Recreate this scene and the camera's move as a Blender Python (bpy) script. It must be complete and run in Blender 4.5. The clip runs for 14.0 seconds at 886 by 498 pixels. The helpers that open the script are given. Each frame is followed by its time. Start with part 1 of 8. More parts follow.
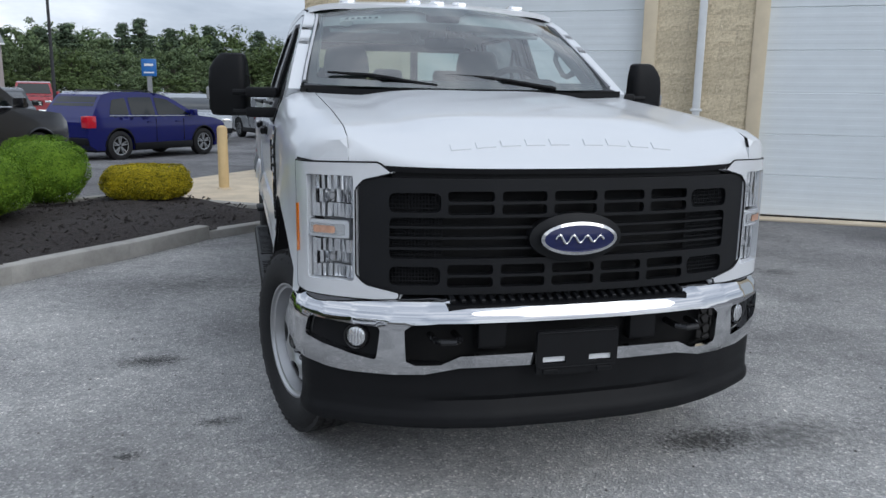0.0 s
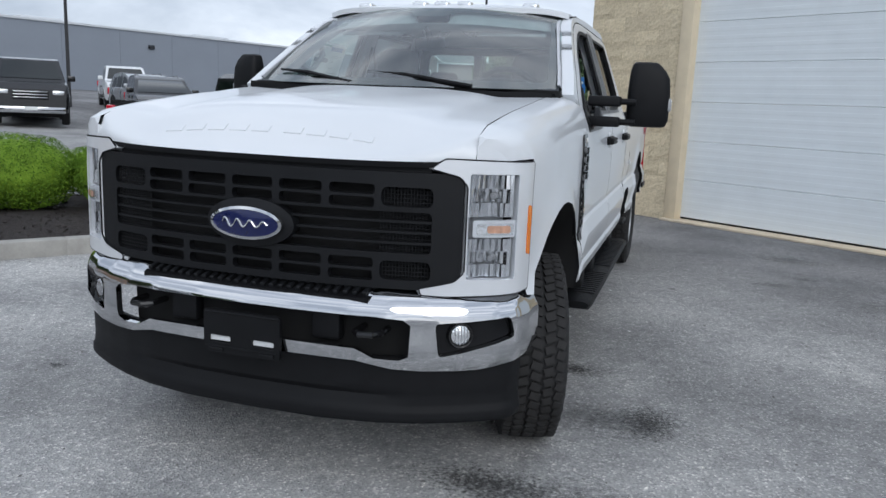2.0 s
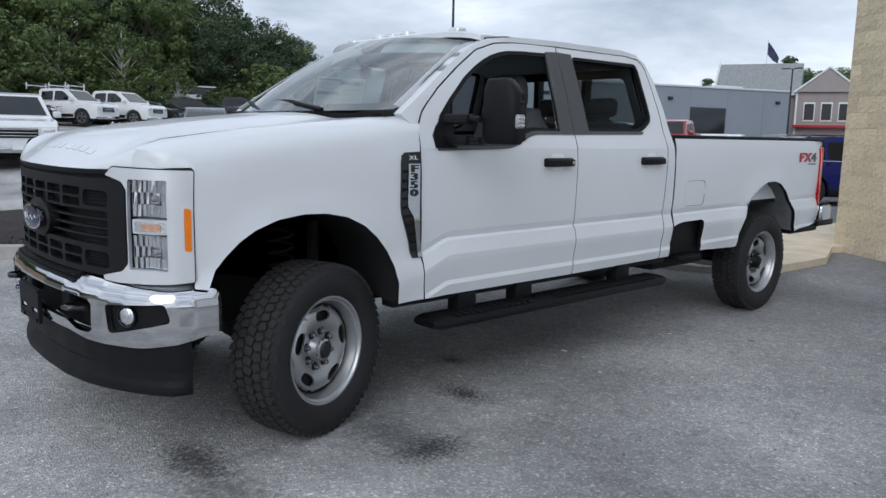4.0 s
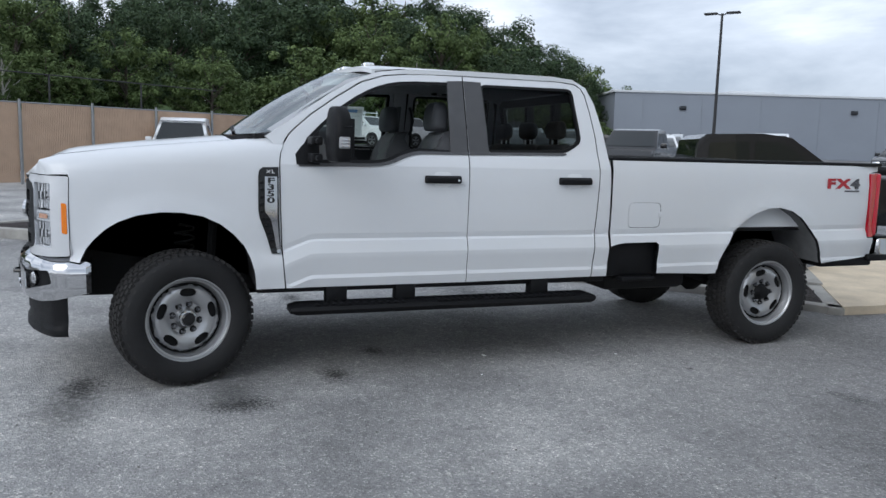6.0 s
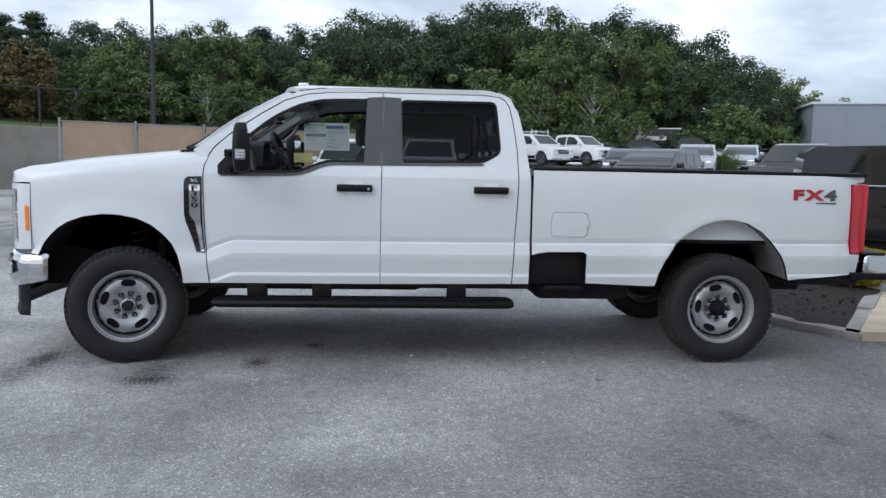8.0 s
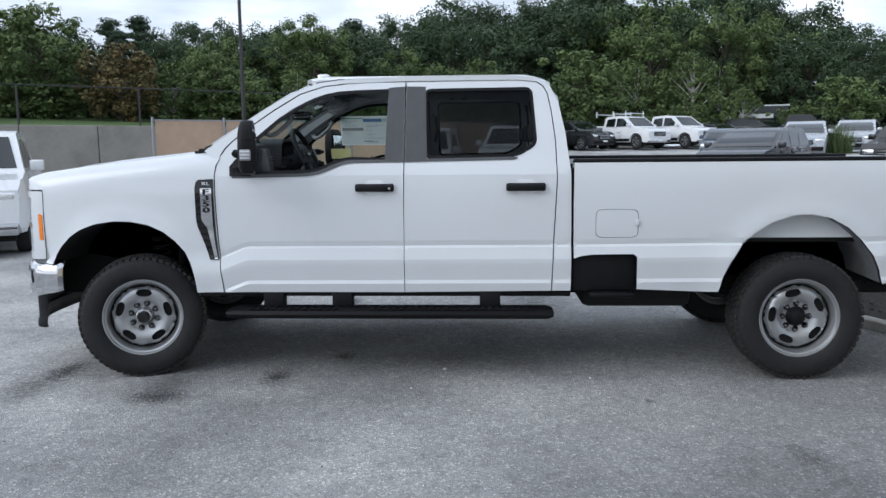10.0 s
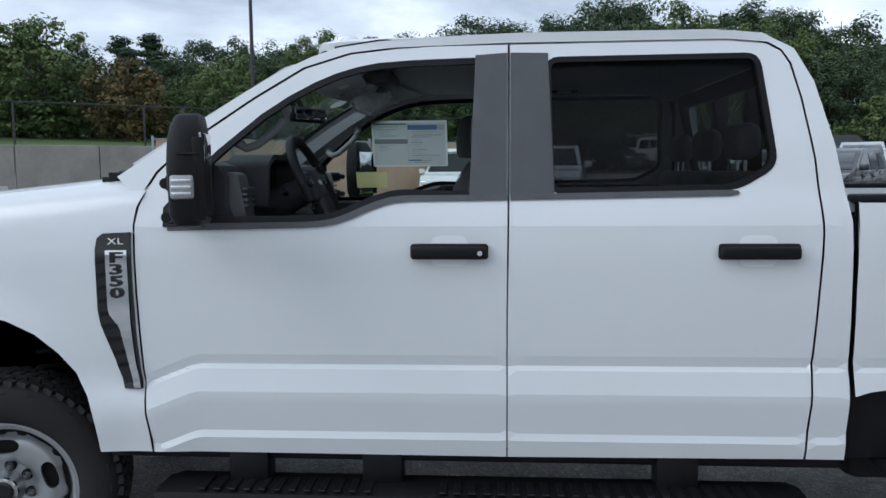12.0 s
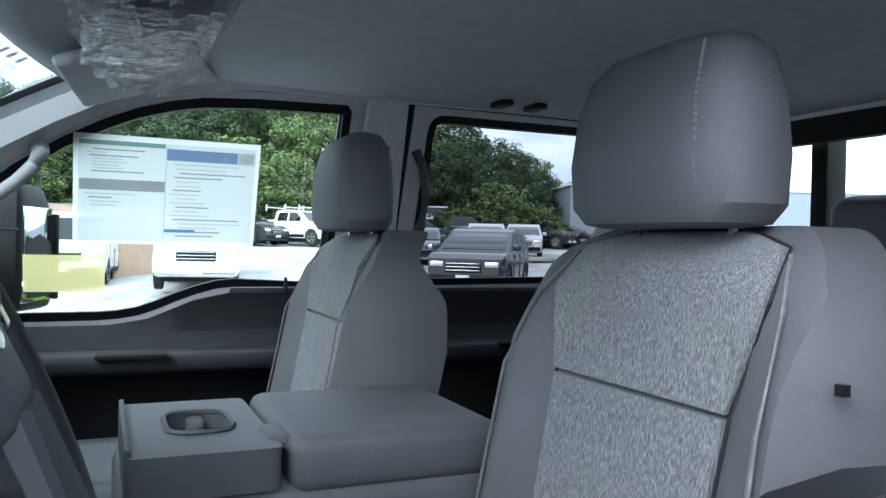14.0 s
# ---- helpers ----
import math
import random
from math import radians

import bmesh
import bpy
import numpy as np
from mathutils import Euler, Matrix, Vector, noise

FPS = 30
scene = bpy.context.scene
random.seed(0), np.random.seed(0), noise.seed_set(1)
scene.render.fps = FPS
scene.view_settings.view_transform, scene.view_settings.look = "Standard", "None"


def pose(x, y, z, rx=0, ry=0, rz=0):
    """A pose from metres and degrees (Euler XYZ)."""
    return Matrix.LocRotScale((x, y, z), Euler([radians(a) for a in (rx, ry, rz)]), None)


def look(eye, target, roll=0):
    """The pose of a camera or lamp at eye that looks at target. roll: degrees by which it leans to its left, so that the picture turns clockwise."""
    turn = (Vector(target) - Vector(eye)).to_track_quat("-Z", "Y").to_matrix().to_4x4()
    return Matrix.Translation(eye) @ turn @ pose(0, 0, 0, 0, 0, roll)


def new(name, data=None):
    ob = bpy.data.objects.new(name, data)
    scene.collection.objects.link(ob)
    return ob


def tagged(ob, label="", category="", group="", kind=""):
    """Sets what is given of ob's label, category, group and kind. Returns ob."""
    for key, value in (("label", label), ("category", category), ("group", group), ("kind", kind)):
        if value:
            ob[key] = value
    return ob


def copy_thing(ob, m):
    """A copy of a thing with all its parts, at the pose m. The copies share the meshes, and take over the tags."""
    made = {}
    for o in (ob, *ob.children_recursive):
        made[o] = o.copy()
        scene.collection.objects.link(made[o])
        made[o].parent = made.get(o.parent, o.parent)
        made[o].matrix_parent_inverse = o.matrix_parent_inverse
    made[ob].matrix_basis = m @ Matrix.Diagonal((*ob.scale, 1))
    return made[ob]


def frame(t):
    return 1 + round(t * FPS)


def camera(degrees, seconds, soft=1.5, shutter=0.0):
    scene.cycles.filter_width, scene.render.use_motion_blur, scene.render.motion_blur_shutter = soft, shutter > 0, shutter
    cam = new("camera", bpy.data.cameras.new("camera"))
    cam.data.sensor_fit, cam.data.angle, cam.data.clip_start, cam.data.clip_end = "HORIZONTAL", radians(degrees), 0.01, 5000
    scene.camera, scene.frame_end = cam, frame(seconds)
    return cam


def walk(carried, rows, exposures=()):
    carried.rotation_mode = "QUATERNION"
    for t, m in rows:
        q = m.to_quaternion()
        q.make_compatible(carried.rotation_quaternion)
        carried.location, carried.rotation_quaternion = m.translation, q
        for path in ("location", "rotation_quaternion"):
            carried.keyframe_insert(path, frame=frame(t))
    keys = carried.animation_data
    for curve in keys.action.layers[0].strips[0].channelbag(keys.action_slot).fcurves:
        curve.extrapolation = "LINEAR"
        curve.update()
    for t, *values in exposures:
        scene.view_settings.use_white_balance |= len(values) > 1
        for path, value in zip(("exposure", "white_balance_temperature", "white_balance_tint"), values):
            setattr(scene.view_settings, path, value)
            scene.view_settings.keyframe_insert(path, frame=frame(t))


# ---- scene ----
cam = camera(59.7, 14.0)
PATH = [
    (0, (-1.161, -3.485, 1.518), (-0.661, -1.587, 1.135), 0.9),
    (0.5, (-0.521, -3.529, 1.506), (-0.257, -1.583, 1.124), 1.5),
    (1, (0.149, -3.58, 1.512), (0.141, -1.619, 1.123), 2.0),
    (1.5, (0.79, -3.514, 1.497), (0.502, -1.573, 1.108), 2.4),
    (2, (1.509, -3.385, 1.481), (0.915, -1.511, 1.114), 2.4),
    (2.5, (2.189, -3.114, 1.478), (1.315, -1.35, 1.123), 2.3),
    (3, (2.856, -2.8, 1.485), (1.749, -1.168, 1.152), 2.0),
    (3.5, (3.448, -2.401, 1.464), (2.145, -0.917, 1.149), 1.5),
    (6, (5.876, -0.07, 1.514), (4.008, 0.596, 1.254), 1.6),
    (6.5, (6.235, 0.466, 1.522), (4.318, 0.978, 1.267), 1.6),
    (7, (6.457, 0.977, 1.502), (4.508, 1.353, 1.261), 1.5),
    (9.5, (6.679, 2.456, 1.514), (4.695, 2.408, 1.271), 0.1),
    (10, (6.083, 2.354, 1.559), (4.102, 2.258, 1.3), -0.5),
    (10.5, (5.456, 2.31, 1.581), (3.478, 2.173, 1.316), -0.8),
    (11, (4.797, 2.131, 1.585), (2.82, 1.972, 1.324), -0.8),
    (11.5, (4.147, 1.998, 1.572), (2.168, 1.837, 1.334), -0.6),
    (12, (3.527, 1.807, 1.57), (1.542, 1.673, 1.367), -0.4),
    (12.5, (2.924, 1.638, 1.565), (0.931, 1.593, 1.404), -0.1),
    (13, (2.257, 1.479, 1.555), (0.264, 1.602, 1.443), 0.3),
    (13.2, (1.989, 1.411, 1.556), (0.001, 1.612, 1.468), 0.4),
    (13.5, (1.662, 1.318, 1.59), (-0.302, 1.695, 1.544), 0.7),
    (13.8, (1.338, 1.227, 1.586), (-0.569, 1.829, 1.565), 0.8),
    (14, (1.16, 1.182, 1.607), (-0.67, 1.99, 1.597), 1.3),
]
# the clip's camera opens up as it nears the dark cab
EXPOSURES = [(0, 0.2, 6100, 9), (1.5, 0.3, 6100, 9), (3.0, 0.2, 6050, 9), (6.0, 0.3, 6050, 9), (9.5, 0.53, 6000, 9), (11.0, 0.56, 5950, 8), (12.0, 0.33, 5850, 7), (13.0, 0.38, 5750, 5), (13.5, 1.15, 5250, 15), (14.0, 2.6, 5850, 8)]
walk(cam, [(t, look(eye, target, roll)) for t, eye, target, roll in PATH], EXPOSURES)

# ---- sky and sun ----
world = bpy.data.worlds.new("overcast_sky")
scene.world = world
world.use_nodes = True
wn, wl = world.node_tree.nodes, world.node_tree.links
wn.clear()
w_out = wn.new("ShaderNodeOutputWorld")
w_bg = wn.new("ShaderNodeBackground")
w_sky = wn.new("ShaderNodeTexSky")
w_sky.sky_type = "NISHITA"
w_sky.sun_disc = False
SUN_EL, SUN_AZ = 34.0, 148.0
w_sky.sun_elevation = radians(SUN_EL)
w_sky.sun_rotation = radians(SUN_AZ)
w_sky.air_density, w_sky.dust_density, w_sky.ozone_density = 1.0, 2.0, 1.0
w_co = wn.new("ShaderNodeTexCoord")
w_map = wn.new("ShaderNodeMapping")
w_map.inputs["Scale"].default_value = (1.0, 1.0, 3.2)
w_n1 = wn.new("ShaderNodeTexNoise")
w_n1.inputs["Scale"].default_value = 2.6
w_n1.inputs["Detail"].default_value = 9.0
w_n1.inputs["Roughness"].default_value = 0.56
w_n1.inputs["Distortion"].default_value = 0.25
w_ramp = wn.new("ShaderNodeValToRGB")
w_ramp.color_ramp.elements[0].position = 0.36
w_ramp.color_ramp.elements[0].color = (4.3, 4.75, 5.5, 1)
w_ramp.color_ramp.elements[1].position = 0.66
w_ramp.color_ramp.elements[1].color = (10.5, 10.7, 11.0, 1)
w_mid = w_ramp.color_ramp.elements.new(0.52)
w_mid.color = (6.9, 7.3, 8.0, 1)
w_mix = wn.new("ShaderNodeMixRGB")
w_mix.inputs[0].default_value = 0.9
wl.new(w_co.outputs["Generated"], w_map.inputs["Vector"])
wl.new(w_map.outputs["Vector"], w_n1.inputs["Vector"])
wl.new(w_n1.outputs["Fac"], w_ramp.inputs["Fac"])
wl.new(w_sky.outputs["Color"], w_mix.inputs[1])
wl.new(w_ramp.outputs["Color"], w_mix.inputs[2])
wl.new(w_mix.outputs["Color"], w_bg.inputs["Color"])
wl.new(w_bg.outputs["Background"], w_out.inputs["Surface"])
w_sep = wn.new("ShaderNodeSeparateXYZ")
wl.new(w_co.outputs["Generated"], w_sep.inputs["Vector"])
w_up = wn.new("ShaderNodeMapRange")
w_up.inputs["From Min"].default_value, w_up.inputs["From Max"].default_value = 0.12, 0.85
w_up.inputs["To Min"].default_value, w_up.inputs["To Max"].default_value = 0.098, 0.108
wl.new(w_sep.outputs["Z"], w_up.inputs["Value"])
wl.new(w_up.outputs["Result"], w_bg.inputs["Strength"])

sun_lamp = bpy.data.lights.new("sun", "SUN")
sun_lamp.energy, sun_lamp.angle, sun_lamp.color = 0.78, radians(40), (1.0, 0.97, 0.92)
sun = new("sun", sun_lamp)
sa, se = radians(SUN_AZ), radians(SUN_EL)
sun_dir = Vector((math.sin(sa) * math.cos(se), math.cos(sa) * math.cos(se), math.sin(se)))
sun.matrix_world = look(sun_dir * 60, (0, 0, 0))


# ---- materials ----
def nodes_of(name):
    m = bpy.data.materials.new(name)
    m.use_nodes = True
    n, l = m.node_tree.nodes, m.node_tree.links
    return m, n, l, n["Principled BSDF"]


def noise_node(n, l, scale, detail=6.0, rough=0.55, vec=None, stretch=None):
    tex = n.new("ShaderNodeTexNoise")
    tex.inputs["Scale"].default_value = scale
    tex.inputs["Detail"].default_value = detail
    tex.inputs["Roughness"].default_value = rough
    co = n.new("ShaderNodeTexCoord")
    src = co.outputs["Object"]
    if stretch:
        mp = n.new("ShaderNodeMapping")
        mp.inputs["Scale"].default_value = stretch
        l.new(src, mp.inputs["Vector"])
        src = mp.outputs["Vector"]
    l.new(src, tex.inputs["Vector"])
    return tex


def ramp_node(n, l, fac, stops):
    r = n.new("ShaderNodeValToRGB")
    e = r.color_ramp.elements
    while len(e) < len(stops):
        e.new(0.5)
    for el, (p, c) in zip(e, stops):
        el.position = p
        el.color = (*c, 1) if len(c) == 3 else c
    l.new(fac, r.inputs["Fac"])
    return r


def mix_node(n, l, fac, a, b, mode="MIX"):
    m = n.new("ShaderNodeMixRGB")
    m.blend_type = mode
    for sock, v in ((m.inputs[0], fac), (m.inputs[1], a), (m.inputs[2], b)):
        if isinstance(v, (int, float)):
            sock.default_value = v
        elif isinstance(v, tuple):
            sock.default_value = (*v, 1)
        else:
            l.new(v, sock)
    return m.outputs[0]


def bump_to(n, l, b, height, strength, distance=0.01):
    bp = n.new("ShaderNodeBump")
    bp.inputs["Strength"].default_value = strength
    bp.inputs["Distance"].default_value = distance
    l.new(height, bp.inputs["Height"])
    l.new(bp.outputs["Normal"], b.inputs["Normal"])


def mat(name, col, rough=0.5, metal=0.0, var=0.08, scale=9.0, bump=0.0, bscale=60.0, coat=0.0, spec=0.5, rvar=0.1):
    """A painted, moulded or mineral surface with colour drift, fine grain and relief."""
    m, n, l, b = nodes_of(name)
    t1 = noise_node(n, l, scale)
    t2 = noise_node(n, l, scale * 11.0, 3.0)
    lo = tuple(c * (1 - var) for c in col)
    hi = tuple(min(1, c * (1 + var)) for c in col)
    c1 = ramp_node(n, l, t1.outputs["Fac"], [(0.3, lo), (0.7, hi)])
    c2 = ramp_node(n, l, t2.outputs["Fac"], [(0.3, (1 - var,) * 3), (0.7, (1.0,) * 3)])
    l.new(mix_node(n, l, 0.5, c1.outputs["Color"], c2.outputs["Color"], "MULTIPLY"), b.inputs["Base Color"])
    rr = n.new("ShaderNodeMapRange")
    rr.inputs["To Min"].default_value = max(0.0, rough - rvar * 0.5)
    rr.inputs["To Max"].default_value = min(1.0, rough + rvar * 0.5)
    l.new(t1.outputs["Fac"], rr.inputs["Value"])
    l.new(rr.outputs["Result"], b.inputs["Roughness"])
    b.inputs["Metallic"].default_value = metal
    b.inputs["Coat Weight"].default_value = coat
    b.inputs["Coat Roughness"].default_value = 0.04
    b.inputs["Specular IOR Level"].default_value = spec
    if bump:
        t3 = noise_node(n, l, bscale, 4.0)
        bump_to(n, l, b, t3.outputs["Fac"], bump)
    return m


def glass_mat(name, tint, gloss=0.02, film=1.0, base=0.022):
    """Window glass: clear or tinted pass-through with mirror gloss by Fresnel."""
    m = bpy.data.materials.new(name)
    m.use_nodes = True
    n, l = m.node_tree.nodes, m.node_tree.links
    n.clear()
    out = n.new("ShaderNodeOutputMaterial")
    tr = n.new("ShaderNodeBsdfTransparent")
    tr.inputs["Color"].default_value = (*tint, 1)
    gl = n.new("ShaderNodeBsdfGlossy")
    gl.inputs["Roughness"].default_value = gloss
    gl.inputs["Color"].default_value = (film, film, film, 1)
    lw = n.new("ShaderNodeLayerWeight")
    lw.inputs["Blend"].default_value = 0.5
    pw = n.new("ShaderNodeMath")
    pw.operation = "POWER"
    pw.inputs[1].default_value = 5.0
    l.new(lw.outputs["Facing"], pw.inputs[0])
    ad = n.new("ShaderNodeMath")
    ad.operation = "MULTIPLY_ADD"
    ad.inputs[1].default_value, ad.inputs[2].default_value = 0.7, base
    l.new(pw.outputs[0], ad.inputs[0])
    mx = n.new("ShaderNodeMixShader")
    l.new(ad.outputs[0], mx.inputs["Fac"])
    l.new(tr.outputs["BSDF"], mx.inputs[1])
    l.new(gl.outputs["BSDF"], mx.inputs[2])
    l.new(mx.outputs["Shader"], out.inputs["Surface"])
    return m


WHITE = mat("white_car_paint", (0.69, 0.71, 0.735), 0.32, 0, 0.015, 1.5, coat=0.55, rvar=0.05)
BLACKP = mat("black_grained_plastic", (0.0065, 0.0068, 0.008), 0.52, 0, 0.15, 14, 0.12, 900, spec=0.2)
GREYP = mat("dark_grey_plastic", (0.0075, 0.008, 0.0095), 0.5, 0, 0.1, 10, 0.08, 700, spec=0.24)
BLACKG = mat("gloss_black", (0.01, 0.01, 0.011), 0.12, 0, 0.1, 8)
# near-black for chassis parts; in recesses and gaps it stands in for shade
VOID = mat("chassis_and_recess_black", (0.006, 0.006, 0.0065), 0.9, 0, 0.3, 10)
CHROME = mat("chrome", (0.62, 0.625, 0.64), 0.06, 1.0, 0.02, 3, rvar=0.06)
DKCHROME = mat("dark_chrome", (0.20, 0.20, 0.21), 0.14, 1.0, 0.05, 20)
SILVER = mat("silver_paint", (0.46, 0.465, 0.475), 0.34, 0.8, 0.03, 12)
SATIN = mat("satin_silver_bezel", (0.74, 0.755, 0.78), 0.24, 0.3, 0.03, 8)
FACET = mat("mirror_facets", (0.80, 0.81, 0.83), 0.12, 0.9, 0.03, 20)
LAMPBK = mat("lamp_housing", (0.34, 0.345, 0.355), 0.35, 0.3, 0.1, 20)
RUBBER = mat("tyre_rubber", (0.012, 0.012, 0.013), 0.78, 0, 0.25, 18, 0.2, 260)
RUBBERT = mat("tyre_tread_rubber", (0.024, 0.023, 0.023), 0.85, 0, 0.3, 12, 0.25, 160)
AMBER = mat("amber_lens", (0.85, 0.22, 0.01), 0.12, 0, 0.05, 40, coat=0.6)
REDL = mat("red_lens", (0.58, 0.004, 0.022), 0.1, 0, 0.06, 30, coat=0.6)
LAMPI = mat("lamp_reflector", (0.86, 0.87, 0.88), 0.16, 0.85, 0.05, 20, 0.45, 40)
CLEARL = glass_mat("clear_lens", (0.95, 0.96, 0.97))
GLASS = glass_mat("clear_car_glass", (0.62, 0.70, 0.67))
TINT = glass_mat("tinted_privacy_glass", (0.25, 0.26, 0.265), base=0.008)
SIDEGL = glass_mat("side_glass", (0.72, 0.80, 0.76))
WSGL = glass_mat("windshield_glass", (0.60, 0.72, 0.69), base=0.20)
BLUEB = mat("blue_enamel", (0.004, 0.009, 0.075), 0.2, 0.2, 0.1, 30, coat=0.5)
REDB = mat("red_badge", (0.42, 0.02, 0.03), 0.3, 0, 0.05, 30)
GREYB = mat("grey_badge", (0.10, 0.10, 0.11), 0.3, 0.4, 0.05, 30)
WHITEB = mat("white_print", (0.8, 0.8, 0.8), 0.5, 0, 0.02, 10)
LINER = mat("headliner_cloth", (0.54, 0.55, 0.58), 0.95, 0, 0.06, 30, 0.15, 900)
DASH = mat("dashboard_plastic", (0.052, 0.056, 0.066), 0.6, 0, 0.1, 12, 0.1, 500)
TRIMG = mat("grey_pillar_trim", (0.24, 0.25, 0.265), 0.7, 0, 0.05, 12, 0.08, 600)
VINYL = mat("grey_vinyl_bolster", (0.088, 0.092, 0.102), 0.6, 0, 0.08, 12, 0.25, 420)
COVERP = mat("satin_pillar_plastic", (0.068, 0.069, 0.074), 0.38, 0, 0.08, 10, 0.06, 900)
CONSP = mat("console_plastic", (0.070, 0.073, 0.080), 0.5, 0, 0.08, 12, 0.1, 500)
VENTS = mat("dark_silver_trim", (0.22, 0.225, 0.235), 0.35, 0.5, 0.05, 10)
LININGD = mat("dark_door_lining", (0.012, 0.014, 0.018), 0.6, 0, 0.1, 12, 0.1, 500)
CARPET = mat("cabin_carpet", (0.02, 0.02, 0.022), 0.95, 0, 0.3, 60, 0.3, 300)
PAPER = mat("paper_label", (0.78, 0.80, 0.79), 0.6, 0, 0.02, 10)


def woven_mat():
    """Heathered grey seat cloth: fine upright streaks of light and dark yarn."""
    m, n, l, b = nodes_of("heathered_seat_cloth")
    a = noise_node(n, l, 80.0, 4.0, 0.65, stretch=(9.0, 9.0, 0.13))
    c = noise_node(n, l, 6.0, 2.0)
    r = ramp_node(n, l, a.outputs["Fac"], [(0.34, (0.07, 0.074, 0.081)), (0.5, (0.16, 0.167, 0.178)), (0.66, (0.32, 0.332, 0.345))])
    l.new(mix_node(n, l, 0.25, r.outputs["Color"], c.outputs["Color"], "MULTIPLY"), b.inputs["Base Color"])
    b.inputs["Roughness"].default_value = 0.9
    bump_to(n, l, b, a.outputs["Fac"], 0.25, 0.004)
    return m


def trans_paper(name, col):
    m = bpy.data.materials.new(name)
    m.use_nodes = True
    n, l = m.node_tree.nodes, m.node_tree.links
    n.clear()
    out = n.new("ShaderNodeOutputMaterial")
    df = n.new("ShaderNodeBsdfDiffuse")
    tl = n.new("ShaderNodeBsdfTranslucent")
    tp = n.new("ShaderNodeBsdfTransparent")
    mx, m2 = n.new("ShaderNodeMixShader"), n.new("ShaderNodeMixShader")
    df.inputs["Color"].default_value = (*col, 1)
    tl.inputs["Color"].default_value = (*col, 1)
    mx.inputs["Fac"].default_value = 0.5
    m2.inputs["Fac"].default_value = 0.22
    l.new(df.outputs[0], mx.inputs[1])
    l.new(tl.outputs[0], mx.inputs[2])
    l.new(mx.outputs[0], m2.inputs[1])
    l.new(tp.outputs[0], m2.inputs[2])
    l.new(m2.outputs[0], out.inputs["Surface"])
    return m


NOTEP = trans_paper("thin_note_paper", (0.90, 0.93, 0.92))
CLOTH = woven_mat()


# ---- mesh tools ----
def part(name, bm, material, parent=None, label="", smooth=35):
    me = bpy.data.meshes.new(name)
    bmesh.ops.recalc_face_normals(bm, faces=bm.faces)
    bm.to_mesh(me)
    bm.free()
    for mm in (material if isinstance(material, (list, tuple)) else [material]):
        me.materials.append(mm)
    if smooth:
        for p in me.polygons:
            p.use_smooth = True
        me.set_sharp_from_angle(angle=radians(smooth))
    ob = new(name, me)
    if parent is not None:
        ob.parent = parent
    if label:
        tagged(ob, label)
    return ob


def thing(name, label, category, group="", m=None, kind=""):
    e = new(name)
    e.empty_display_size = 0.2
    if m is not None:
        e.matrix_world = m
    return tagged(e, label, category, group, kind)


def bm_new():
    return bmesh.new()


def add_box(bm, lo, hi, bevel=0.0, seg=2, mi=0, m=None):
    (x0, y0, z0), (x1, y1, z1) = lo, hi
    vs = [bm.verts.new(c) for c in ((x0, y0, z0), (x1, y0, z0), (x1, y1, z0), (x0, y1, z0), (x0, y0, z1), (x1, y0, z1), (x1, y1, z1), (x0, y1, z1))]
    fs = [bm.faces.new([vs[i] for i in q]) for q in ((0, 3, 2, 1), (4, 5, 6, 7), (0, 1, 5, 4), (1, 2, 6, 5), (2, 3, 7, 6), (3, 0, 4, 7))]
    geo = list(vs)
    if bevel:
        es = list({e for f in fs for e in f.edges})
        r = bmesh.ops.bevel(bm, geom=es, offset=bevel, segments=seg, profile=0.5, affect="EDGES", clamp_overlap=True)
        geo = list({v for f in r["faces"] for v in f.verts} | {v for f in fs if f.is_valid for v in f.verts})
        fs = list({f for v in geo for f in v.link_faces})
    for f in fs:
        if f.is_valid:
            f.material_index = mi
    if m is not None:
        bmesh.ops.transform(bm, matrix=m, verts=[v for v in geo if v.is_valid])
    return geo


def box(lo, hi, bevel=0.0, seg=2):
    bm = bm_new()
    add_box(bm, lo, hi, bevel, seg)
    return bm


def add_tube(bm, pts, r, n=8, cap=True, mi=0):
    """A round bar along a line of points; r is one radius or one for each point."""
    pts = [Vector(p) for p in pts]
    rs = r if isinstance(r, (list, tuple)) else [r] * len(pts)
    rings, up = [], Vector((0, 0, 1))
    for i, p in enumerate(pts):
        d = (pts[min(i + 1, len(pts) - 1)] - pts[max(i - 1, 0)]).normalized()
        a = d.cross(up if abs(d.z) < 0.95 else Vector((1, 0, 0))).normalized()
        b = d.cross(a)
        rings.append([bm.verts.new(p + (a * math.cos(2 * math.pi * k / n) + b * math.sin(2 * math.pi * k / n)) * rs[i]) for k in range(n)])
    for i in range(len(rings) - 1):
        for k in range(n):
            f = bm.faces.new((rings[i][k], rings[i][(k + 1) % n], rings[i + 1][(k + 1) % n], rings[i + 1][k]))
            f.material_index = mi
    if cap:
        for q in (rings[0], rings[-1]):
            f = bm.faces.new(q)
            f.material_index = mi
    return rings


def tube(pts, r, n=8):
    bm = bm_new()
    add_tube(bm, pts, r, n)
    return bm


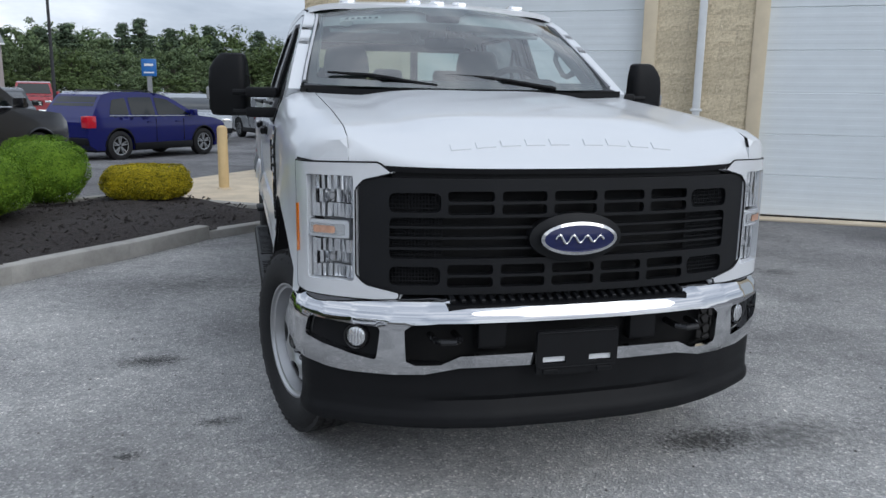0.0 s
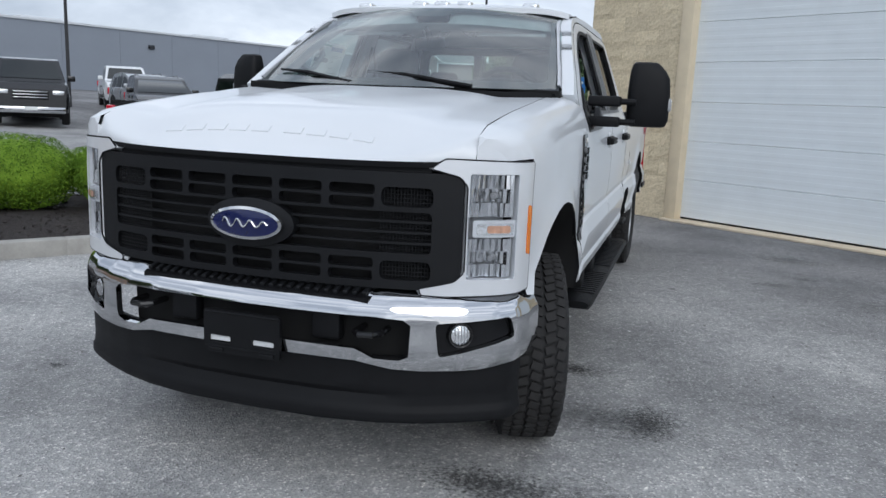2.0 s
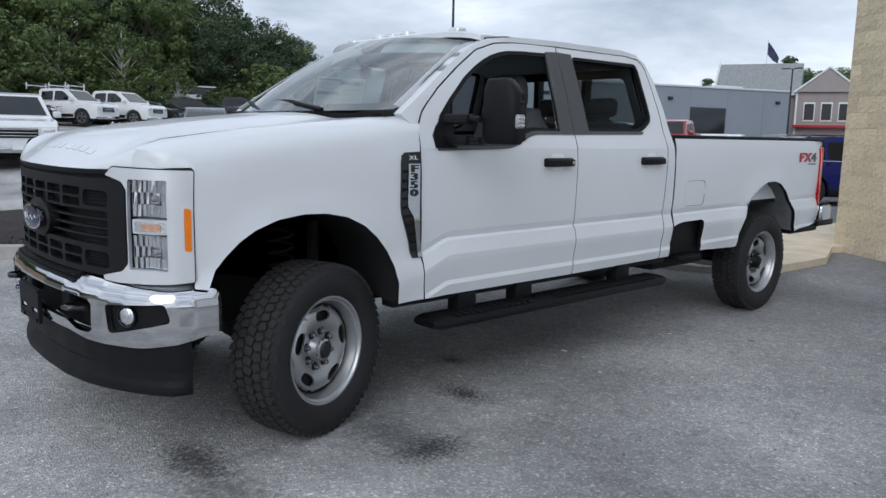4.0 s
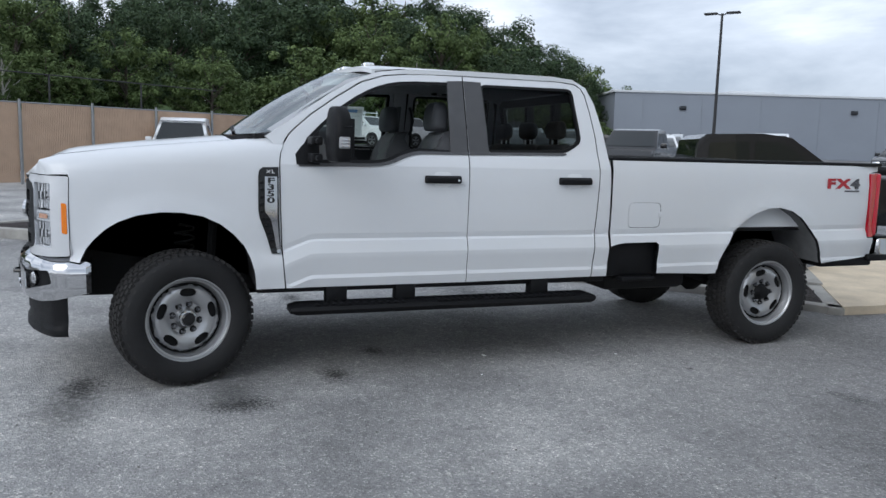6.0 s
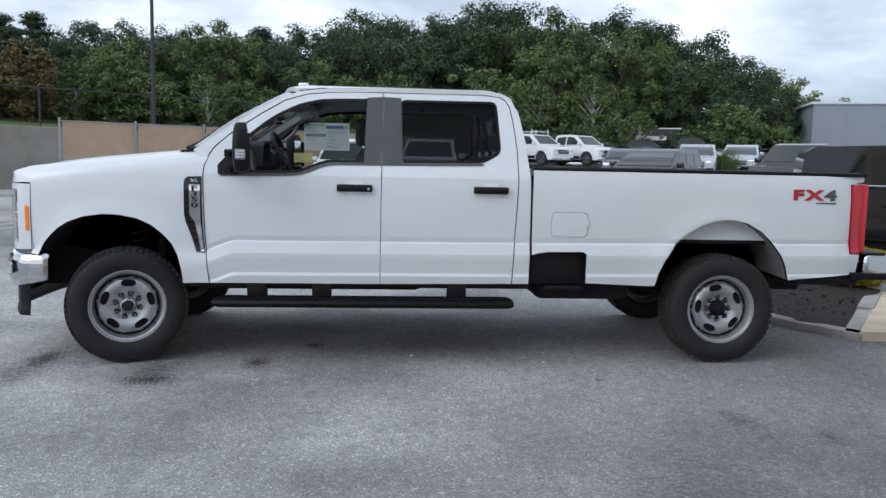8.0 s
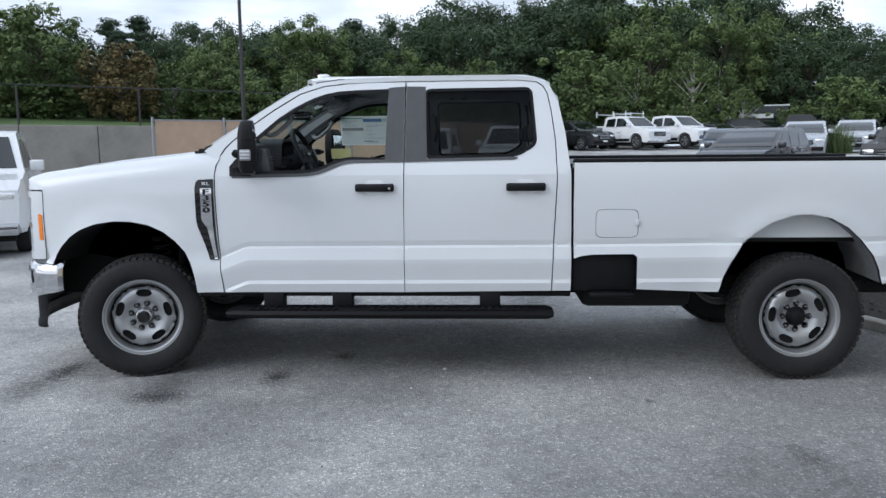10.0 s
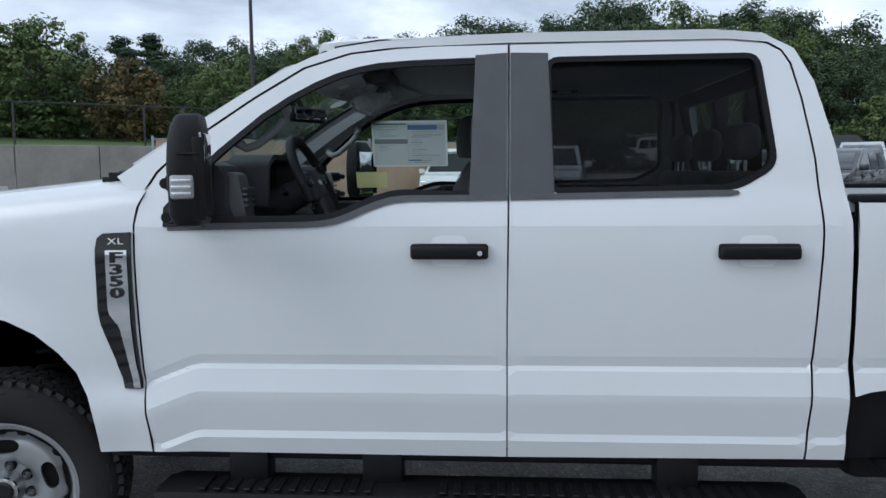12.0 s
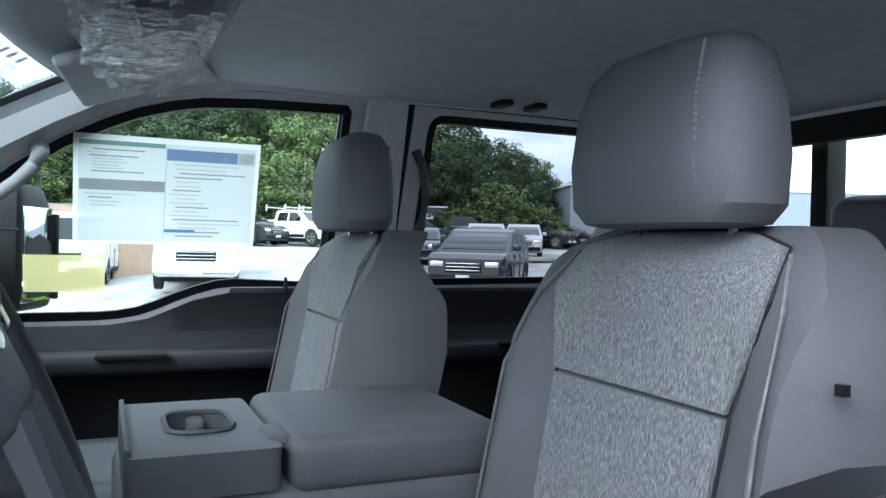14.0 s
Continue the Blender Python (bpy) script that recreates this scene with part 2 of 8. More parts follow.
def add_lathe(bm, prof, n=48, axis="X", mi=0, at=(0, 0, 0)):
    """Turn (radius, offset) pairs about an axis."""
    rings = []
    for r, o in prof:
        ring = []
        for k in range(n):
            a = 2 * math.pi * k / n
            c, s = r * math.cos(a), r * math.sin(a)
            p = {"X": (o, c, s), "Y": (c, o, s), "Z": (c, s, o)}[axis]
            ring.append(bm.verts.new((p[0] + at[0], p[1] + at[1], p[2] + at[2])))
        rings.append(ring)
    for i in range(len(rings) - 1):
        for k in range(n):
            f = bm.faces.new((rings[i][k], rings[i][(k + 1) % n], rings[i + 1][(k + 1) % n], rings[i + 1][k]))
            f.material_index = mi
    return rings


def lathe(prof, n=48, axis="X", at=(0, 0, 0)):
    bm = bm_new()
    add_lathe(bm, prof, n, axis, 0, at)
    return bm


def inside(p, poly):
    x, y = p
    hit = False
    j = len(poly) - 1
    for i in range(len(poly)):
        xi, yi = poly[i]
        xj, yj = poly[j]
        if (yi > y) != (yj > y) and x < (xj - xi) * (y - yi) / (yj - yi) + xi:
            hit = not hit
        j = i
    return hit


def edge_gap(p, poly):
    best = 9e9
    px, py = p
    for i in range(len(poly)):
        ax, ay = poly[i - 1]
        bx, by = poly[i]
        dx, dy = bx - ax, by - ay
        L = dx * dx + dy * dy
        t = 0 if L == 0 else max(0, min(1, ((px - ax) * dx + (py - ay) * dy) / L))
        best = min(best, math.hypot(px - ax - t * dx, py - ay - t * dy))
    return best


def dense(poly, step):
    out = []
    for i in range(len(poly)):
        a, b = poly[i - 1], poly[i]
        k = max(1, int(math.hypot(b[0] - a[0], b[1] - a[1]) / step))
        for j in range(k):
            t = j / k
            out.append((a[0] + (b[0] - a[0]) * t, a[1] + (b[1] - a[1]) * t))
    return out


def rounded(poly, r, n=4):
    """The outline with its corners rounded by r."""
    out = []
    N = len(poly)
    for i in range(N):
        p, a, b = Vector(poly[i]), Vector(poly[i - 1]), Vector(poly[(i + 1) % N])
        u, v = a - p, b - p
        k = min(r, u.length * 0.48, v.length * 0.48)
        s, e = p + u.normalized() * k, p + v.normalized() * k
        for j in range(n + 1):
            t = j / n
            q = s.lerp(p, t).lerp(p.lerp(e, t), t)
            out.append((q.x, q.y))
    return out


from mathutils.geometry import delaunay_2d_cdt


def panel(outline, fmap, step=0.08, holes=(), rows=None, warp=None):
    """A sheet of any outline, with holes, laid on the curved surface fmap(u, v); thick gives it depth away from its face."""
    loops = [dense(outline, step)] + [dense(h, step) for h in holes]
    pts, faces = [], []
    for lp in loops:
        k = len(pts)
        pts += [Vector(p) for p in lp]
        faces.append(list(range(k, k + len(lp))))
    us = [p[0] for p in outline]
    vs = [p[1] for p in outline]
    grid = []
    nu = max(1, int((max(us) - min(us)) / step))
    vlist = rows or [min(vs) + (max(vs) - min(vs)) * j / max(1, int((max(vs) - min(vs)) / step)) for j in range(1, max(1, int((max(vs) - min(vs)) / step)))]
    for j, v in enumerate(vlist):
        for i in range(1, nu):
            u = min(us) + (max(us) - min(us)) * i / nu
            p = (u, v + (warp(u, v) if warp else 0.0))
            if inside(p, outline) and not any(inside(p, h) for h in holes):
                if min(edge_gap(p, q) for q in (outline, *holes)) > (0.33 * step if not warp else 0.0035):
                    grid.append(Vector(p))
    edges = [(f[i - 1], f[i]) for f in faces for i in range(len(f))]
    v2, e2, f2, *_ = delaunay_2d_cdt(pts + grid, edges, [], 0, 1e-5)
    bm = bm_new()
    made = [bm.verts.new(fmap(v.x, v.y)) for v in v2]
    for f in f2:
        c = sum((v2[i] for i in f), Vector((0, 0))) / len(f)
        if inside(c, loops[0]) and not any(inside(c, h) for h in loops[1:]):
            try:
                bm.faces.new([made[i] for i in f])
            except ValueError:
                pass
    for v in [v for v in bm.verts if not v.link_faces]:
        bm.verts.remove(v)
    bmesh.ops.recalc_face_normals(bm, faces=bm.faces)
    return bm


def deepen(bm, vec, rim_mi=0, back_mi=None):
    """Gives a sheet depth: a second skin moved by vec (a vector, or a function of the vertex), joined by a rim."""
    old_v, old_f = list(bm.verts), list(bm.faces)
    rim = [e for e in bm.edges if len(e.link_faces) == 1]
    twin = {v: bm.verts.new(v.co + (vec(v) if callable(vec) else Vector(vec))) for v in old_v}
    for f in old_f:
        g = bm.faces.new([twin[v] for v in reversed(f.verts)])
        g.material_index = f.material_index if back_mi is None else back_mi
    for e in rim:
        a, b = e.verts
        bm.faces.new((a, b, twin[b], twin[a])).material_index = rim_mi((a.co + b.co) / 2) if callable(rim_mi) else rim_mi
    return bm


def inward(d):
    """A step of d against the face normals, to use in deepen()."""
    return lambda v: -v.normal * d


def mirror_x(bm):
    """The same shape on the other side of the middle line."""
    g = bm.copy()
    for v in g.verts:
        v.co.x = -v.co.x
    bmesh.ops.reverse_faces(g, faces=g.faces)
    return g


def both(name, bm, material, parent, label="", smooth=35):
    g = mirror_x(bm)
    return part(name, bm, material, parent, label, smooth), part(name, g, material, parent, label, smooth)


def lerp_curve(keys, t):
    """Piecewise smooth value through (t, value) keys."""
    if t <= keys[0][0]:
        return keys[0][1]
    for (a, va), (b, vb) in zip(keys, keys[1:]):
        if t <= b:
            k = (t - a) / (b - a)
            return va + (vb - va) * k
    return keys[-1][1]


def text_mesh(body, size, depth, spacing=1.0, shear=0.0, bold=0.0):
    cu = bpy.data.curves.new("letters", "FONT")
    cu.body, cu.size, cu.extrude, cu.space_character, cu.shear = body, size, depth, spacing, shear
    cu.offset = bold
    cu.align_x, cu.align_y, cu.resolution_u = "CENTER", "CENTER", 2
    ob = bpy.data.objects.new("letters", cu)
    scene.collection.objects.link(ob)
    dg = bpy.context.evaluated_depsgraph_get()
    me = bpy.data.meshes.new_from_object(ob.evaluated_get(dg))
    bpy.data.objects.remove(ob)
    bpy.data.curves.remove(cu)
    bm = bm_new()
    bm.from_mesh(me)
    bpy.data.meshes.remove(me)
    return bm


# ---- the ground: one sheet of old asphalt to the horizon ----
def asphalt_mat():
    m, n, l, b = nodes_of("weathered_asphalt")
    big = noise_node(n, l, 0.22, 4.0, 0.6)
    mid = noise_node(n, l, 0.9, 4.0, 0.5)
    fine = noise_node(n, l, 45.0, 4.0, 0.7)
    vo = n.new("ShaderNodeTexVoronoi")
    vo.inputs["Scale"].default_value = 105.0
    co = n.new("ShaderNodeTexCoord")
    l.new(co.outputs["Object"], vo.inputs["Vector"])
    c0 = ramp_node(n, l, big.outputs["Fac"], [(0.34, (0.27, 0.268, 0.268)), (0.5, (0.385, 0.382, 0.379)), (0.66, (0.50, 0.495, 0.488))])
    c1 = ramp_node(n, l, mid.outputs["Fac"], [(0.30, (0.74, 0.74, 0.745)), (0.46, (0.95, 0.95, 0.95)), (0.70, (1.15, 1.145, 1.13))])
    col = mix_node(n, l, 1.0, c0.outputs["Color"], c1.outputs["Color"], "MULTIPLY")
    g = ramp_node(n, l, vo.outputs["Color"], [(0.0, (0.66, 0.66, 0.67)), (0.40, (0.92, 0.92, 0.92)), (0.72, (1.04, 1.04, 1.03)), (0.96, (1.95, 1.91, 1.85))])
    col = mix_node(n, l, 1.0, col, g.outputs["Color"], "MULTIPLY")
    f = ramp_node(n, l, fine.outputs["Fac"], [(0.3, (0.82, 0.82, 0.82)), (0.7, (1.12, 1.12, 1.12))])
    col = mix_node(n, l, 1.0, col, f.outputs["Color"], "MULTIPLY")
    mg = noise_node(n, l, 11.0, 5.0, 0.75)
    g2 = ramp_node(n, l, mg.outputs["Fac"], [(0.32, (0.76, 0.76, 0.76)), (0.5, (1.0, 1.0, 1.0)), (0.68, (1.14, 1.14, 1.13))])
    col = mix_node(n, l, 1.0, col, g2.outputs["Color"], "MULTIPLY")
    v2 = n.new("ShaderNodeTexVoronoi")
    v2.inputs["Scale"].default_value = 42.0
    l.new(co.outputs["Object"], v2.inputs["Vector"])
    g3 = ramp_node(n, l, v2.outputs["Color"], [(0.0, (0.82, 0.82, 0.82)), (0.2, (0.98, 0.98, 0.98)), (0.88, (1.0, 1.0, 1.0)), (1.0, (1.75, 1.72, 1.66))])
    col = mix_node(n, l, 1.0, col, g3.outputs["Color"], "MULTIPLY")
    # newer, darker seal coat along the garage front
    sep = n.new("ShaderNodeSeparateXYZ")
    l.new(co.outputs["Object"], sep.inputs["Vector"])
    a1 = n.new("ShaderNodeMath")
    a1.operation = "MULTIPLY"
    a1.inputs[1].default_value = 0.5735
    l.new(sep.outputs["X"], a1.inputs[0])
    a2 = n.new("ShaderNodeMath")
    a2.operation = "MULTIPLY_ADD"
    a2.inputs[1].default_value = 0.8192
    l.new(sep.outputs["Y"], a2.inputs[0])
    l.new(a1.outputs[0], a2.inputs[2])
    wob = n.new("ShaderNodeMath")
    wob.operation = "MULTIPLY_ADD"
    wob.inputs[1].default_value = 2.2
    l.new(mid.outputs["Fac"], wob.inputs[0])
    l.new(a2.outputs[0], wob.inputs[2])
    mr = n.new("ShaderNodeMapRange")
    mr.inputs["From Min"].default_value = 4.3
    mr.inputs["From Max"].default_value = 6.3
    l.new(wob.outputs[0], mr.inputs["Value"])
    dark = mix_node(n, l, 1.0, col, (0.58, 0.58, 0.60), "MULTIPLY")
    col = mix_node(n, l, mr.outputs["Result"], col, dark)
    l.new(col, b.inputs["Base Color"])
    b.inputs["Roughness"].default_value = 0.86
    b.inputs["Specular IOR Level"].default_value = 0.35
    hsum = n.new("ShaderNodeMath")
    hsum.operation = "ADD"
    l.new(vo.outputs["Distance"], hsum.inputs[0])
    l.new(fine.outputs["Fac"], hsum.inputs[1])
    bump_to(n, l, b, hsum.outputs[0], 0.8, 0.008)
    return m


ASPHALT = asphalt_mat()


def lie(x, y):
    """Height of the lot: level round the truck, rising gently to the far rows, dipping a little past the garage."""
    dip = 0.14 * max(0.0, min(1.0, (y - 13.0) / 5.0)) * max(0.0, min(1.0, (x + 12.0) / 4.0))
    return 0.043 * max(0.0, min(37.0, -8.0 - x)) * max(0.0, min(1.0, (y + 2.0) / 8.0)) - dip


bm = bm_new()
xs = [-1500, -300, -100, -60, -50, -45, -40, -35, -30, -24, -18, -12, -8, 0, 8, 20, 60, 300, 1500]
ys = [-1500, -300, -60, -20, -8, -2, 2, 6, 13, 15.5, 18, 20, 30, 60, 300, 1500]
gv = [[bm.verts.new((x, y, lie(x, y))) for x in xs] for y in ys]
for i in range(len(ys) - 1):
    for j in range(len(xs) - 1):
        bm.faces.new((gv[i][j], gv[i][j + 1], gv[i + 1][j + 1], gv[i + 1][j]))
tagged(part("ground", bm, ASPHALT), "worn grey asphalt lot with stains and loose grit", "ground", kind="structure")

# thin irregular films on the asphalt: oil stains, grit and some truck shade
GRITC = mat("loose_grit", (0.20, 0.19, 0.18), 0.95, 0, 0.5, 30, 0.6, 200)


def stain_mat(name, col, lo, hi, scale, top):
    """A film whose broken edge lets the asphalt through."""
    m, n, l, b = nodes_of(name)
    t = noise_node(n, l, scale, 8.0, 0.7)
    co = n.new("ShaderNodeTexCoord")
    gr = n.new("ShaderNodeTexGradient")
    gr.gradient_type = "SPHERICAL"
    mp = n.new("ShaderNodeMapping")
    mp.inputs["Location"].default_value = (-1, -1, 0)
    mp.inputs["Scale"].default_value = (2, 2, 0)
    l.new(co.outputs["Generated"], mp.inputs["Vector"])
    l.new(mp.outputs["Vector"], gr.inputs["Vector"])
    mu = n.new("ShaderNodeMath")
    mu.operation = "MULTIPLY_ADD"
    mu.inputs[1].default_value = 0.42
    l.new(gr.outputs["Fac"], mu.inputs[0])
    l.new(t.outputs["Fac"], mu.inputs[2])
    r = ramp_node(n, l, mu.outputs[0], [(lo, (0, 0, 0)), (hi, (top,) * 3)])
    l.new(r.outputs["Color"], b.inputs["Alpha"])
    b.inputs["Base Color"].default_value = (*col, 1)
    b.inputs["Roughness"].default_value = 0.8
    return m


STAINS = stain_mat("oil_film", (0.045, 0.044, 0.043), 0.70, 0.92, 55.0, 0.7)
SOFTST = stain_mat("faint_dark_film", (0.09, 0.09, 0.092), 0.62, 1.0, 22.0, 0.5)
# films by the truck are partly oil, partly its shade as colour
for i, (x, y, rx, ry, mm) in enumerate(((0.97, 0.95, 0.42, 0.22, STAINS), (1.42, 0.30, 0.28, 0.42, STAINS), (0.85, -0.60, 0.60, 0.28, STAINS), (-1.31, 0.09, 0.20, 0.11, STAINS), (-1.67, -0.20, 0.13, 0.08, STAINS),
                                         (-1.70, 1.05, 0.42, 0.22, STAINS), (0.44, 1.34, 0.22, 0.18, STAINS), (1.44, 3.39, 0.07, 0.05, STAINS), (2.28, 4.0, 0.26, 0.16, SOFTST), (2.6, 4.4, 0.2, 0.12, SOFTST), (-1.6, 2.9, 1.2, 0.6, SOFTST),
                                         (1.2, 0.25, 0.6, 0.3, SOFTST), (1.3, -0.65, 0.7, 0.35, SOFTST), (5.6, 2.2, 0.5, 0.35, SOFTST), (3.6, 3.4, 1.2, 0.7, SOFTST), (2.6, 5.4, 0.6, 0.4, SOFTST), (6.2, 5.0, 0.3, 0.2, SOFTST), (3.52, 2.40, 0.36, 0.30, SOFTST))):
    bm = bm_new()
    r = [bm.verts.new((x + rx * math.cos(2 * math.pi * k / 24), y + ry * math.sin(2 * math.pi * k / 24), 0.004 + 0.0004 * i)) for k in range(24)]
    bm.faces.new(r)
    tagged(part("asphalt_stain", bm, mm), "dark irregular film on asphalt", "stain", kind="structure")
# loose stones and paper specks scattered on the lot
random.seed(4)
bm = bm_new()
for k in range(900):
    x, y = random.uniform(-4, 8), random.uniform(-3.4, 5.5)
    if abs(x) < 1.0 and -0.9 < y < 5.6 and random.random() < 0.6:
        continue
    if 0.573 * x + 0.819 * y > 6.0:
        continue
    s = random.uniform(0.002, 0.006)
    add_box(bm, (-s, -s * 0.8, -s * 0.3), (s, s * 0.8, s * 0.7), m=pose(x, y, s * 0.2, random.uniform(-20, 20), random.uniform(-20, 20), random.uniform(0, 180)))
tagged(part("loose_gravel", bm, GRITC, smooth=0), "loose pale grit scattered over the asphalt", "gravel", kind="stuff")
for x, y, s in ((0.75, 2.1, 0.02), (0.95, 3.1, 0.012), (1.2, 1.9, 0.008)):
    tagged(part("paper_scrap", box((x - s, y - s * 0.6, 0.001), (x + s, y + s * 0.6, 0.005), 0.001, 1), PAPER), "small white paper scrap on the asphalt", "litter")

# ---- garage building ----
WX, WY = 1.328, 7.917
EX, EY = 0.8451, -0.5346
NX, NY = -EY * -1, -EX
WALL_M = Matrix(((EX, -EY, 0, WX), (EY, EX, 0, WY), (0, 0, 1, 0), (0, 0, 0, 1)))


def block_mat():
    m, n, l, b = nodes_of("split_face_block")
    oi = n.new("ShaderNodeObjectInfo")
    t1 = noise_node(n, l, 3.0, 6.0)
    t2 = noise_node(n, l, 28.0, 6.0, 0.7)
    r = ramp_node(n, l, t2.outputs["Fac"], [(0.3, (0.47, 0.40, 0.275)), (0.5, (0.66, 0.57, 0.41)), (0.72, (0.80, 0.71, 0.54))])
    r2 = ramp_node(n, l, oi.outputs["Random"], [(0.0, (0.90, 0.89, 0.87)), (1.0, (1.08, 1.07, 1.05))])
    c = mix_node(n, l, 1.0, r.outputs["Color"], r2.outputs["Color"], "MULTIPLY")
    l.new(c, b.inputs["Base Color"])
    b.inputs["Roughness"].default_value = 0.95
    bump_to(n, l, b, t2.outputs["Fac"], 0.9, 0.02)
    return m


BLOCK = block_mat()
MORTAR = mat("mortar", (0.64, 0.56, 0.42), 0.95, 0, 0.15, 20, 0.3, 150)
JAMB = mat("tan_jamb_paint", (0.68, 0.58, 0.42), 0.6, 0, 0.06, 5, 0.1, 120)
DOORW = mat("white_door_paint", (0.74, 0.79, 0.82), 0.42, 0, 0.03, 2.5, 0.05, 80)
DOWNP = mat("white_pipe_paint", (0.74, 0.76, 0.77), 0.4, 0, 0.05, 6)
CONC = mat("tan_concrete", (0.66, 0.56, 0.42), 0.9, 0, 0.15, 3, 0.3, 90)
H_WALL = 5.2
# s runs along the front from the first door's near jamb; pieces of wall, doors between them
PIERS = ((-1.75, -0.18), (3.45, 4.65), (8.43, 9.63), (13.33, 15.0))
DOORS = ((0.0, 3.27), (4.83, 8.25), (9.81, 13.15))
gw = thing("wall_garage", "tan split-face block garage wall with white overhead doors", "building", m=WALL_M, kind="structure")
for s0, s1 in PIERS:
    part("core", box((s0 + 0.01, 0.03, 0), (s1 - 0.01, 0.4, H_WALL)), MORTAR, gw)
part("lintel", box((-1.75, 0.03, 4.3), (15.0, 0.4, H_WALL)), MORTAR, gw)
part("side_core", box((-1.73, 0.4, 0), (-1.35, 9.0, H_WALL)), MORTAR, gw)
part("coping", box((-1.85, -0.06, H_WALL), (15.1, 9.0, H_WALL + 0.12), 0.01), JAMB, gw, "tan parapet coping")
for k, (s0, s1) in enumerate(DOORS):
    for a, b_ in ((s0 - 0.18, s0), (s1, s1 + 0.18)):
        part("jamb", box((a, 0.0, 0), (b_, 0.38, 4.3), 0.006), JAMB, gw, "tan painted door jamb")
    part("threshold", box((s0 - 0.18, -0.10, 0), (s1 + 0.18, 0.3, 0.03), 0.008), CONC, gw, "concrete threshold")
    door = new("door_%d" % (k + 1))
    door.parent = gw
    tagged(door, "white sectional overhead garage door, closed")
    part("bottom_seal", box((s0, 0.16, 0.03), (s1, 0.2, 0.055)), RUBBER, door, "black rubber bottom seal")
    sec = 0.535
    for j in range(8):
        z0 = 0.055 + sec * j
        bm = bm_new()
        prof = [(0.0, 0.007), (0.005, 0.0)]
        for rib in range(5):
            zb = sec * (rib + 0.5) / 5
            prof += [(zb - 0.032, 0.0), (zb - 0.026, 0.0012), (zb + 0.026, 0.0012), (zb + 0.032, 0.0)]
        prof += [(sec - 0.010, 0.0), (sec - 0.003, 0.007)]
        ra = [bm.verts.new((s0, 0.15 + o, z0 + z)) for z, o in prof]
        rb_ = [bm.verts.new((s1, 0.15 + o, z0 + z)) for z, o in prof]
        for i in range(len(prof) - 1):
            bm.faces.new((ra[i], rb_[i], rb_[i + 1], ra[i + 1]))
        deepen(bm, (0, 0.04, 0))
        part("door_section", bm, DOORW, door, smooth=0)
# downpipe on the pier between the doors
dp = thing("downpipe", "white rainwater downpipe on block wall", "pipe", m=WALL_M)
part("pipe", box((3.97, -0.11, 0.12), (4.07, -0.02, H_WALL - 0.3), 0.015), DOWNP, dp)
part("shoe", box((3.95, -0.16, 0.0), (4.09, -0.02, 0.14), 0.02), DOWNP, dp, "white pipe shoe")
for z in (1.4, 3.0):
    part("strap", box((3.945, -0.118, z), (4.095, -0.015, z + 0.035), 0.004), DOWNP, dp)

# ---- kerbed planting island ----
KERBC = mat("kerb_concrete", (0.40, 0.385, 0.355), 0.9, 0, 0.18, 4, 0.35, 110)
ISL_FRONT = [(-7.6, -3.2), (-6.2, -1.2), (-4.72, 0.86), (-3.82, 2.13), (-2.98, 3.24), (-2.20, 4.12), (-1.52, 5.02), (-0.85, 5.55), (-0.30, 5.76), (0.22, 6.10)]
ISL_BACK = [(-1.95, 7.75), (-2.7, 8.2), (-5.2, 5.7), (-8.0, 2.7), (-9.6, 0.9), (-9.0, -1.8)]


def mulch_mat():
    m, n, l, b = nodes_of("bark_mulch")
    t = noise_node(n, l, 26.0, 8.0, 0.75)
    r = ramp_node(n, l, t.outputs["Fac"], [(0.3, (0.012, 0.010, 0.010)), (0.55, (0.045, 0.036, 0.034)), (0.75, (0.11, 0.085, 0.075))])
    l.new(r.outputs["Color"], b.inputs["Base Color"])
    b.inputs["Roughness"].default_value = 0.95
    bump_to(n, l, b, t.outputs["Fac"], 1.0, 0.04)
    return m


MULCH = mulch_mat()
poly = ISL_FRONT + ISL_BACK
bm = panel(poly, lambda x, y: Vector((x, y, 0.115 - 0.07 * max(0.0, min(1.0, (x + 1.9) / 0.9)) + 0.06 * noise.noise(Vector((x * 1.3, y * 1.3, 0))) + 0.05 * min(1, edge_gap((x, y), poly)))), 0.25)
deepen(bm, (0, 0, -0.2))
tagged(part("planting_bed", bm, MULCH), "dark bark mulch bed inside a concrete kerb", "ground", kind="structure")
random.seed(8)
bm = bm_new()
for k in range(2600):
    x, y = random.uniform(-6, 0), random.uniform(-0.5, 8)
    if not inside((x, y), poly) or edge_gap((x, y), poly) < 0.18:
        continue
    s = random.uniform(0.01, 0.03)
    add_box(bm, (-s, -s * 0.3, -0.004), (s, s * 0.3, 0.004), m=pose(x, y, 0.16 - 0.07 * max(0.0, min(1.0, (x + 1.9) / 0.9)) + 0.06 * noise.noise(Vector((x * 1.3, y * 1.3, 0))) + random.uniform(0, 0.015), random.uniform(-40, 40), random.uniform(-40, 40), random.uniform(0, 180)))
tagged(part("mulch_chips", bm, MULCH, smooth=0), "loose dark bark chips", "mulch", kind="stuff")
kerb = thing("kerb", "pale concrete kerb round the planting bed", "kerb", kind="structure")
loop = ISL_FRONT + ISL_BACK
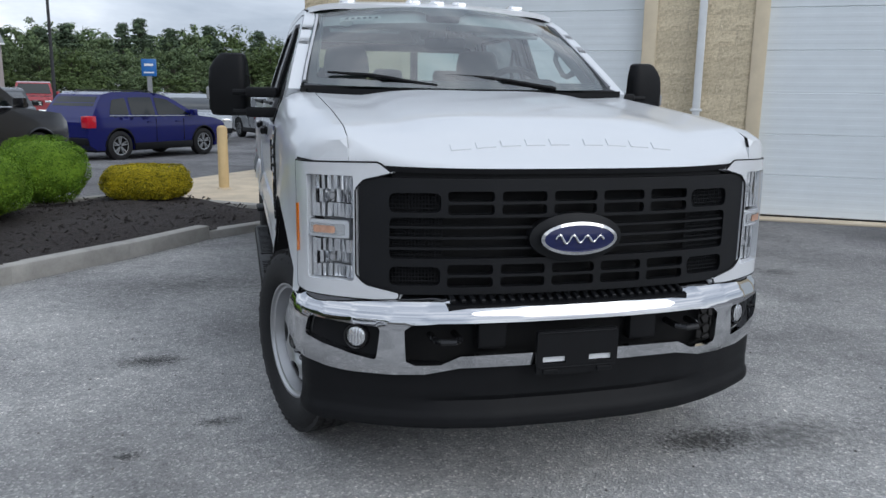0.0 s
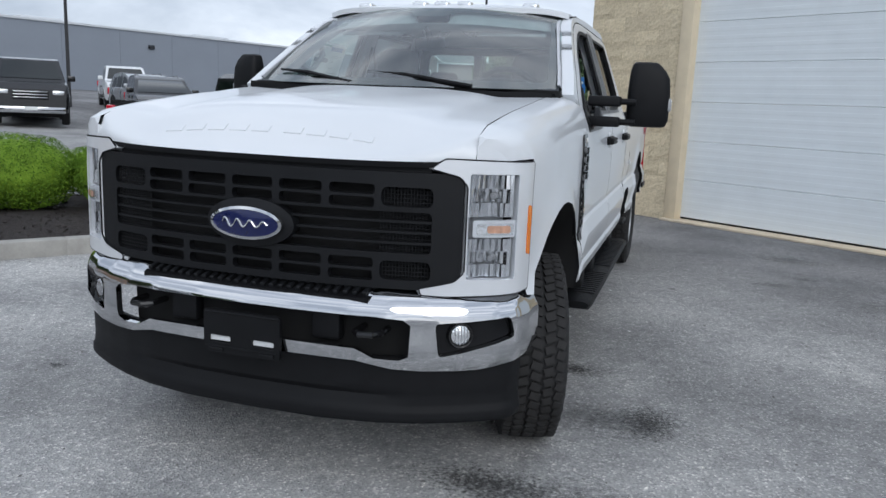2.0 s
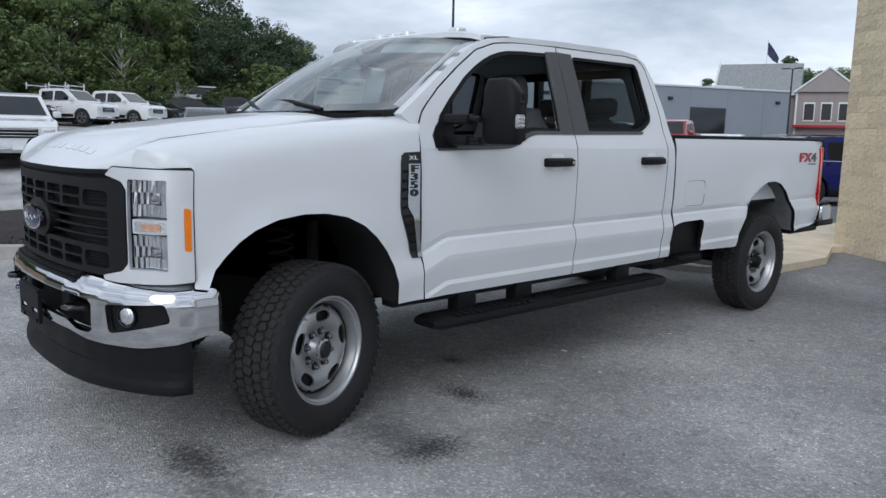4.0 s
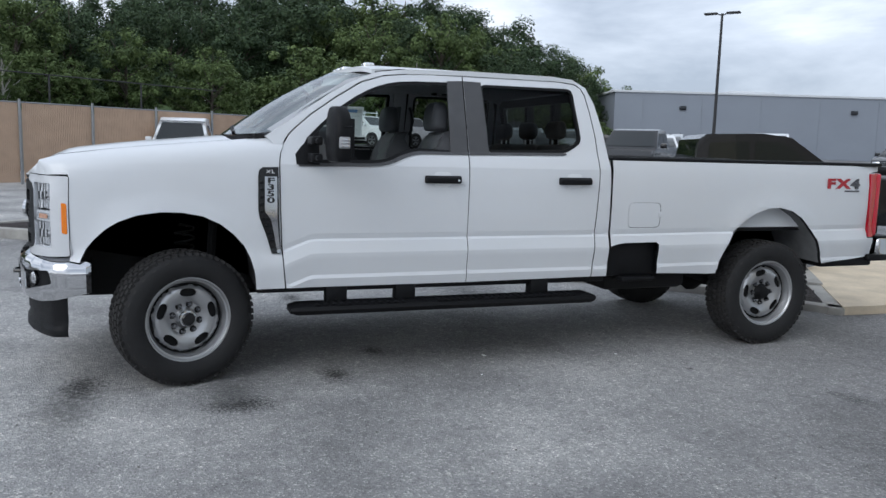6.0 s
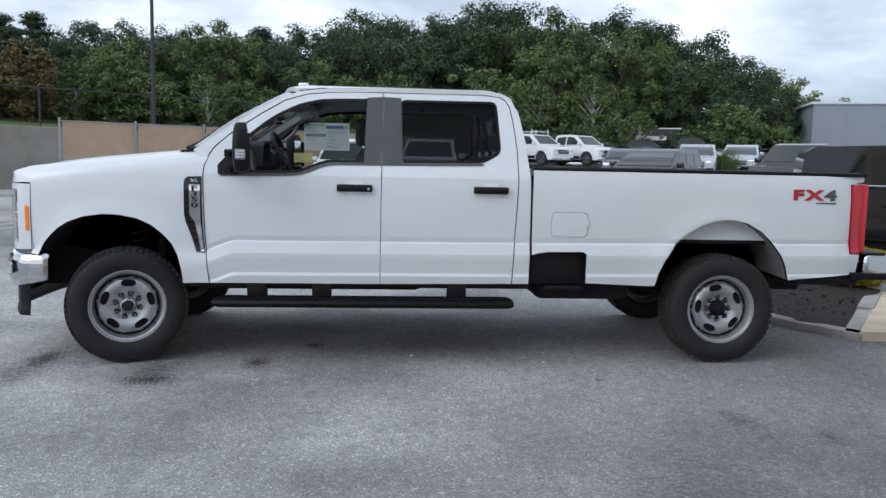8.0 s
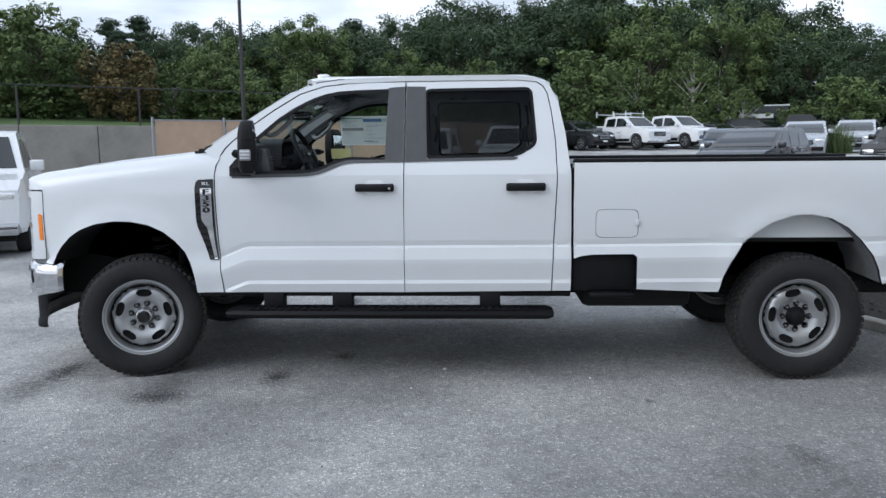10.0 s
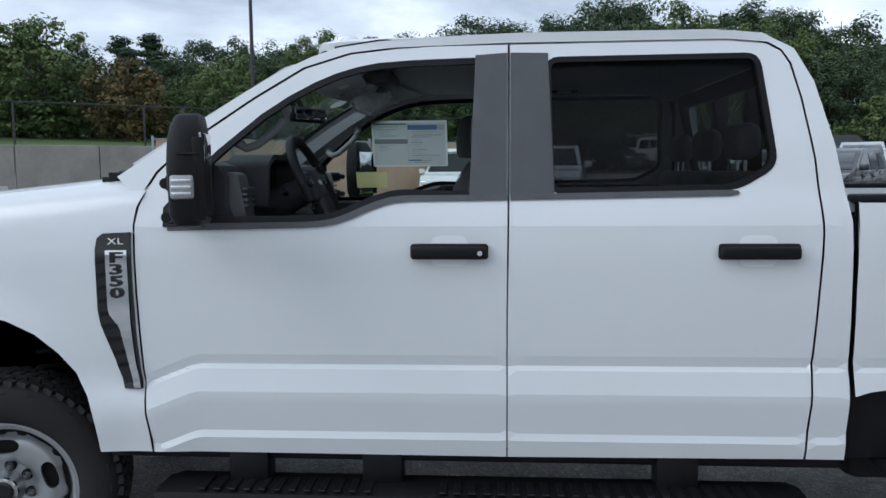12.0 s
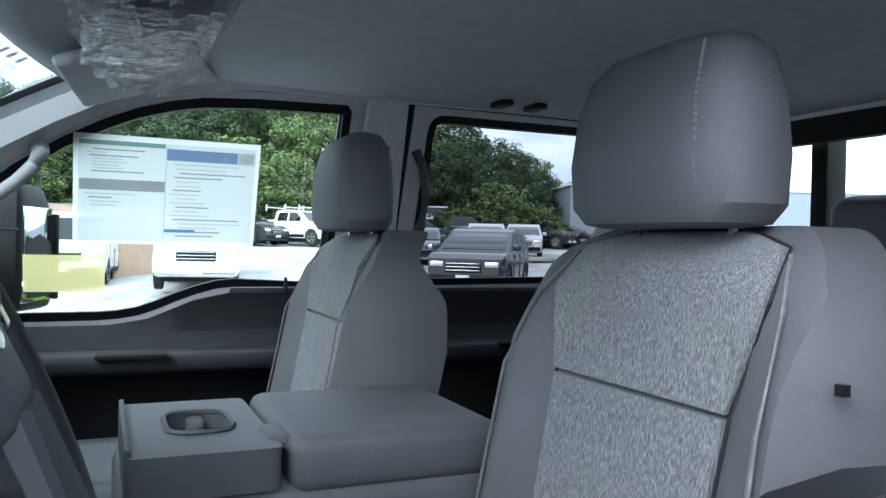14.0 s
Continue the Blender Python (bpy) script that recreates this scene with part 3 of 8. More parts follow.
for i in range(len(loop)):
    a, b_ = Vector(loop[i - 1]), Vector(loop[i])
    d = (b_ - a)
    L = d.length
    d = d / L
    k = max(1, round(L / 1.6))
    ang = math.degrees(math.atan2(d.y, d.x))
    for j in range(k):
        p = a + d * (L * (j + 0.5) / k)
        bm = bm_new()
        hl = L / k / 2 - 0.004
        add_box(bm, (-hl - 0.01, -0.02, -0.12), (hl + 0.01, 0.14, 0.15 - 0.075 * max(0.0, min(1.0, (p.x + 1.9) / 0.9))), 0.018, 2, m=pose(p.x, p.y, 0, 0, 0, ang))
        part("kerb_stone", bm, KERBC, kerb)

# ---- concrete walk by the garage corner ----
walk_poly = [(0.22, 6.10), (0.30, 7.55), (-0.05, 8.6), (2.0, 13.0), (0.0, 13.5), (-2.75, 9.5), (-1.95, 7.75)]
bm = panel(walk_poly, lambda x, y: Vector((x, y, 0.085)), 0.5)
deepen(bm, (0, 0, -0.2))
tagged(part("pavement", bm, CONC), "tan concrete walk beside the garage", "pavement", kind="structure")


# ---- the white pickup truck: nose towards -y, driver's side +x, front axle at y = 0 ----
truck = thing("pickup_truck", "white crew cab pickup, black grille, chrome bumper, driver's window open", "pickup truck")

# ---- nose: plan curves ----
def plan_curve(keys):
    acc = [0.0]
    for a, b in zip(keys, keys[1:]):
        acc.append(acc[-1] + math.hypot(b[0] - a[0], b[1] - a[1]))

    def at(u):
        s, q = (1 if u >= 0 else -1), abs(u)
        xs = lerp_curve(list(zip(acc, [k[0] for k in keys])), q)
        ys = lerp_curve(list(zip(acc, [k[1] for k in keys])), q)
        return s * xs, ys

    def back(x):
        s = 1 if x >= 0 else -1
        return s * lerp_curve([(k[0], a) for k, a in zip(keys, acc)], abs(x))

    return at, back, acc[-1]


NOSE, NU, NOSE_END = plan_curve([(0, -1.022), (0.15, -1.02), (0.3, -1.01), (0.45, -0.988), (0.6, -0.952), (0.7, -0.918), (0.78, -0.882), (0.85, -0.842), (0.905, -0.80), (0.94, -0.755), (0.955, -0.70), (0.962, -0.655)])


def nose_y(x):
    """How far forward the body may reach at that width."""
    u = NU(min(abs(x), 0.962))
    return NOSE(u)[1]


HOOD_Z = [(-1.02, 1.20), (-0.97, 1.285), (-0.92, 1.335), (-0.84, 1.385), (-0.72, 1.42), (-0.31, 1.47), (0.23, 1.525), (0.5, 1.552), (0.8, 1.57)]
SIDE_X = [(-0.36, 0.935), (-0.325, 0.978), (-0.255, 0.994), (-0.232, 0.985), (-0.115, 1.006), (-0.09, 1.007), (-0.014, 0.9885), (-0.003, 0.976), (0.0, 0.9735), (0.003, 0.9745), (0.035, 0.983), (0.17, 0.990), (0.38, 0.992), (0.48, 0.982), (0.54, 0.960), (0.585, 0.938), (0.75, 0.888), (1.04, 0.785), (1.1, 0.763)]


def crease(y):
    return lerp_curve([(0.35, 0.835), (0.60, 0.84), (0.78, 0.912), (2.9, 0.918), (5.5, 0.942)], y)


def side_x(y, z):
    zc = crease(y)
    w = max(0.0, min(1.0, (1.35 - z) / 0.4))
    x = lerp_curve(SIDE_X, z - (zc * w + 0.912 * (1 - w)))
    x -= lerp_curve([(-0.85, 0.075), (-0.7, 0.03), (-0.5, 0.010), (-0.25, 0.0)], y) * (1 if z > 0.6 else 0.8)
    if z < 1.3:
        d1 = abs(math.hypot((y + 0.075) / 0.51, (z - 0.60) / 0.50) - 1.0)
        d2 = abs(math.hypot((y - 4.455) / 0.52, (z - 0.60) / 0.53) - 1.0)
        x += 0.016 * math.exp(-(min(d1, d2) / 0.13) ** 2)
    return x


SIDE_ROWS = [0.60 + 0.002, 0.64, 0.657, 0.668, 0.680, 0.70, 0.74, 0.78, 0.797, 0.81, 0.822, 0.86, 0.898, 0.909, 0.912, 0.915, 0.947] + [1.0 + 0.055 * k for k in range(18)]


def side_warp(y, v):
    return (crease(y) - 0.912) * max(0.0, min(1.0, (1.35 - v) / 0.4))


def side_map(y, v):
    return Vector((side_x(y, v), y, v))


def fender_map(y, v):
    zt = lerp_curve(HOOD_Z, y)
    a = zt - 0.13
    if v <= a:
        return Vector((side_x(y, v), y, v))
    th = min(1.0, (v - a) / 0.25) * math.pi / 2
    xs = side_x(y, a)
    xi = 0.80
    px = xi + (xs - xi) * math.cos(th) ** 0.8
    return Vector((px, max(y, nose_y(px) + 0.012), a + 0.125 * math.sin(th)))


ARCH_F = [(-0.60, 0.79), (-0.56, 0.87), (-0.51, 0.925), (-0.44, 0.985), (-0.36, 1.03), (-0.25, 1.07), (-0.12, 1.088), (0.0, 1.085), (0.12, 1.062), (0.22, 1.015), (0.30, 0.95), (0.36, 0.88), (0.40, 0.80), (0.425, 0.71), (0.435, 0.60)]
ARCH_R = [(3.92, 0.605), (3.945, 0.70), (3.985, 0.80), (4.05, 0.90), (4.14, 0.995), (4.25, 1.065), (4.38, 1.11), (4.50, 1.115), (4.62, 1.09), (4.73, 1.03), (4.82, 0.95), (4.89, 0.85), (4.94, 0.75), (4.965, 0.66)]

fender_top = [(y / 100.0, lerp_curve(HOOD_Z, y / 100.0) + 0.12) for y in range(60, -95, -6)]
fender_outline = ARCH_F + [(0.614, 0.60), (0.600, 0.74), (0.590, 0.89), (0.580, 1.15), (0.577, 1.39), (0.585, 1.46), (0.605, 1.52), (0.62, 1.60)] + fender_top + [(-0.90, 1.315), (-0.70, 1.305), (-0.655, 1.28), (-0.65, 0.84), (-0.66, 0.80)]
bm = panel(fender_outline, fender_map, 0.05)
# panel edges are black, gap shade as colour, also on doors, hood, bed
deepen(bm, inward(0.012), 1)
both("fender", bm, [WHITE, BLACKP], truck)

DOOR_F = [(0.622, 0.60), (1.8455, 0.60), (1.8455, 1.10), (1.849, 1.485), (1.852, 2.004), (1.60, 2.002), (1.45, 1.994), (1.30, 1.978), (1.14, 1.928), (0.968, 1.822), (0.79, 1.698), (0.69, 1.612), (0.645, 1.566), (0.612, 1.51), (0.592, 1.455), (0.584, 1.39), (0.587, 1.15), (0.597, 0.89), (0.607, 0.74)]
WIN_F = [(0.72, 1.395), (1.17, 1.399), (1.22, 1.402), (1.27, 1.411), (1.315, 1.427), (1.36, 1.447), (1.405, 1.465), (1.455, 1.480), (1.50, 1.485), (1.755, 1.486), (1.765, 1.945), (1.752, 1.960), (1.52, 1.954), (1.40, 1.946), (1.325, 1.932), (1.25, 1.910), (1.18, 1.880), (1.09, 1.832), (0.995, 1.768), (0.85, 1.645), (0.76, 1.555), (0.715, 1.47)]
DOOR_R = [(1.850, 0.60), (2.825, 0.61), (2.835, 0.9), (2.857, 1.36), (2.850, 1.60), (2.825, 1.80), (2.80, 1.92), (2.775, 1.965), (2.73, 1.992), (2.60, 2.005), (1.860, 2.004), (1.856, 1.485), (1.850, 1.10)]
WIN_R = rounded([(1.985, 1.488), (2.60, 1.498), (2.735, 1.575), (2.705, 1.962), (1.98, 1.958)], 0.05)
for nm, outl, win in (("front_door", DOOR_F, WIN_F), ("rear_door", DOOR_R, WIN_R)):
    bm = panel(outl, side_map, 0.03, holes=[win], rows=SIDE_ROWS, warp=side_warp)
    deepen(bm, lambda v: Vector((-0.028, 0, 0)), 1, 2)
    pair = both(nm, bm, [WHITE, BLACKP, LINER], truck, smooth=11)
    if nm == "front_door":
        DOORS_F = pair
    else:
        DOORS_R = pair

# black sheets behind the panel gaps, standing in for the shade in them
gap_sheet_holes = [[(0.68, 0.70), (1.80, 0.70), (1.80, 1.972), (1.52, 1.965), (1.40, 1.957), (1.32, 1.942), (1.25, 1.92), (1.17, 1.886), (1.085, 1.84), (0.985, 1.775), (0.84, 1.652), (0.75, 1.56), (0.70, 1.46)],
              [(1.92, 0.70), (2.77, 0.70), (2.80, 1.40), (2.76, 1.85), (2.72, 1.97), (1.92, 1.97)]]
bm = panel([(0.55, 0.60), (2.93, 0.61), (2.93, 1.60), (2.86, 1.86), (2.77, 2.015), (1.45, 2.018), (1.26, 1.99), (1.10, 1.93), (0.90, 1.80), (0.62, 1.61), (0.55, 1.48)], lambda y, z: side_map(y, z) + Vector((-0.064, 0, 0)), 0.06, holes=gap_sheet_holes)
deepen(bm, (-0.004, 0, 0))
both("door_jamb", bm, BLACKP, truck, "black sheet keeping the door gaps dark")
# black sheet added for the shade between cab and bed
bm = panel([(2.93, 0.70), (2.99, 0.70), (2.99, 1.45), (2.93, 1.45)], lambda y, z: side_map(y, z) + Vector((-0.07, 0, 0)), 0.06)
deepen(bm, (-0.004, 0, 0))
both("bed_gap_filler", bm, BLACKP, truck, "black sheet darkening the gap between cab and bed")

# door seals: a black strip round each window opening
for doors, win, wd in ((DOORS_F, WIN_F, 0.022), (DOORS_R, WIN_R, 0.02)):
    c = Vector((sum(p[0] for p in win) / len(win), sum(p[1] for p in win) / len(win)))
    inner = []
    for i, p in enumerate(win):
        a, q, b = Vector(win[i - 1]), Vector(p), Vector(win[(i + 1) % len(win)])
        t = (b - a).normalized()
        nrm = Vector((-t.y, t.x))
        if nrm.dot(c - q) < 0:
            nrm = -nrm
        inner.append(tuple(q + nrm * wd))
    bm = panel([tuple(p) for p in win], lambda y, z: side_map(y, z) + Vector((0.002, 0, 0)), 0.05, holes=[inner])
    deepen(bm, lambda v: Vector((-0.03, 0, 0)))
    g = mirror_x(bm)
    part("window_seal", bm, BLACKP, doors[0], "black rubber window seal")
    part("window_seal", g, BLACKP, doors[1], "black rubber window seal")

# belt moulding under the windows
for doors, ys in ((DOORS_F, [(0.70, 1.372), (1.17, 1.381), (1.23, 1.385), (1.28, 1.394), (1.33, 1.411), (1.375, 1.431), (1.42, 1.449), (1.47, 1.462), (1.52, 1.467), (1.85, 1.470), (1.85, 1.488), (1.50, 1.487), (1.455, 1.482), (1.405, 1.467), (1.36, 1.449), (1.315, 1.429), (1.27, 1.413), (1.22, 1.404), (1.17, 1.401), (0.70, 1.395)]),
                  (DOORS_R, [(1.858, 1.470), (2.575, 1.481), (2.605, 1.488), (2.60, 1.498), (2.57, 1.500), (1.858, 1.489)])):
    bm = panel(ys, lambda y, z: side_map(y, z) + Vector((0.006, 0, 0)), 0.05)
    deepen(bm, lambda v: Vector((-0.02, 0, 0)))
    g = mirror_x(bm)
    part("belt_moulding", bm, COVERP, doors[0], "black belt moulding")
    part("belt_moulding", g, COVERP, doors[1], "black belt moulding")

# black covers of the middle pillar
for doors, ys in ((DOORS_F, [(1.722, 1.485), (1.847, 1.485), (1.851, 1.975), (1.740, 1.968)]), (DOORS_R, [(1.857, 1.485), (2.004, 1.485), (1.990, 1.972), (1.861, 1.975)])):
    bm = panel(ys, lambda y, z: side_map(y, z) + Vector((0.004, 0, 0)), 0.06)
    deepen(bm, lambda v: Vector((-0.012, 0, 0)))
    g = mirror_x(bm)
    part("pillar_cover", bm, COVERP, doors[0], "matt black pillar cover")
    part("pillar_cover", g, COVERP, doors[1], "matt black pillar cover")

# pillars and roof rail round the doors, then the roof
OUT_TOP = [(0.50, 1.555), (0.648, 1.655), (0.796, 1.757), (0.93, 1.848), (1.06, 1.925), (1.16, 1.972), (1.256, 2.005), (1.45, 2.032), (1.9, 2.045), (2.55, 2.045), (2.72, 2.03), (2.82, 1.975), (2.875, 1.86), (2.92, 1.65), (2.95, 1.4), (2.955, 1.0), (2.955, 0.61)]
IN_TOP = [(2.832, 0.61), (2.842, 0.9), (2.864, 1.36), (2.857, 1.60), (2.832, 1.80), (2.807, 1.923), (2.78, 1.971), (2.735, 1.999), (2.60, 2.012), (1.86, 2.011), (1.45, 2.001), (1.297, 1.985), (1.135, 1.935), (0.963, 1.829), (0.785, 1.705), (0.685, 1.618), (0.638, 1.573), (0.604, 1.515), (0.588, 1.47)]
bm = panel(OUT_TOP + IN_TOP + [(0.56, 1.50)], side_map, 0.03, rows=SIDE_ROWS, warp=side_warp)
deepen(bm, lambda v: Vector((-0.06, 0, 0)), lambda p: 1 if edge_gap((p.y, p.z), IN_TOP) < 0.012 else 0, 2)
both("cab_pillar_frame", bm, [WHITE, BLACKP, LINER], truck, smooth=11)


def roof_map(x, y):
    k = abs(x) / 0.76
    z = 2.084 - 0.030 * k ** 2 - 0.030 * k ** 8
    z -= 0.05 * max(0, (1.30 - y) / 0.25) ** 2 + 0.055 * max(0, (y - 2.62) / 0.22) ** 2
    return Vector((x, y, z))


front_edge = [(x / 20.0, 1.055 + 0.16 * (x / 15.0) ** 2) for x in range(-15, 16)]
bm = panel(front_edge + [(0.755, 2.70), (0.70, 2.83), (0.0, 2.85), (-0.70, 2.83), (-0.755, 2.70)], roof_map, 0.06)
deepen(bm, (0, 0, -0.03))
part("roof", bm, WHITE, truck)
for sx in (1, -1):
    bm = tube([(sx * 0.757, 1.24, 2.004), (sx * 0.758, 1.4, 2.026), (sx * 0.757, 1.9, 2.036), (sx * 0.757, 2.55, 2.036), (sx * 0.757, 2.74, 2.012)], 0.006, 6)
    part("roof_drip_moulding", bm, BLACKP, truck, "black roof ditch moulding")

# five clearance lamps along the roof's front edge
for x in (-0.52, -0.14, 0.0, 0.14, 0.52):
    y = 1.16 + 0.16 * (abs(x) / 0.75) ** 2
    bm = box((x - 0.045, y - 0.03, 2.035), (x + 0.045, y + 0.05, 2.085), 0.016, 3)
    part("clearance_lamp", bm, LAMPI, truck, "clear roof clearance lamp")
# small aerial and third brake lamp hump at the roof's rear
part("brake_lamp", box((-0.14, 2.73, 2.03), (0.14, 2.83, 2.085), 0.02, 3), BLACKP, truck, "black high brake lamp housing")


def ellipse(a, b, n=40, cx=0, cz=0):
    return [(cx + a * math.cos(2 * math.pi * k / n), cz + b * math.sin(2 * math.pi * k / n)) for k in range(n)]


# windshield
def ws_map(u, v):
    """u across -1..1, v up 0..1."""
    e = u * u
    yb, zb = 0.285 + 0.245 * e, 1.565 + 0.012 * e
    yt, zt = 1.045 + 0.175 * e, 2.035 - 0.035 * e
    bow = 0.022 * math.sin(math.pi * v)
    xw = 0.845 + (0.715 - 0.845) * v
    return Vector((u * xw, yb + (yt - yb) * v - bow * 0.6, zb + (zt - zb) * v + bow))


bm = panel([(-1, 0), (1, 0), (1, 1), (-1, 1)], ws_map, 0.1)
windshield = part("windshield", bm, WSGL, truck, "green-tinted windshield")
windshield.visible_shadow = False
bm = panel([(-1, 0), (1, 0), (1, 1), (-1, 1)], lambda u, v: ws_map(u, v) + Vector((0, 0.004, -0.002)), 0.06, holes=[rounded([(-0.93, 0.075), (0.93, 0.075), (0.925, 0.93), (0.18, 0.935), (0.14, 0.86), (-0.14, 0.86), (-0.18, 0.935), (-0.925, 0.93)], 0.04)])
part("glass_border", bm, BLACKG, windshield, "black printed border")
bm = box((-0.10, -0.045, -0.035), (0.10, 0.045, 0.03), 0.02, 3)
bmesh.ops.transform(bm, matrix=pose(0, 1.03, 1.965, -32), verts=bm.verts)
part("camera_housing", bm, BLACKP, windshield, "black sensor housing behind the glass")
# price note at the upper passenger corner
bm = panel([(-0.80, 0.80), (-0.50, 0.81), (-0.50, 0.875), (-0.80, 0.865)], lambda u, v: ws_map(u, v) + Vector((0, 0.012, -0.004)), 0.1)
part("stock_note", bm, NOTEP, windshield, "white paper stock note with handwritten digits")
for k in range(6):
    u0 = -0.765 + 0.043 * k
    bm = panel([(u0, 0.822), (u0 + 0.022, 0.823), (u0 + 0.026, 0.853), (u0 + 0.004, 0.852)], lambda u, v: ws_map(u, v) + Vector((0, 0.009, -0.003)), 0.1)
    part("pen_mark", bm, GREYB, windshield, "dark handwriting bar")

bm = panel(ellipse(0.05, 0.05, 24, -0.755, 0.765), lambda u, v: ws_map(u, v) + Vector((0, 0.014, -0.005)), 0.03)
part("round_sticker", bm, trans_paper("round_sticker_print", (0.42, 0.44, 0.43)), windshield, "round grey sticker")

# cowl and wipers
bm = panel([(-0.83, 0.40), (-0.5, 0.32), (0, 0.25), (0.5, 0.32), (0.83, 0.40), (0.86, 0.58), (0.5, 0.40), (0, 0.325), (-0.5, 0.40), (-0.86, 0.58)], lambda x, y: Vector((x, y, 1.552 + 0.01 * (1 - abs(x)))), 0.08)
deepen(bm, (0, 0, -0.05))
part("cowl_panel", bm, BLACKP, truck, "black cowl grille")
for base, tip in (((0.44, 0.345, 1.575), (-0.14, 0.395, 1.635)), ((-0.20, 0.325, 1.575), (-0.72, 0.53, 1.64))):
    b0, t0 = Vector(base), Vector(tip)
    bm = tube([b0, b0.lerp(t0, 0.5) + Vector((0, -0.02, 0.012)), b0.lerp(t0, 0.62)], [0.012, 0.009, 0.007], 6)
    add_tube(bm, [b0.lerp(t0, 0.18) + Vector((0, 0.012, 0.006)), b0.lerp(t0, 0.6) + Vector((0, -0.008, 0.012)), t0], [0.006, 0.011, 0.006], 6)
    part("wiper", bm, BLACKP, truck, "black windshield wiper")


# ---- hood ----
HOOD_MID = [(0, 1.284), (0.02, 1.293), (0.05, 1.308), (0.1, 1.340), (0.18, 1.386), (0.30, 1.420), (0.71, 1.470), (1.25, 1.525), (1.52, 1.552)]
HOOD_EDGE = [(0, 1.298), (0.005, 1.338), (0.012, 1.360), (0.033, 1.383), (0.08, 1.402), (0.15, 1.422), (0.56, 1.470), (1.10, 1.525), (1.38, 1.552)]


def hood_map(x, y):
    d = max(0.0, y - nose_y(x) - 0.004)
    k = (abs(x) / 0.80) ** 4
    z = lerp_curve(HOOD_MID, d) * (1 - k) + lerp_curve(HOOD_EDGE, d) * k
    dome = 0.035 * (1 - min(1, (abs(x) / 0.576) ** 4)) * min(1, d / 0.3)
    return Vector((x, y, z + max(0, dome) - 0.004))


def hood_rear(x):
    return lerp_curve([(0, 0.235), (0.5, 0.30), (0.797, 0.38)], abs(x))


def hood_uv(x, v):
    y0 = nose_y(x) + 0.004
    return hood_map(x, y0 + (hood_rear(x) - y0) * v)


bm = panel([(-0.797, 0), (0.797, 0), (0.797, 1), (-0.797, 1)], hood_uv, 0.04, rows=[0.004, 0.0095, 0.018, 0.028, 0.045, 0.06, 0.08, 0.105, 0.135, 0.17, 0.22, 0.28, 0.35, 0.43, 0.52, 0.61, 0.7, 0.79, 0.88, 0.95], warp=lambda u, v: 0.0)
deepen(bm, (0, 0.006, -0.02), 1)
hood = part("hood", bm, [WHITE, BLACKP], truck)
# front corners of the fenders, over the headlamps
bm = bm_new()
prev = None
top_v = lerp_curve(HOOD_Z, -0.90) + 0.12
for k in range(15):
    p = fender_map(-0.90, 1.315 + (top_v - 1.315) * k / 14)
    q = bm.verts.new((p.x, p.y - 0.004, 1.297))
    r = bm.verts.new((p.x, p.y, max(p.z + 0.003, 1.300)))
    if prev:
        bm.faces.new((prev[0], q, r, prev[1]))
    prev = (q, r)
deepen(bm, (-0.01, 0.02, 0))
both("fender_nose", bm, WHITE, truck)
# raised unread lettering along the hood's front: plain low bars
for i in range(9):
    x0 = -0.44 + 0.094 * i + (0.04 if i > 4 else 0)
    bm = panel([(x0, -0.905), (x0 + 0.072, -0.905), (x0 + 0.072, -0.875), (x0, -0.875)], lambda x, y: hood_map(x, y) + Vector((0, -0.002, 0.003)), 0.05)
    deepen(bm, (0, 0, -0.01))
    part("embossed_bar", bm, WHITE, hood)


# ---- nose ----
def nose_map(off=0.0, lean=0.10):
    def f(u, z):
        x, y = NOSE(u)
        a, b = NOSE(u - 0.01), NOSE(u + 0.01)
        n = Vector((b[1] - a[1], a[0] - b[0])).normalized()
        return Vector((x + n.x * off, y + n.y * off + lean * max(0, z - 1.12) ** 1.5, z))
    return f


def rr(u0, z0, u1, z1, r=0.012):
    return rounded([(u0, z0), (u1, z0), (u1, z1), (u0, z1)], r, 3)


# grille: one moulded frame with slots
slots = []
for zc in (1.183, 1.137, 0.922, 0.876):
    for i in range(5):
        c = -0.386 + 0.193 * i
        slots.append(rr(c - 0.083, zc - 0.018, c + 0.083, zc + 0.018, 0.014))
pockets = [rr(s * 0.585 - 0.092, zc - 0.034, s * 0.585 + 0.092, zc + 0.034, 0.025) for s in (1, -1) for zc in (1.160, 0.899)]
middle = rr(-0.675, 0.962, 0.675, 1.108, 0.02)
bm = panel(rounded([(-NU(0.765), 0.832), (NU(0.765), 0.832), (NU(0.765), 1.246), (-NU(0.765), 1.246)], 0.03), nose_map(), 0.06, holes=slots + pockets + [middle])
deepen(bm, lambda v: Vector((0, 0.035, 0)))
grille = part("grille", bm, GREYP, truck, "matt black moulded grille with slots")
# flat black sheet puts the dark behind the slots
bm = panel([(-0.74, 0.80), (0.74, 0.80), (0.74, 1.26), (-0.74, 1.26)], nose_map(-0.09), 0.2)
part("radiator_screen", bm, VOID, grille, "flat black sheet behind the grille slots")
for zc in (1.073, 1.035, 0.997):
    bm = panel([(-0.68, zc - 0.0045), (0.68, zc - 0.0045), (0.68, zc + 0.0045), (-0.68, zc + 0.0045)], nose_map(-0.006), 0.1)
    deepen(bm, (0, 0.02, 0))
    part("grille_bar", bm, GREYP, grille)
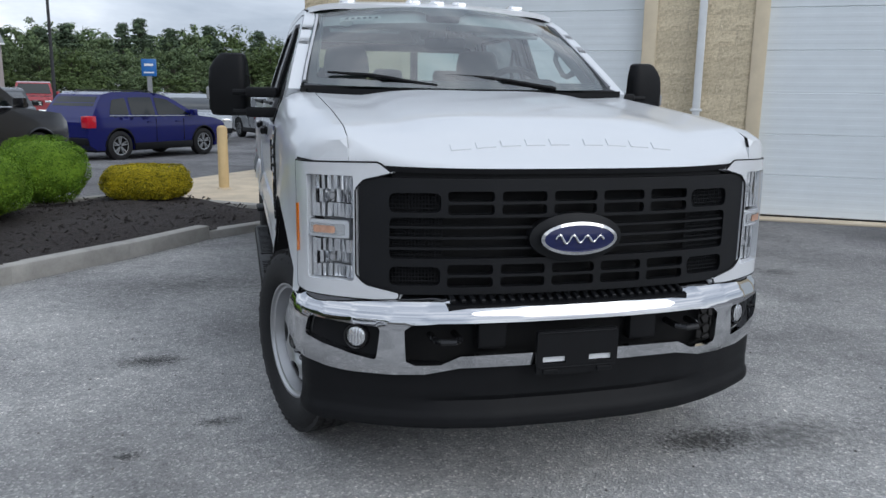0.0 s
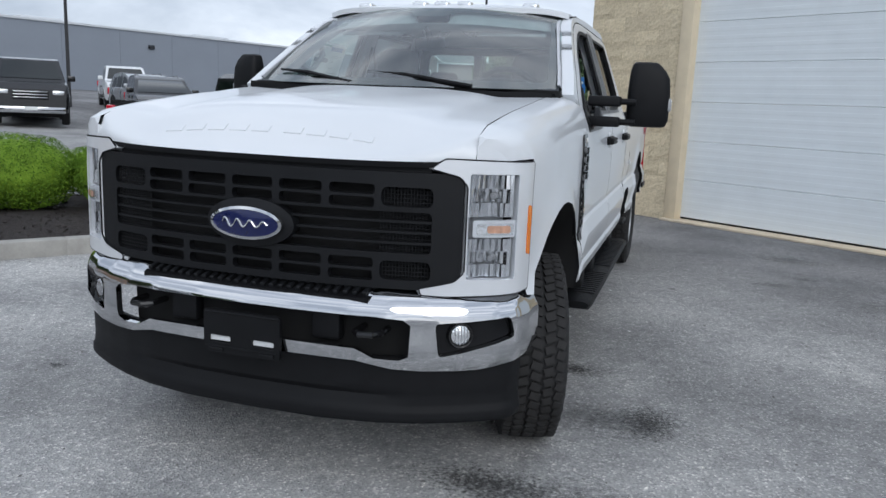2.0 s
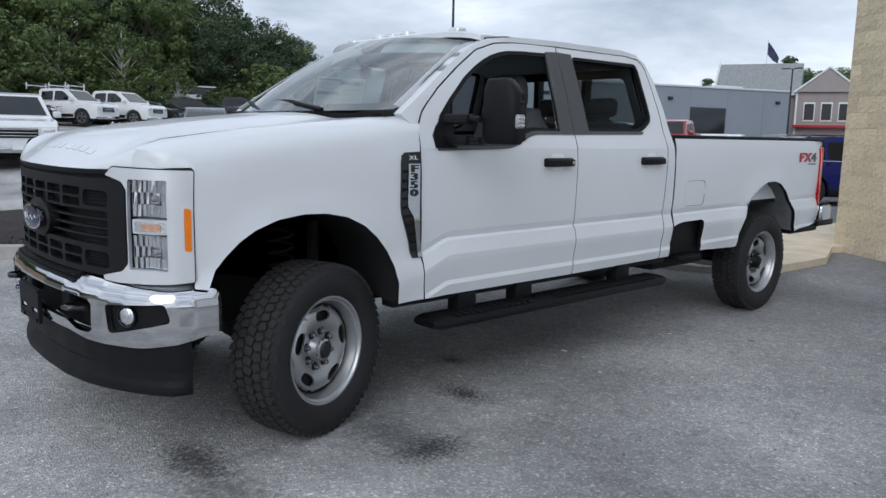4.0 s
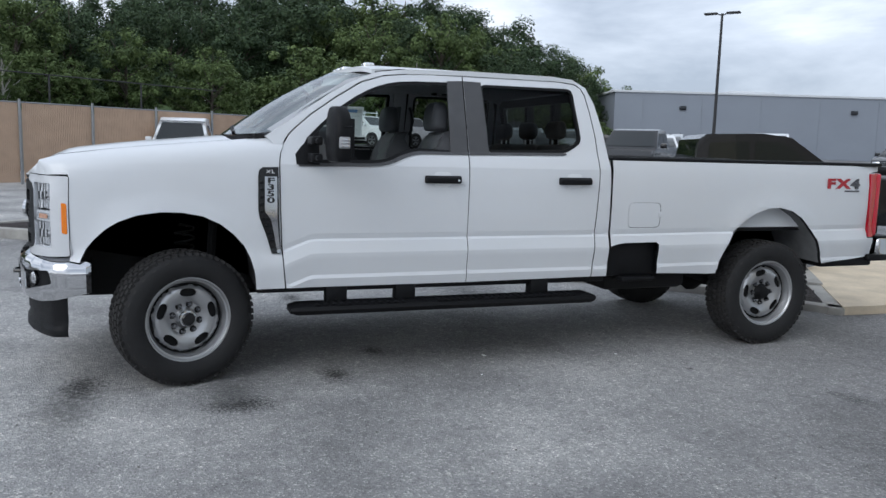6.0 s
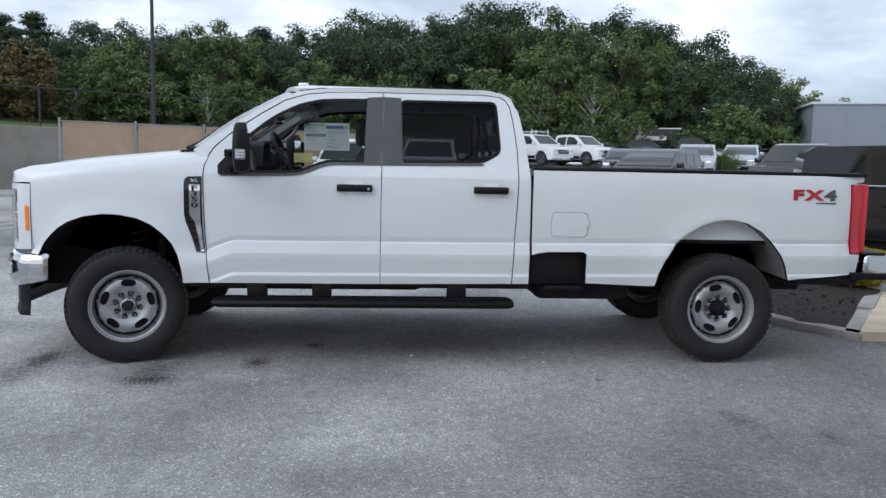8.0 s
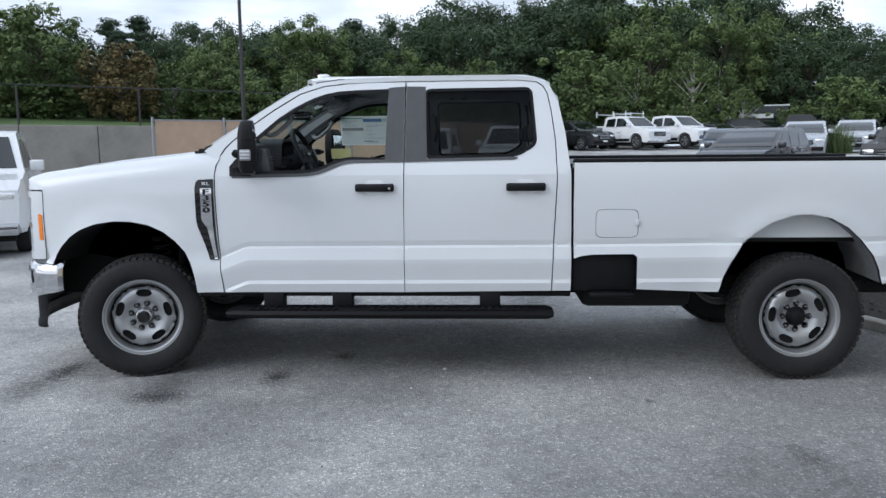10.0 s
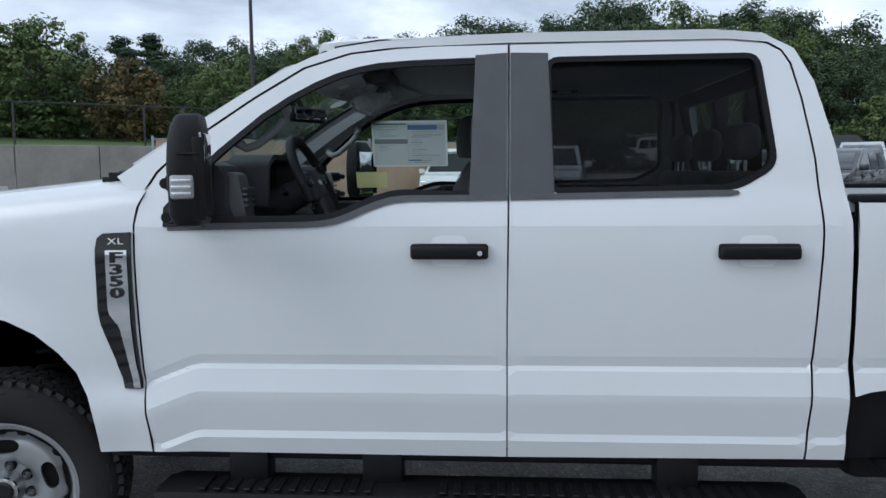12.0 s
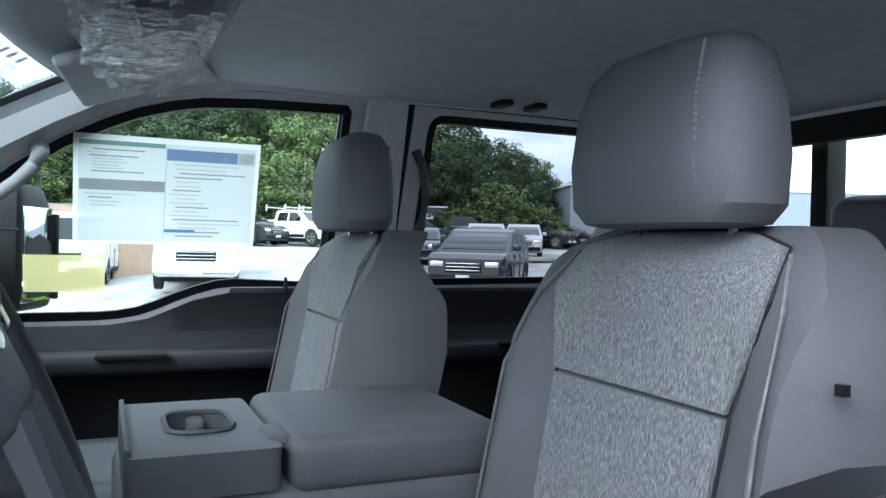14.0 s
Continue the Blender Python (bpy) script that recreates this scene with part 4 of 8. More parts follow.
for s in (1, -1):
    for zc, h in ((1.160, 0.036), (0.899, 0.036), (1.035, 0.075)):
        bm = bm_new()
        f = nose_map(-0.022)
        nv = int(2 * h / 0.012)
        for j in range(nv + 1):
            z = zc - h + 2 * h * j / nv
            add_tube(bm, [f(s * (0.49 + 0.19 * k / 4), z) for k in range(5)], 0.0022, 4)
        for k in range(17):
            u = s * (0.49 + 0.19 * k / 16)
            add_tube(bm, [f(u, zc - h), f(u, zc + h)], 0.0022, 4)
        part("grille_mesh", bm, GREYP, grille, "black square mesh insert")
# black strip under the hood lip and below the grille
bm = panel([(-NU(0.66), 1.238), (NU(0.66), 1.238), (NU(0.66), 1.29), (-NU(0.66), 1.29)], nose_map(-0.025), 0.1)
deepen(bm, (0, 0.03, 0))
part("hood_seal", bm, BLACKP, grille, "black seal under the hood")
bm = panel([(-NU(0.9), 0.78), (NU(0.9), 0.78), (NU(0.9), 0.835), (-NU(0.9), 0.835)], nose_map(-0.03), 0.1)
deepen(bm, (0, 0.03, 0))
part("lower_filler", bm, BLACKP, grille, "black filler above the bumper")

# oval badge: dark surround, chrome ring, blue field with a plain pale wave
def dish(a, b, y0, depth, cz=1.035):
    return lambda x, z: Vector((x, y0 + depth * min(1, (x / a) ** 2 + ((z - cz) / b) ** 2), z))


bm = panel(ellipse(0.178, 0.088, 40, 0, 1.035), dish(0.178, 0.088, -1.065, 0.03), 0.04)
deepen(bm, (0, 0.05, 0))
badge = part("oval_badge", bm, GREYP, grille, "dark oval badge surround")
bm = panel(ellipse(0.146, 0.060, 40, 0, 1.035), dish(0.146, 0.06, -1.083, 0.012), 0.03, holes=[ellipse(0.134, 0.049, 40, 0, 1.035)])
deepen(bm, (0, 0.02, 0))
part("badge_ring", bm, CHROME, badge, "chrome oval ring")
bm = panel(ellipse(0.137, 0.052, 40, 0, 1.035), dish(0.137, 0.052, -1.079, 0.01), 0.03)
part("badge_field", bm, BLUEB, badge, "blue enamel oval")
bm = tube([(-0.092 + 0.184 * k / 36, -1.0825 + 0.006 * abs(-1 + 2 * k / 36) ** 2, 1.035 + 0.017 * math.sin(k * 0.62) * (1 - 0.45 * k / 36)) for k in range(37)], [0.0022 + 0.0022 * abs(math.sin(k * 0.31)) for k in range(37)], 6)
part("badge_wave", bm, CHROME, badge, "plain silver wave on the badge")

# ---- headlamps ----
for s in (1, -1):
    E = NOSE_END
    U = lambda x: NU(x)
    out = rounded([(U(0.655), 1.262), (U(0.70), 1.298), (E, 1.292), (E, 0.825), (U(0.72), 0.812), (U(0.635), 0.815), (U(0.63), 0.838), (U(0.745), 0.866), (U(0.778), 0.90), (U(0.778), 1.205), (U(0.75), 1.238)], 0.012, 3)
    lamp_hole = rounded([(U(0.783), 0.876), (U(0.932), 0.876), (U(0.932), 1.25), (U(0.783), 1.25)], 0.010, 3)
    mark_hole = rounded([(E - 0.044, 0.962), (E - 0.012, 0.955), (E - 0.012, 1.132), (E - 0.044, 1.14)], 0.01, 3)
    flip = (lambda fm: (lambda u, z: Vector((s * fm(u, z).x, fm(u, z).y, fm(u, z).z))))
    bm = panel(out, flip(nose_map(0.006)), 0.03, holes=[lamp_hole, mark_hole])
    deepen(bm, lambda v: Vector((-s * 0.03, 0.035, 0)))
    lamp = part("headlamp", bm, SATIN, truck, "headlamp with satin silver C-shaped bezel")
    f = flip(nose_map(0.003))
    edge = dense(out, 0.03)
    # black tube added to draw the dark shut gap round the lamp
    part("lamp_gasket", tube([f(u, z) for u, z in edge + edge[:1]], 0.004, 5), BLACKP, lamp, "black line drawing the shut gap round the headlamp")
    bm = panel(mark_hole, flip(nose_map(0.010)), 0.03)
    deepen(bm, lambda v: Vector((-s * 0.02, 0.01, 0)))
    part("side_marker", bm, AMBER, lamp, "amber side marker lens")
    bm = panel([(U(0.77), 0.865), (U(0.945), 0.865), (U(0.945), 1.26), (U(0.77), 1.26)], flip(nose_map(-0.075)), 0.05)
    part("lamp_housing", bm, LAMPBK, lamp, "grey lamp housing")
    # cut mirror facets round each bulb, flat and at changing angles
    rl = random.Random(40)
    for z0, z1 in ((1.098, 1.246), (0.880, 1.018)):
        bm = bm_new()
        zc, uc = (z0 + z1) / 2, U(0.862)
        ub = [U(0.786) + (U(0.930) - U(0.786)) * k / 17 for k in range(18)]
        zb = [z0 + (z1 - z0) * k / 3 for k in range(4)]
        for i in range(17):
            for j in range(3):
                um, zm = (ub[i] + ub[i + 1]) / 2, (zb[j] + zb[j + 1]) / 2
                dep = -0.066 + 0.045 * min(1.0, math.hypot((um - uc) / 0.085, (zm - zc) / 0.075) ** 1.6)
                q = []
                for cu, cz in ((ub[i], zb[j]), (ub[i + 1], zb[j]), (ub[i + 1], zb[j + 1]), (ub[i], zb[j + 1])):
                    tilt = (0.004 if i % 2 else -0.004) * (1 if cu < um else -1) + rl.uniform(-0.0022, 0.0022)
                    q.append(bm.verts.new(flip(nose_map(dep + tilt))(cu, cz)))
                bm.faces.new(q)
        part("reflector", bm, FACET, lamp, "cut chrome reflector", 0)
        x, y = NOSE(uc)
        bm = bm_new()
        add_lathe(bm, [(0.0, -0.012), (0.010, -0.011), (0.014, -0.004), (0.014, 0.02)], 14, "Y", 0, (s * (x - 0.012), y + 0.045, zc))
        part("lamp_bulb", bm, LAMPBK, lamp, "grey bulb shield")
    bm = panel(rr(U(0.80), 1.028, U(0.93), 1.088, 0.008), flip(nose_map(-0.002)), 0.04)
    deepen(bm, lambda v: Vector((0, 0.03, 0)))
    sig = part("turn_signal", bm, SATIN, lamp, "silver turn signal bar")
    bm = panel(rr(U(0.812), 1.038, U(0.925), 1.078, 0.006), flip(nose_map(0.002)), 0.04)
    part("signal_lens", bm, LAMPI, sig, "clear ribbed signal lens")
    bm = panel(rr(U(0.845), 1.044, U(0.915), 1.070, 0.01), flip(nose_map(0.004)), 0.04)
    part("signal_bulb", bm, mat("pale_amber_bulb", (0.66, 0.38, 0.26), 0.2, 0.2, 0.2, 60), sig, "pale amber bulb")
    bm = panel(lamp_hole, flip(nose_map(0.004)), 0.05)
    lens = part("lens", bm, CLEARL, lamp, "clear lamp lens")
    lens.visible_shadow = False

# ---- front bumper ----
BUMP, BU, B_END = plan_curve([(0, -1.088), (0.2, -1.085), (0.4, -1.068), (0.55, -1.038), (0.68, -0.99), (0.8, -0.925), (0.9, -0.845), (0.965, -0.76), (0.99, -0.68), (1.0, -0.56)])


def bump_map(off=0.0):
    def f(u, z):
        x, y = BUMP(u)
        a, b = BUMP(u - 0.01), BUMP(u + 0.01)
        n = Vector((b[1] - a[1], a[0] - b[0])).normalized()
        d = off - (lerp_curve([(0.53, 0.035), (0.57, 0.012), (0.62, 0.0), (0.72, 0.0)], z) if z < 0.7 else 4.6 * max(0.0, z - 0.72) ** 2 + 9.0 * max(0.0, z - 0.77) ** 2)
        return Vector((x + n.x * d, y + n.y * d, z))
    return f


half = [(0, 0.795), (BU(0.43), 0.795), (BU(0.50), 0.828), (BU(0.75), 0.832), (B_END, 0.815), (B_END, 0.61), (BU(0.97), 0.57), (BU(0.85), 0.545), (BU(0.66), 0.543), (BU(0.56), 0.548), (BU(0.43), 0.575), (0, 0.578)]
b_out = half + [(-u, z) for u, z in reversed(half[1:-1])]
hole_half = [(0, 0.742), (BU(0.50), 0.742), (BU(0.60), 0.735), (BU(0.625), 0.715), (BU(0.62), 0.60), (BU(0.59), 0.585), (BU(0.50), 0.588), (BU(0.43), 0.622), (0, 0.628)]
b_hole = hole_half + [(-u, z) for u, z in reversed(hole_half[1:-1])]
fogs = [rounded([(s * BU(0.705), 0.725), (s * BU(0.94), 0.742), (s * BU(0.955), 0.665), (s * BU(0.72), 0.60)], 0.02, 3) for s in (1, -1)]
bm = panel(b_out, bump_map(), 0.022, holes=[b_hole] + fogs, rows=[0.555, 0.565, 0.58, 0.595, 0.61, 0.63, 0.65, 0.67, 0.69, 0.71, 0.73, 0.75, 0.76, 0.77, 0.78, 0.79, 0.80, 0.81, 0.82])
deepen(bm, lambda v: Vector((-0.022 * max(-1, min(1, v.co.x / 0.95)) ** 3, 0.028, 0)))
bumper = part("front_bumper", bm, CHROME, truck, "chrome front bumper with cut-outs")
# black sheet in the opening, its shade given as colour
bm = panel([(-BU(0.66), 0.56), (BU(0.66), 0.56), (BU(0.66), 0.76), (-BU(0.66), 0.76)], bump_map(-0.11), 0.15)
part("inner_beam", bm, VOID, bumper, "black sheet for the shade behind the bumper")
for s in (1, -1):
    bm = box((s * 0.30 - 0.055, -1.02, 0.63), (s * 0.30 + 0.055, -0.96, 0.74), 0.008)
    part("bracket", bm, BLACKP, bumper, "black bumper bracket")
    bm = tube([(s * 0.43, -0.95, 0.68), (s * 0.43, -1.05, 0.68), (s * 0.455, -1.078, 0.68), (s * 0.50, -1.07, 0.68), (s * 0.52, -1.03, 0.68), (s * 0.52, -0.95, 0.68)], 0.013, 8)
    part("tow_hook", bm, BLACKG, bumper, "black tow hook")
    fm = bump_map(-0.035)
    fo = [(abs(u), z) for u, z in fogs[0]]
    bm = panel([(s * u, z) for u, z in fo], fm, 0.04)
    deepen(bm, lambda v: Vector((0, 0.02, 0)))
    fp = part("fog_pocket", bm, BLACKP, bumper, "black fog lamp pocket")
    x, y = BUMP(BU(0.795))
    nrm = Vector((0.55 * s, -0.83, 0)).normalized()
    m = Matrix.Translation((s * (x - 0.017), y + 0.028, 0.678)) @ nrm.to_track_quat("Y", "Z").to_matrix().to_4x4()
    bm = lathe([(0.0, 0.016), (0.018, 0.0145), (0.034, 0.010), (0.040, 0.004), (0.043, -0.01)], 24, "Y")
    bmesh.ops.transform(bm, matrix=m, verts=bm.verts)
    fog = part("fog_lamp", bm, LAMPI, fp, "round clear fog lamp")
    bm = bm_new()
    add_lathe(bm, [(0.040, 0.012), (0.046, 0.014), (0.050, 0.006), (0.050, -0.02)], 24, "Y", 0, (0, 0, 0))
    bmesh.ops.transform(bm, matrix=m, verts=bm.verts)
    part("fog_ring", bm, BLACKG, fog, "glossy black ring")
    for k in range(5):
        q = -0.024 + 0.012 * k
        hz = math.sqrt(0.034 ** 2 - q * q)
        bm = tube([(q, 0.011, -hz), (q, 0.0175 - 4 * q * q, 0), (q, 0.011, hz)], 0.0022, 5)
        bmesh.ops.transform(bm, matrix=m, verts=bm.verts)
        part("fog_rib", bm, CHROME, fog)
# step pad on the bumper's top
bm = panel([(-0.47, -1.06), (0.47, -1.06), (0.50, -0.93), (-0.50, -0.93)], lambda x, y: Vector((x, y + 0.03 * (x / 0.5) ** 2, 0.80 + 0.25 * (y + 1.06) * 0.9)), 0.1)
deepen(bm, (0, 0, -0.03))
pad = part("step_pad", bm, BLACKP, bumper, "black ribbed step pad")
for i in range(26):
    x = -0.45 + 0.036 * i
    bm = box((x - 0.009, -1.045 + 0.03 * (x / 0.5) ** 2, 0.80), (x + 0.009, -0.95 + 0.03 * (x / 0.5) ** 2, 0.816), 0.003, 1)
    bmesh.ops.rotate(bm, cent=(x, -1.045, 0.80), matrix=Matrix.Rotation(radians(13), 3, "X"), verts=bm.verts)
    part("tread_rib", bm, GREYP, pad)
# licence plate holder
bm = panel(rounded([(-0.158, 0.545), (0.158, 0.545), (0.158, 0.708), (-0.158, 0.708)], 0.012, 3), lambda x, z: Vector((x, -1.108, z)), 0.05, holes=[rr(-0.135, 0.585, -0.045, 0.612, 0.006), rr(0.045, 0.585, 0.135, 0.612, 0.006)])
deepen(bm, (0, 0.018, 0))
plate = part("plate_holder", bm, BLACKP, bumper, "empty black licence plate holder")
# white tabs added behind the slots for the gleam of the bumper chrome
for x in (-0.09, 0.09):
    part("mount_tab", box((x - 0.05, -1.097, 0.588), (x + 0.05, -1.092, 0.610), 0.002, 1), DOWNP, plate, "white tab standing in for bright bumper chrome")
for z in (0.57, 0.70):
    part("holder_rib", box((-0.15, -1.113, z - 0.003), (0.15, -1.104, z + 0.003), 0.002, 1), BLACKP, plate)
for x in (-0.105, 0.105):
    part("holder_clip", box((x - 0.03, -1.116, 0.548), (x + 0.03, -1.104, 0.566), 0.003, 1), BLACKP, plate)
# air dam
DAM, DU, D_END = plan_curve([(0, -1.04), (0.29, -1.03), (0.485, -0.995), (0.63, -0.945), (0.757, -0.885), (0.86, -0.825), (0.935, -0.775), (0.965, -0.70)])


def dam_map(u, z):
    x, y = DAM(u)
    a, b = DAM(u - 0.01), DAM(u + 0.01)
    n = Vector((b[1] - a[1], a[0] - b[0])).normalized()
    k = max(0, 1 - (abs(u) / 0.62) ** 4)
    d = lerp_curve([(0.325, 0.0), (0.34, 0.008), (0.372, 0.006), (0.385, -0.002), (0.43, -0.006 - 0.016 * k), (0.452, -0.004), (0.58, -0.004)], z)
    return Vector((x + n.x * d, y + n.y * d, z + 0.02 * (abs(u) / D_END) ** 3))


bm = panel([(-D_END, 0.328), (D_END, 0.328), (D_END, 0.58), (-D_END, 0.58)], dam_map, 0.035, rows=[0.34, 0.35, 0.36, 0.372, 0.385, 0.40, 0.415, 0.43, 0.442, 0.452, 0.475, 0.50, 0.54])
deepen(bm, (0, 0.02, 0))
part("air_dam", bm, BLACKP, truck, "black plastic air dam under the bumper")

# ---- wheels ----
def wheel_thing(m, steer_side):
    """One wheel: tyre with lugs, painted steel rim with five windows, hub and eight nuts. Outer face +x."""
    w = new("wheel")
    w.parent = truck
    w.matrix_local = m
    prof = [(0.252, 0.085), (0.262, 0.110), (0.285, 0.128), (0.32, 0.139), (0.36, 0.136), (0.39, 0.124), (0.404, 0.108), (0.408, 0.09), (0.409, 0.0), (0.408, -0.09), (0.404, -0.108), (0.39, -0.124), (0.36, -0.136), (0.32, -0.139), (0.285, -0.128), (0.262, -0.11), (0.252, -0.085), (0.25, 0.0), (0.252, 0.085)]
    part("tyre", lathe(prof, 72), RUBBER, w, "black all-terrain tyre")
    bm = bm_new()
    for k in range(58):
        a = 2 * math.pi * k / 58
        for j, (x0, wd, sh) in enumerate(((-0.098, 0.034, 0.5), (-0.052, 0.040, 0), (0.0, 0.044, 0.5), (0.052, 0.040, 0), (0.098, 0.034, 0.5))):
            aa = a + sh * 2 * math.pi / 58
            R = Matrix.Rotation(aa, 4, "X") @ Matrix.Translation((x0, 0, 0.4135 if abs(x0) < 0.09 else 0.409)) @ Matrix.Rotation(radians(18 if j % 2 else -18), 4, "Z")
            add_box(bm, (-wd / 2, -0.0165, -0.012), (wd / 2, 0.0165, 0.0075), m=R)
        if k % 2 == 0:
            for sx in (1, -1):
                R = Matrix.Rotation(a, 4, "X") @ Matrix.Translation((sx * 0.122, 0, 0.388)) @ Matrix.Rotation(radians(-sx * -48), 4, "Y")
                add_box(bm, (-0.018, -0.012, -0.006), (0.016, 0.012, 0.001), m=R)
    part("tread", bm, RUBBERT, w, "", 0)
    # rim barrel and lip
    part("rim", lathe([(0.262, -0.10), (0.246, -0.09), (0.236, 0.0), (0.243, 0.07), (0.256, 0.098), (0.266, 0.106), (0.264, 0.113), (0.256, 0.112), (0.249, 0.100), (0.240, 0.096), (0.236, 0.084), (0.226, 0.055), (0.220, 0.02)], 64), SILVER, w, "silver painted steel rim")
    # disc with five oval windows
    wins = []
    for k in range(5):
        a = 2 * math.pi * (k + 0.1) / 5
        c = Vector((math.cos(a), math.sin(a))) * 0.163
        t = Vector((-math.sin(a), math.cos(a)))
        r = Vector((math.cos(a), math.sin(a)))
        wins.append([tuple(c + t * 0.052 * (abs(math.cos(q)) ** 0.7) * (1 if math.cos(q) > 0 else -1) + r * 0.026 * math.sin(q)) for q in [2 * math.pi * i / 20 for i in range(20)]])

    def disc_map(p, q):
        r = math.hypot(p, q)
        return Vector((lerp_curve([(0.0, 0.045), (0.075, 0.045), (0.106, 0.047), (0.114, 0.060), (0.14, 0.072), (0.165, 0.075), (0.192, 0.068), (0.203, 0.058), (0.211, 0.034), (0.232, 0.028)], r), p, q))

    circ = [(0.232 * math.cos(2 * math.pi * k / 60), 0.232 * math.sin(2 * math.pi * k / 60)) for k in range(60)]
    hubh = [(0.066 * math.cos(2 * math.pi * k / 24), 0.066 * math.sin(2 * math.pi * k / 24)) for k in range(24)]
    bm = panel(circ, disc_map, 0.02, holes=wins + [hubh])
    deepen(bm, (-0.012, 0, 0))
    disc = part("wheel_disc", bm, SILVER, w, "silver steel wheel disc with five windows")
    part("hub", lathe([(0.0, 0.10), (0.03, 0.10), (0.045, 0.092), (0.050, 0.075), (0.060, 0.055), (0.068, 0.045), (0.068, 0.02)], 28), BLACKP if steer_side < 0 else SILVER, w, "hub with dark centre")
    if steer_side > 0:
        part("hub_cap", lathe([(0.0, 0.106), (0.034, 0.105), (0.042, 0.097)], 24), BLACKG, w, "black hub centre")
        part("hub_ring", lathe([(0.046, 0.094), (0.052, 0.092), (0.054, 0.080)], 32), CHROME, w, "chrome ring round the hub")
    for k in range(8):
        a = 2 * math.pi * (k + 0.5) / 8
        bm = lathe([(0.0, 0.074), (0.008, 0.073), (0.0135, 0.066), (0.0155, 0.052), (0.0155, 0.04)], 8, "X", (0, 0.088 * math.cos(a), 0.088 * math.sin(a)))
        part("wheel_nut", bm, DKCHROME, w)
        part("nut_seat", lathe([(0.0155, 0.0505), (0.021, 0.0505), (0.022, 0.044)], 12, "X", (0, 0.088 * math.cos(a), 0.088 * math.sin(a))), VOID, w, "flat black ring round the nut")
    # black ring paints the shade in the groove between rim and disc
    part("drain_groove", lathe([(0.204, 0.050), (0.208, 0.0455), (0.216, 0.042), (0.2215, 0.047)], 64), VOID, w, "black ring for the shaded groove between rim and disc")
    # brake disc in black, which puts shade inside the wheel windows
    part("brake_drum", lathe([(0.0, -0.01), (0.125, -0.01), (0.13, 0.042), (0.195, 0.046), (0.20, 0.03), (0.20, -0.06), (0.0, -0.06)], 32), VOID, w, "black brake disc darkening the wheel windows")
    return w


STEER = 17.0
wheel_thing(pose(0.862, 0.0, 0.42, 8, 0, STEER), 1)
wheel_thing(pose(-0.862, 0.0, 0.42, 31, 0, 180 + STEER), 1)
wheel_thing(pose(0.845, 4.47, 0.42, 23, 0, 0), -1)
wheel_thing(pose(-0.845, 4.47, 0.42, 50, 0, 180), -1)

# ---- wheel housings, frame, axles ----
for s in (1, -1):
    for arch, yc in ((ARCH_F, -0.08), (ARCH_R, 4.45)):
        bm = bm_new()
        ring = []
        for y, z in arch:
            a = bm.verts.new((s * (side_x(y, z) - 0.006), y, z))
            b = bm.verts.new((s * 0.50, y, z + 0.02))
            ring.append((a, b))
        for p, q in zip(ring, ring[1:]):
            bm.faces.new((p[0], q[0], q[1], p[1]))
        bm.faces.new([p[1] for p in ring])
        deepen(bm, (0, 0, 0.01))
        # front housings use the recess black, rear ones a grey liner
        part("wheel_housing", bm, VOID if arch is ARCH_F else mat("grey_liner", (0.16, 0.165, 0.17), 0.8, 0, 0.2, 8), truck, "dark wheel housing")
    part("frame_rail", box((s * 0.42 - 0.05, -0.85, 0.50), (s * 0.42 + 0.05, 5.35, 0.70), 0.01), VOID, truck, "black chassis rail")
    # coil spring and damper in the front arch
    pts = [(s * 0.56 + 0.06 * math.cos(k * 0.6), 0.02 + 0.06 * math.sin(k * 0.6), 0.55 + 0.006 * k) for k in range(70)]
    part("coil_spring", tube(pts, 0.009, 5), VOID, truck, "dark coil spring")
    part("damper", tube([(s * 0.62, 0.16, 0.45), (s * 0.58, 0.20, 1.0)], 0.03, 8), VOID, truck, "dark damper")
    # leaf spring behind
    part("leaf_spring", tube([(s * 0.55, 3.85, 0.58), (s * 0.55, 4.2, 0.47), (s * 0.55, 4.47, 0.44), (s * 0.55, 4.75, 0.47), (s * 0.55, 5.15, 0.62)], 0.03, 6), VOID, truck, "dark leaf spring")
part("front_axle", tube([(-0.8, 0, 0.40), (-0.2, 0.02, 0.36), (0.2, 0.02, 0.38), (0.8, 0, 0.40)], [0.06, 0.06, 0.10, 0.06], 10), VOID, truck, "dark axle")
part("rear_axle", tube([(-0.8, 4.47, 0.42), (-0.15, 4.47, 0.42), (0, 4.47, 0.42), (0.15, 4.47, 0.42), (0.8, 4.47, 0.42)], [0.05, 0.06, 0.15, 0.06, 0.05], 10), VOID, truck, "dark axle with differential")
# plain black boxes, added to block light through the underbody as well
part("floor_pan", box((-0.90, 0.45, 0.60), (0.90, 2.95, 0.70), 0.02), VOID, truck, "black floor pan")
part("engine_block", box((-0.48, -0.75, 0.50), (0.48, 0.45, 1.2), 0.05), VOID, truck, "black box blocking light through the engine bay")
part("gearbox", box((-0.2, 0.4, 0.42), (0.2, 2.2, 0.62), 0.05), VOID, truck, "dark gearbox")
part("fuel_tank", box((0.30, 3.05, 0.46), (0.80, 3.80, 0.70), 0.05), VOID, truck, "black fuel tank")
part("exhaust_pipe", tube([(-0.45, 1.0, 0.5), (-0.45, 3.7, 0.5), (-0.62, 4.2, 0.66), (-0.62, 4.9, 0.60), (-0.85, 5.2, 0.55)], 0.045, 10), SILVER, truck, "steel exhaust pipe")

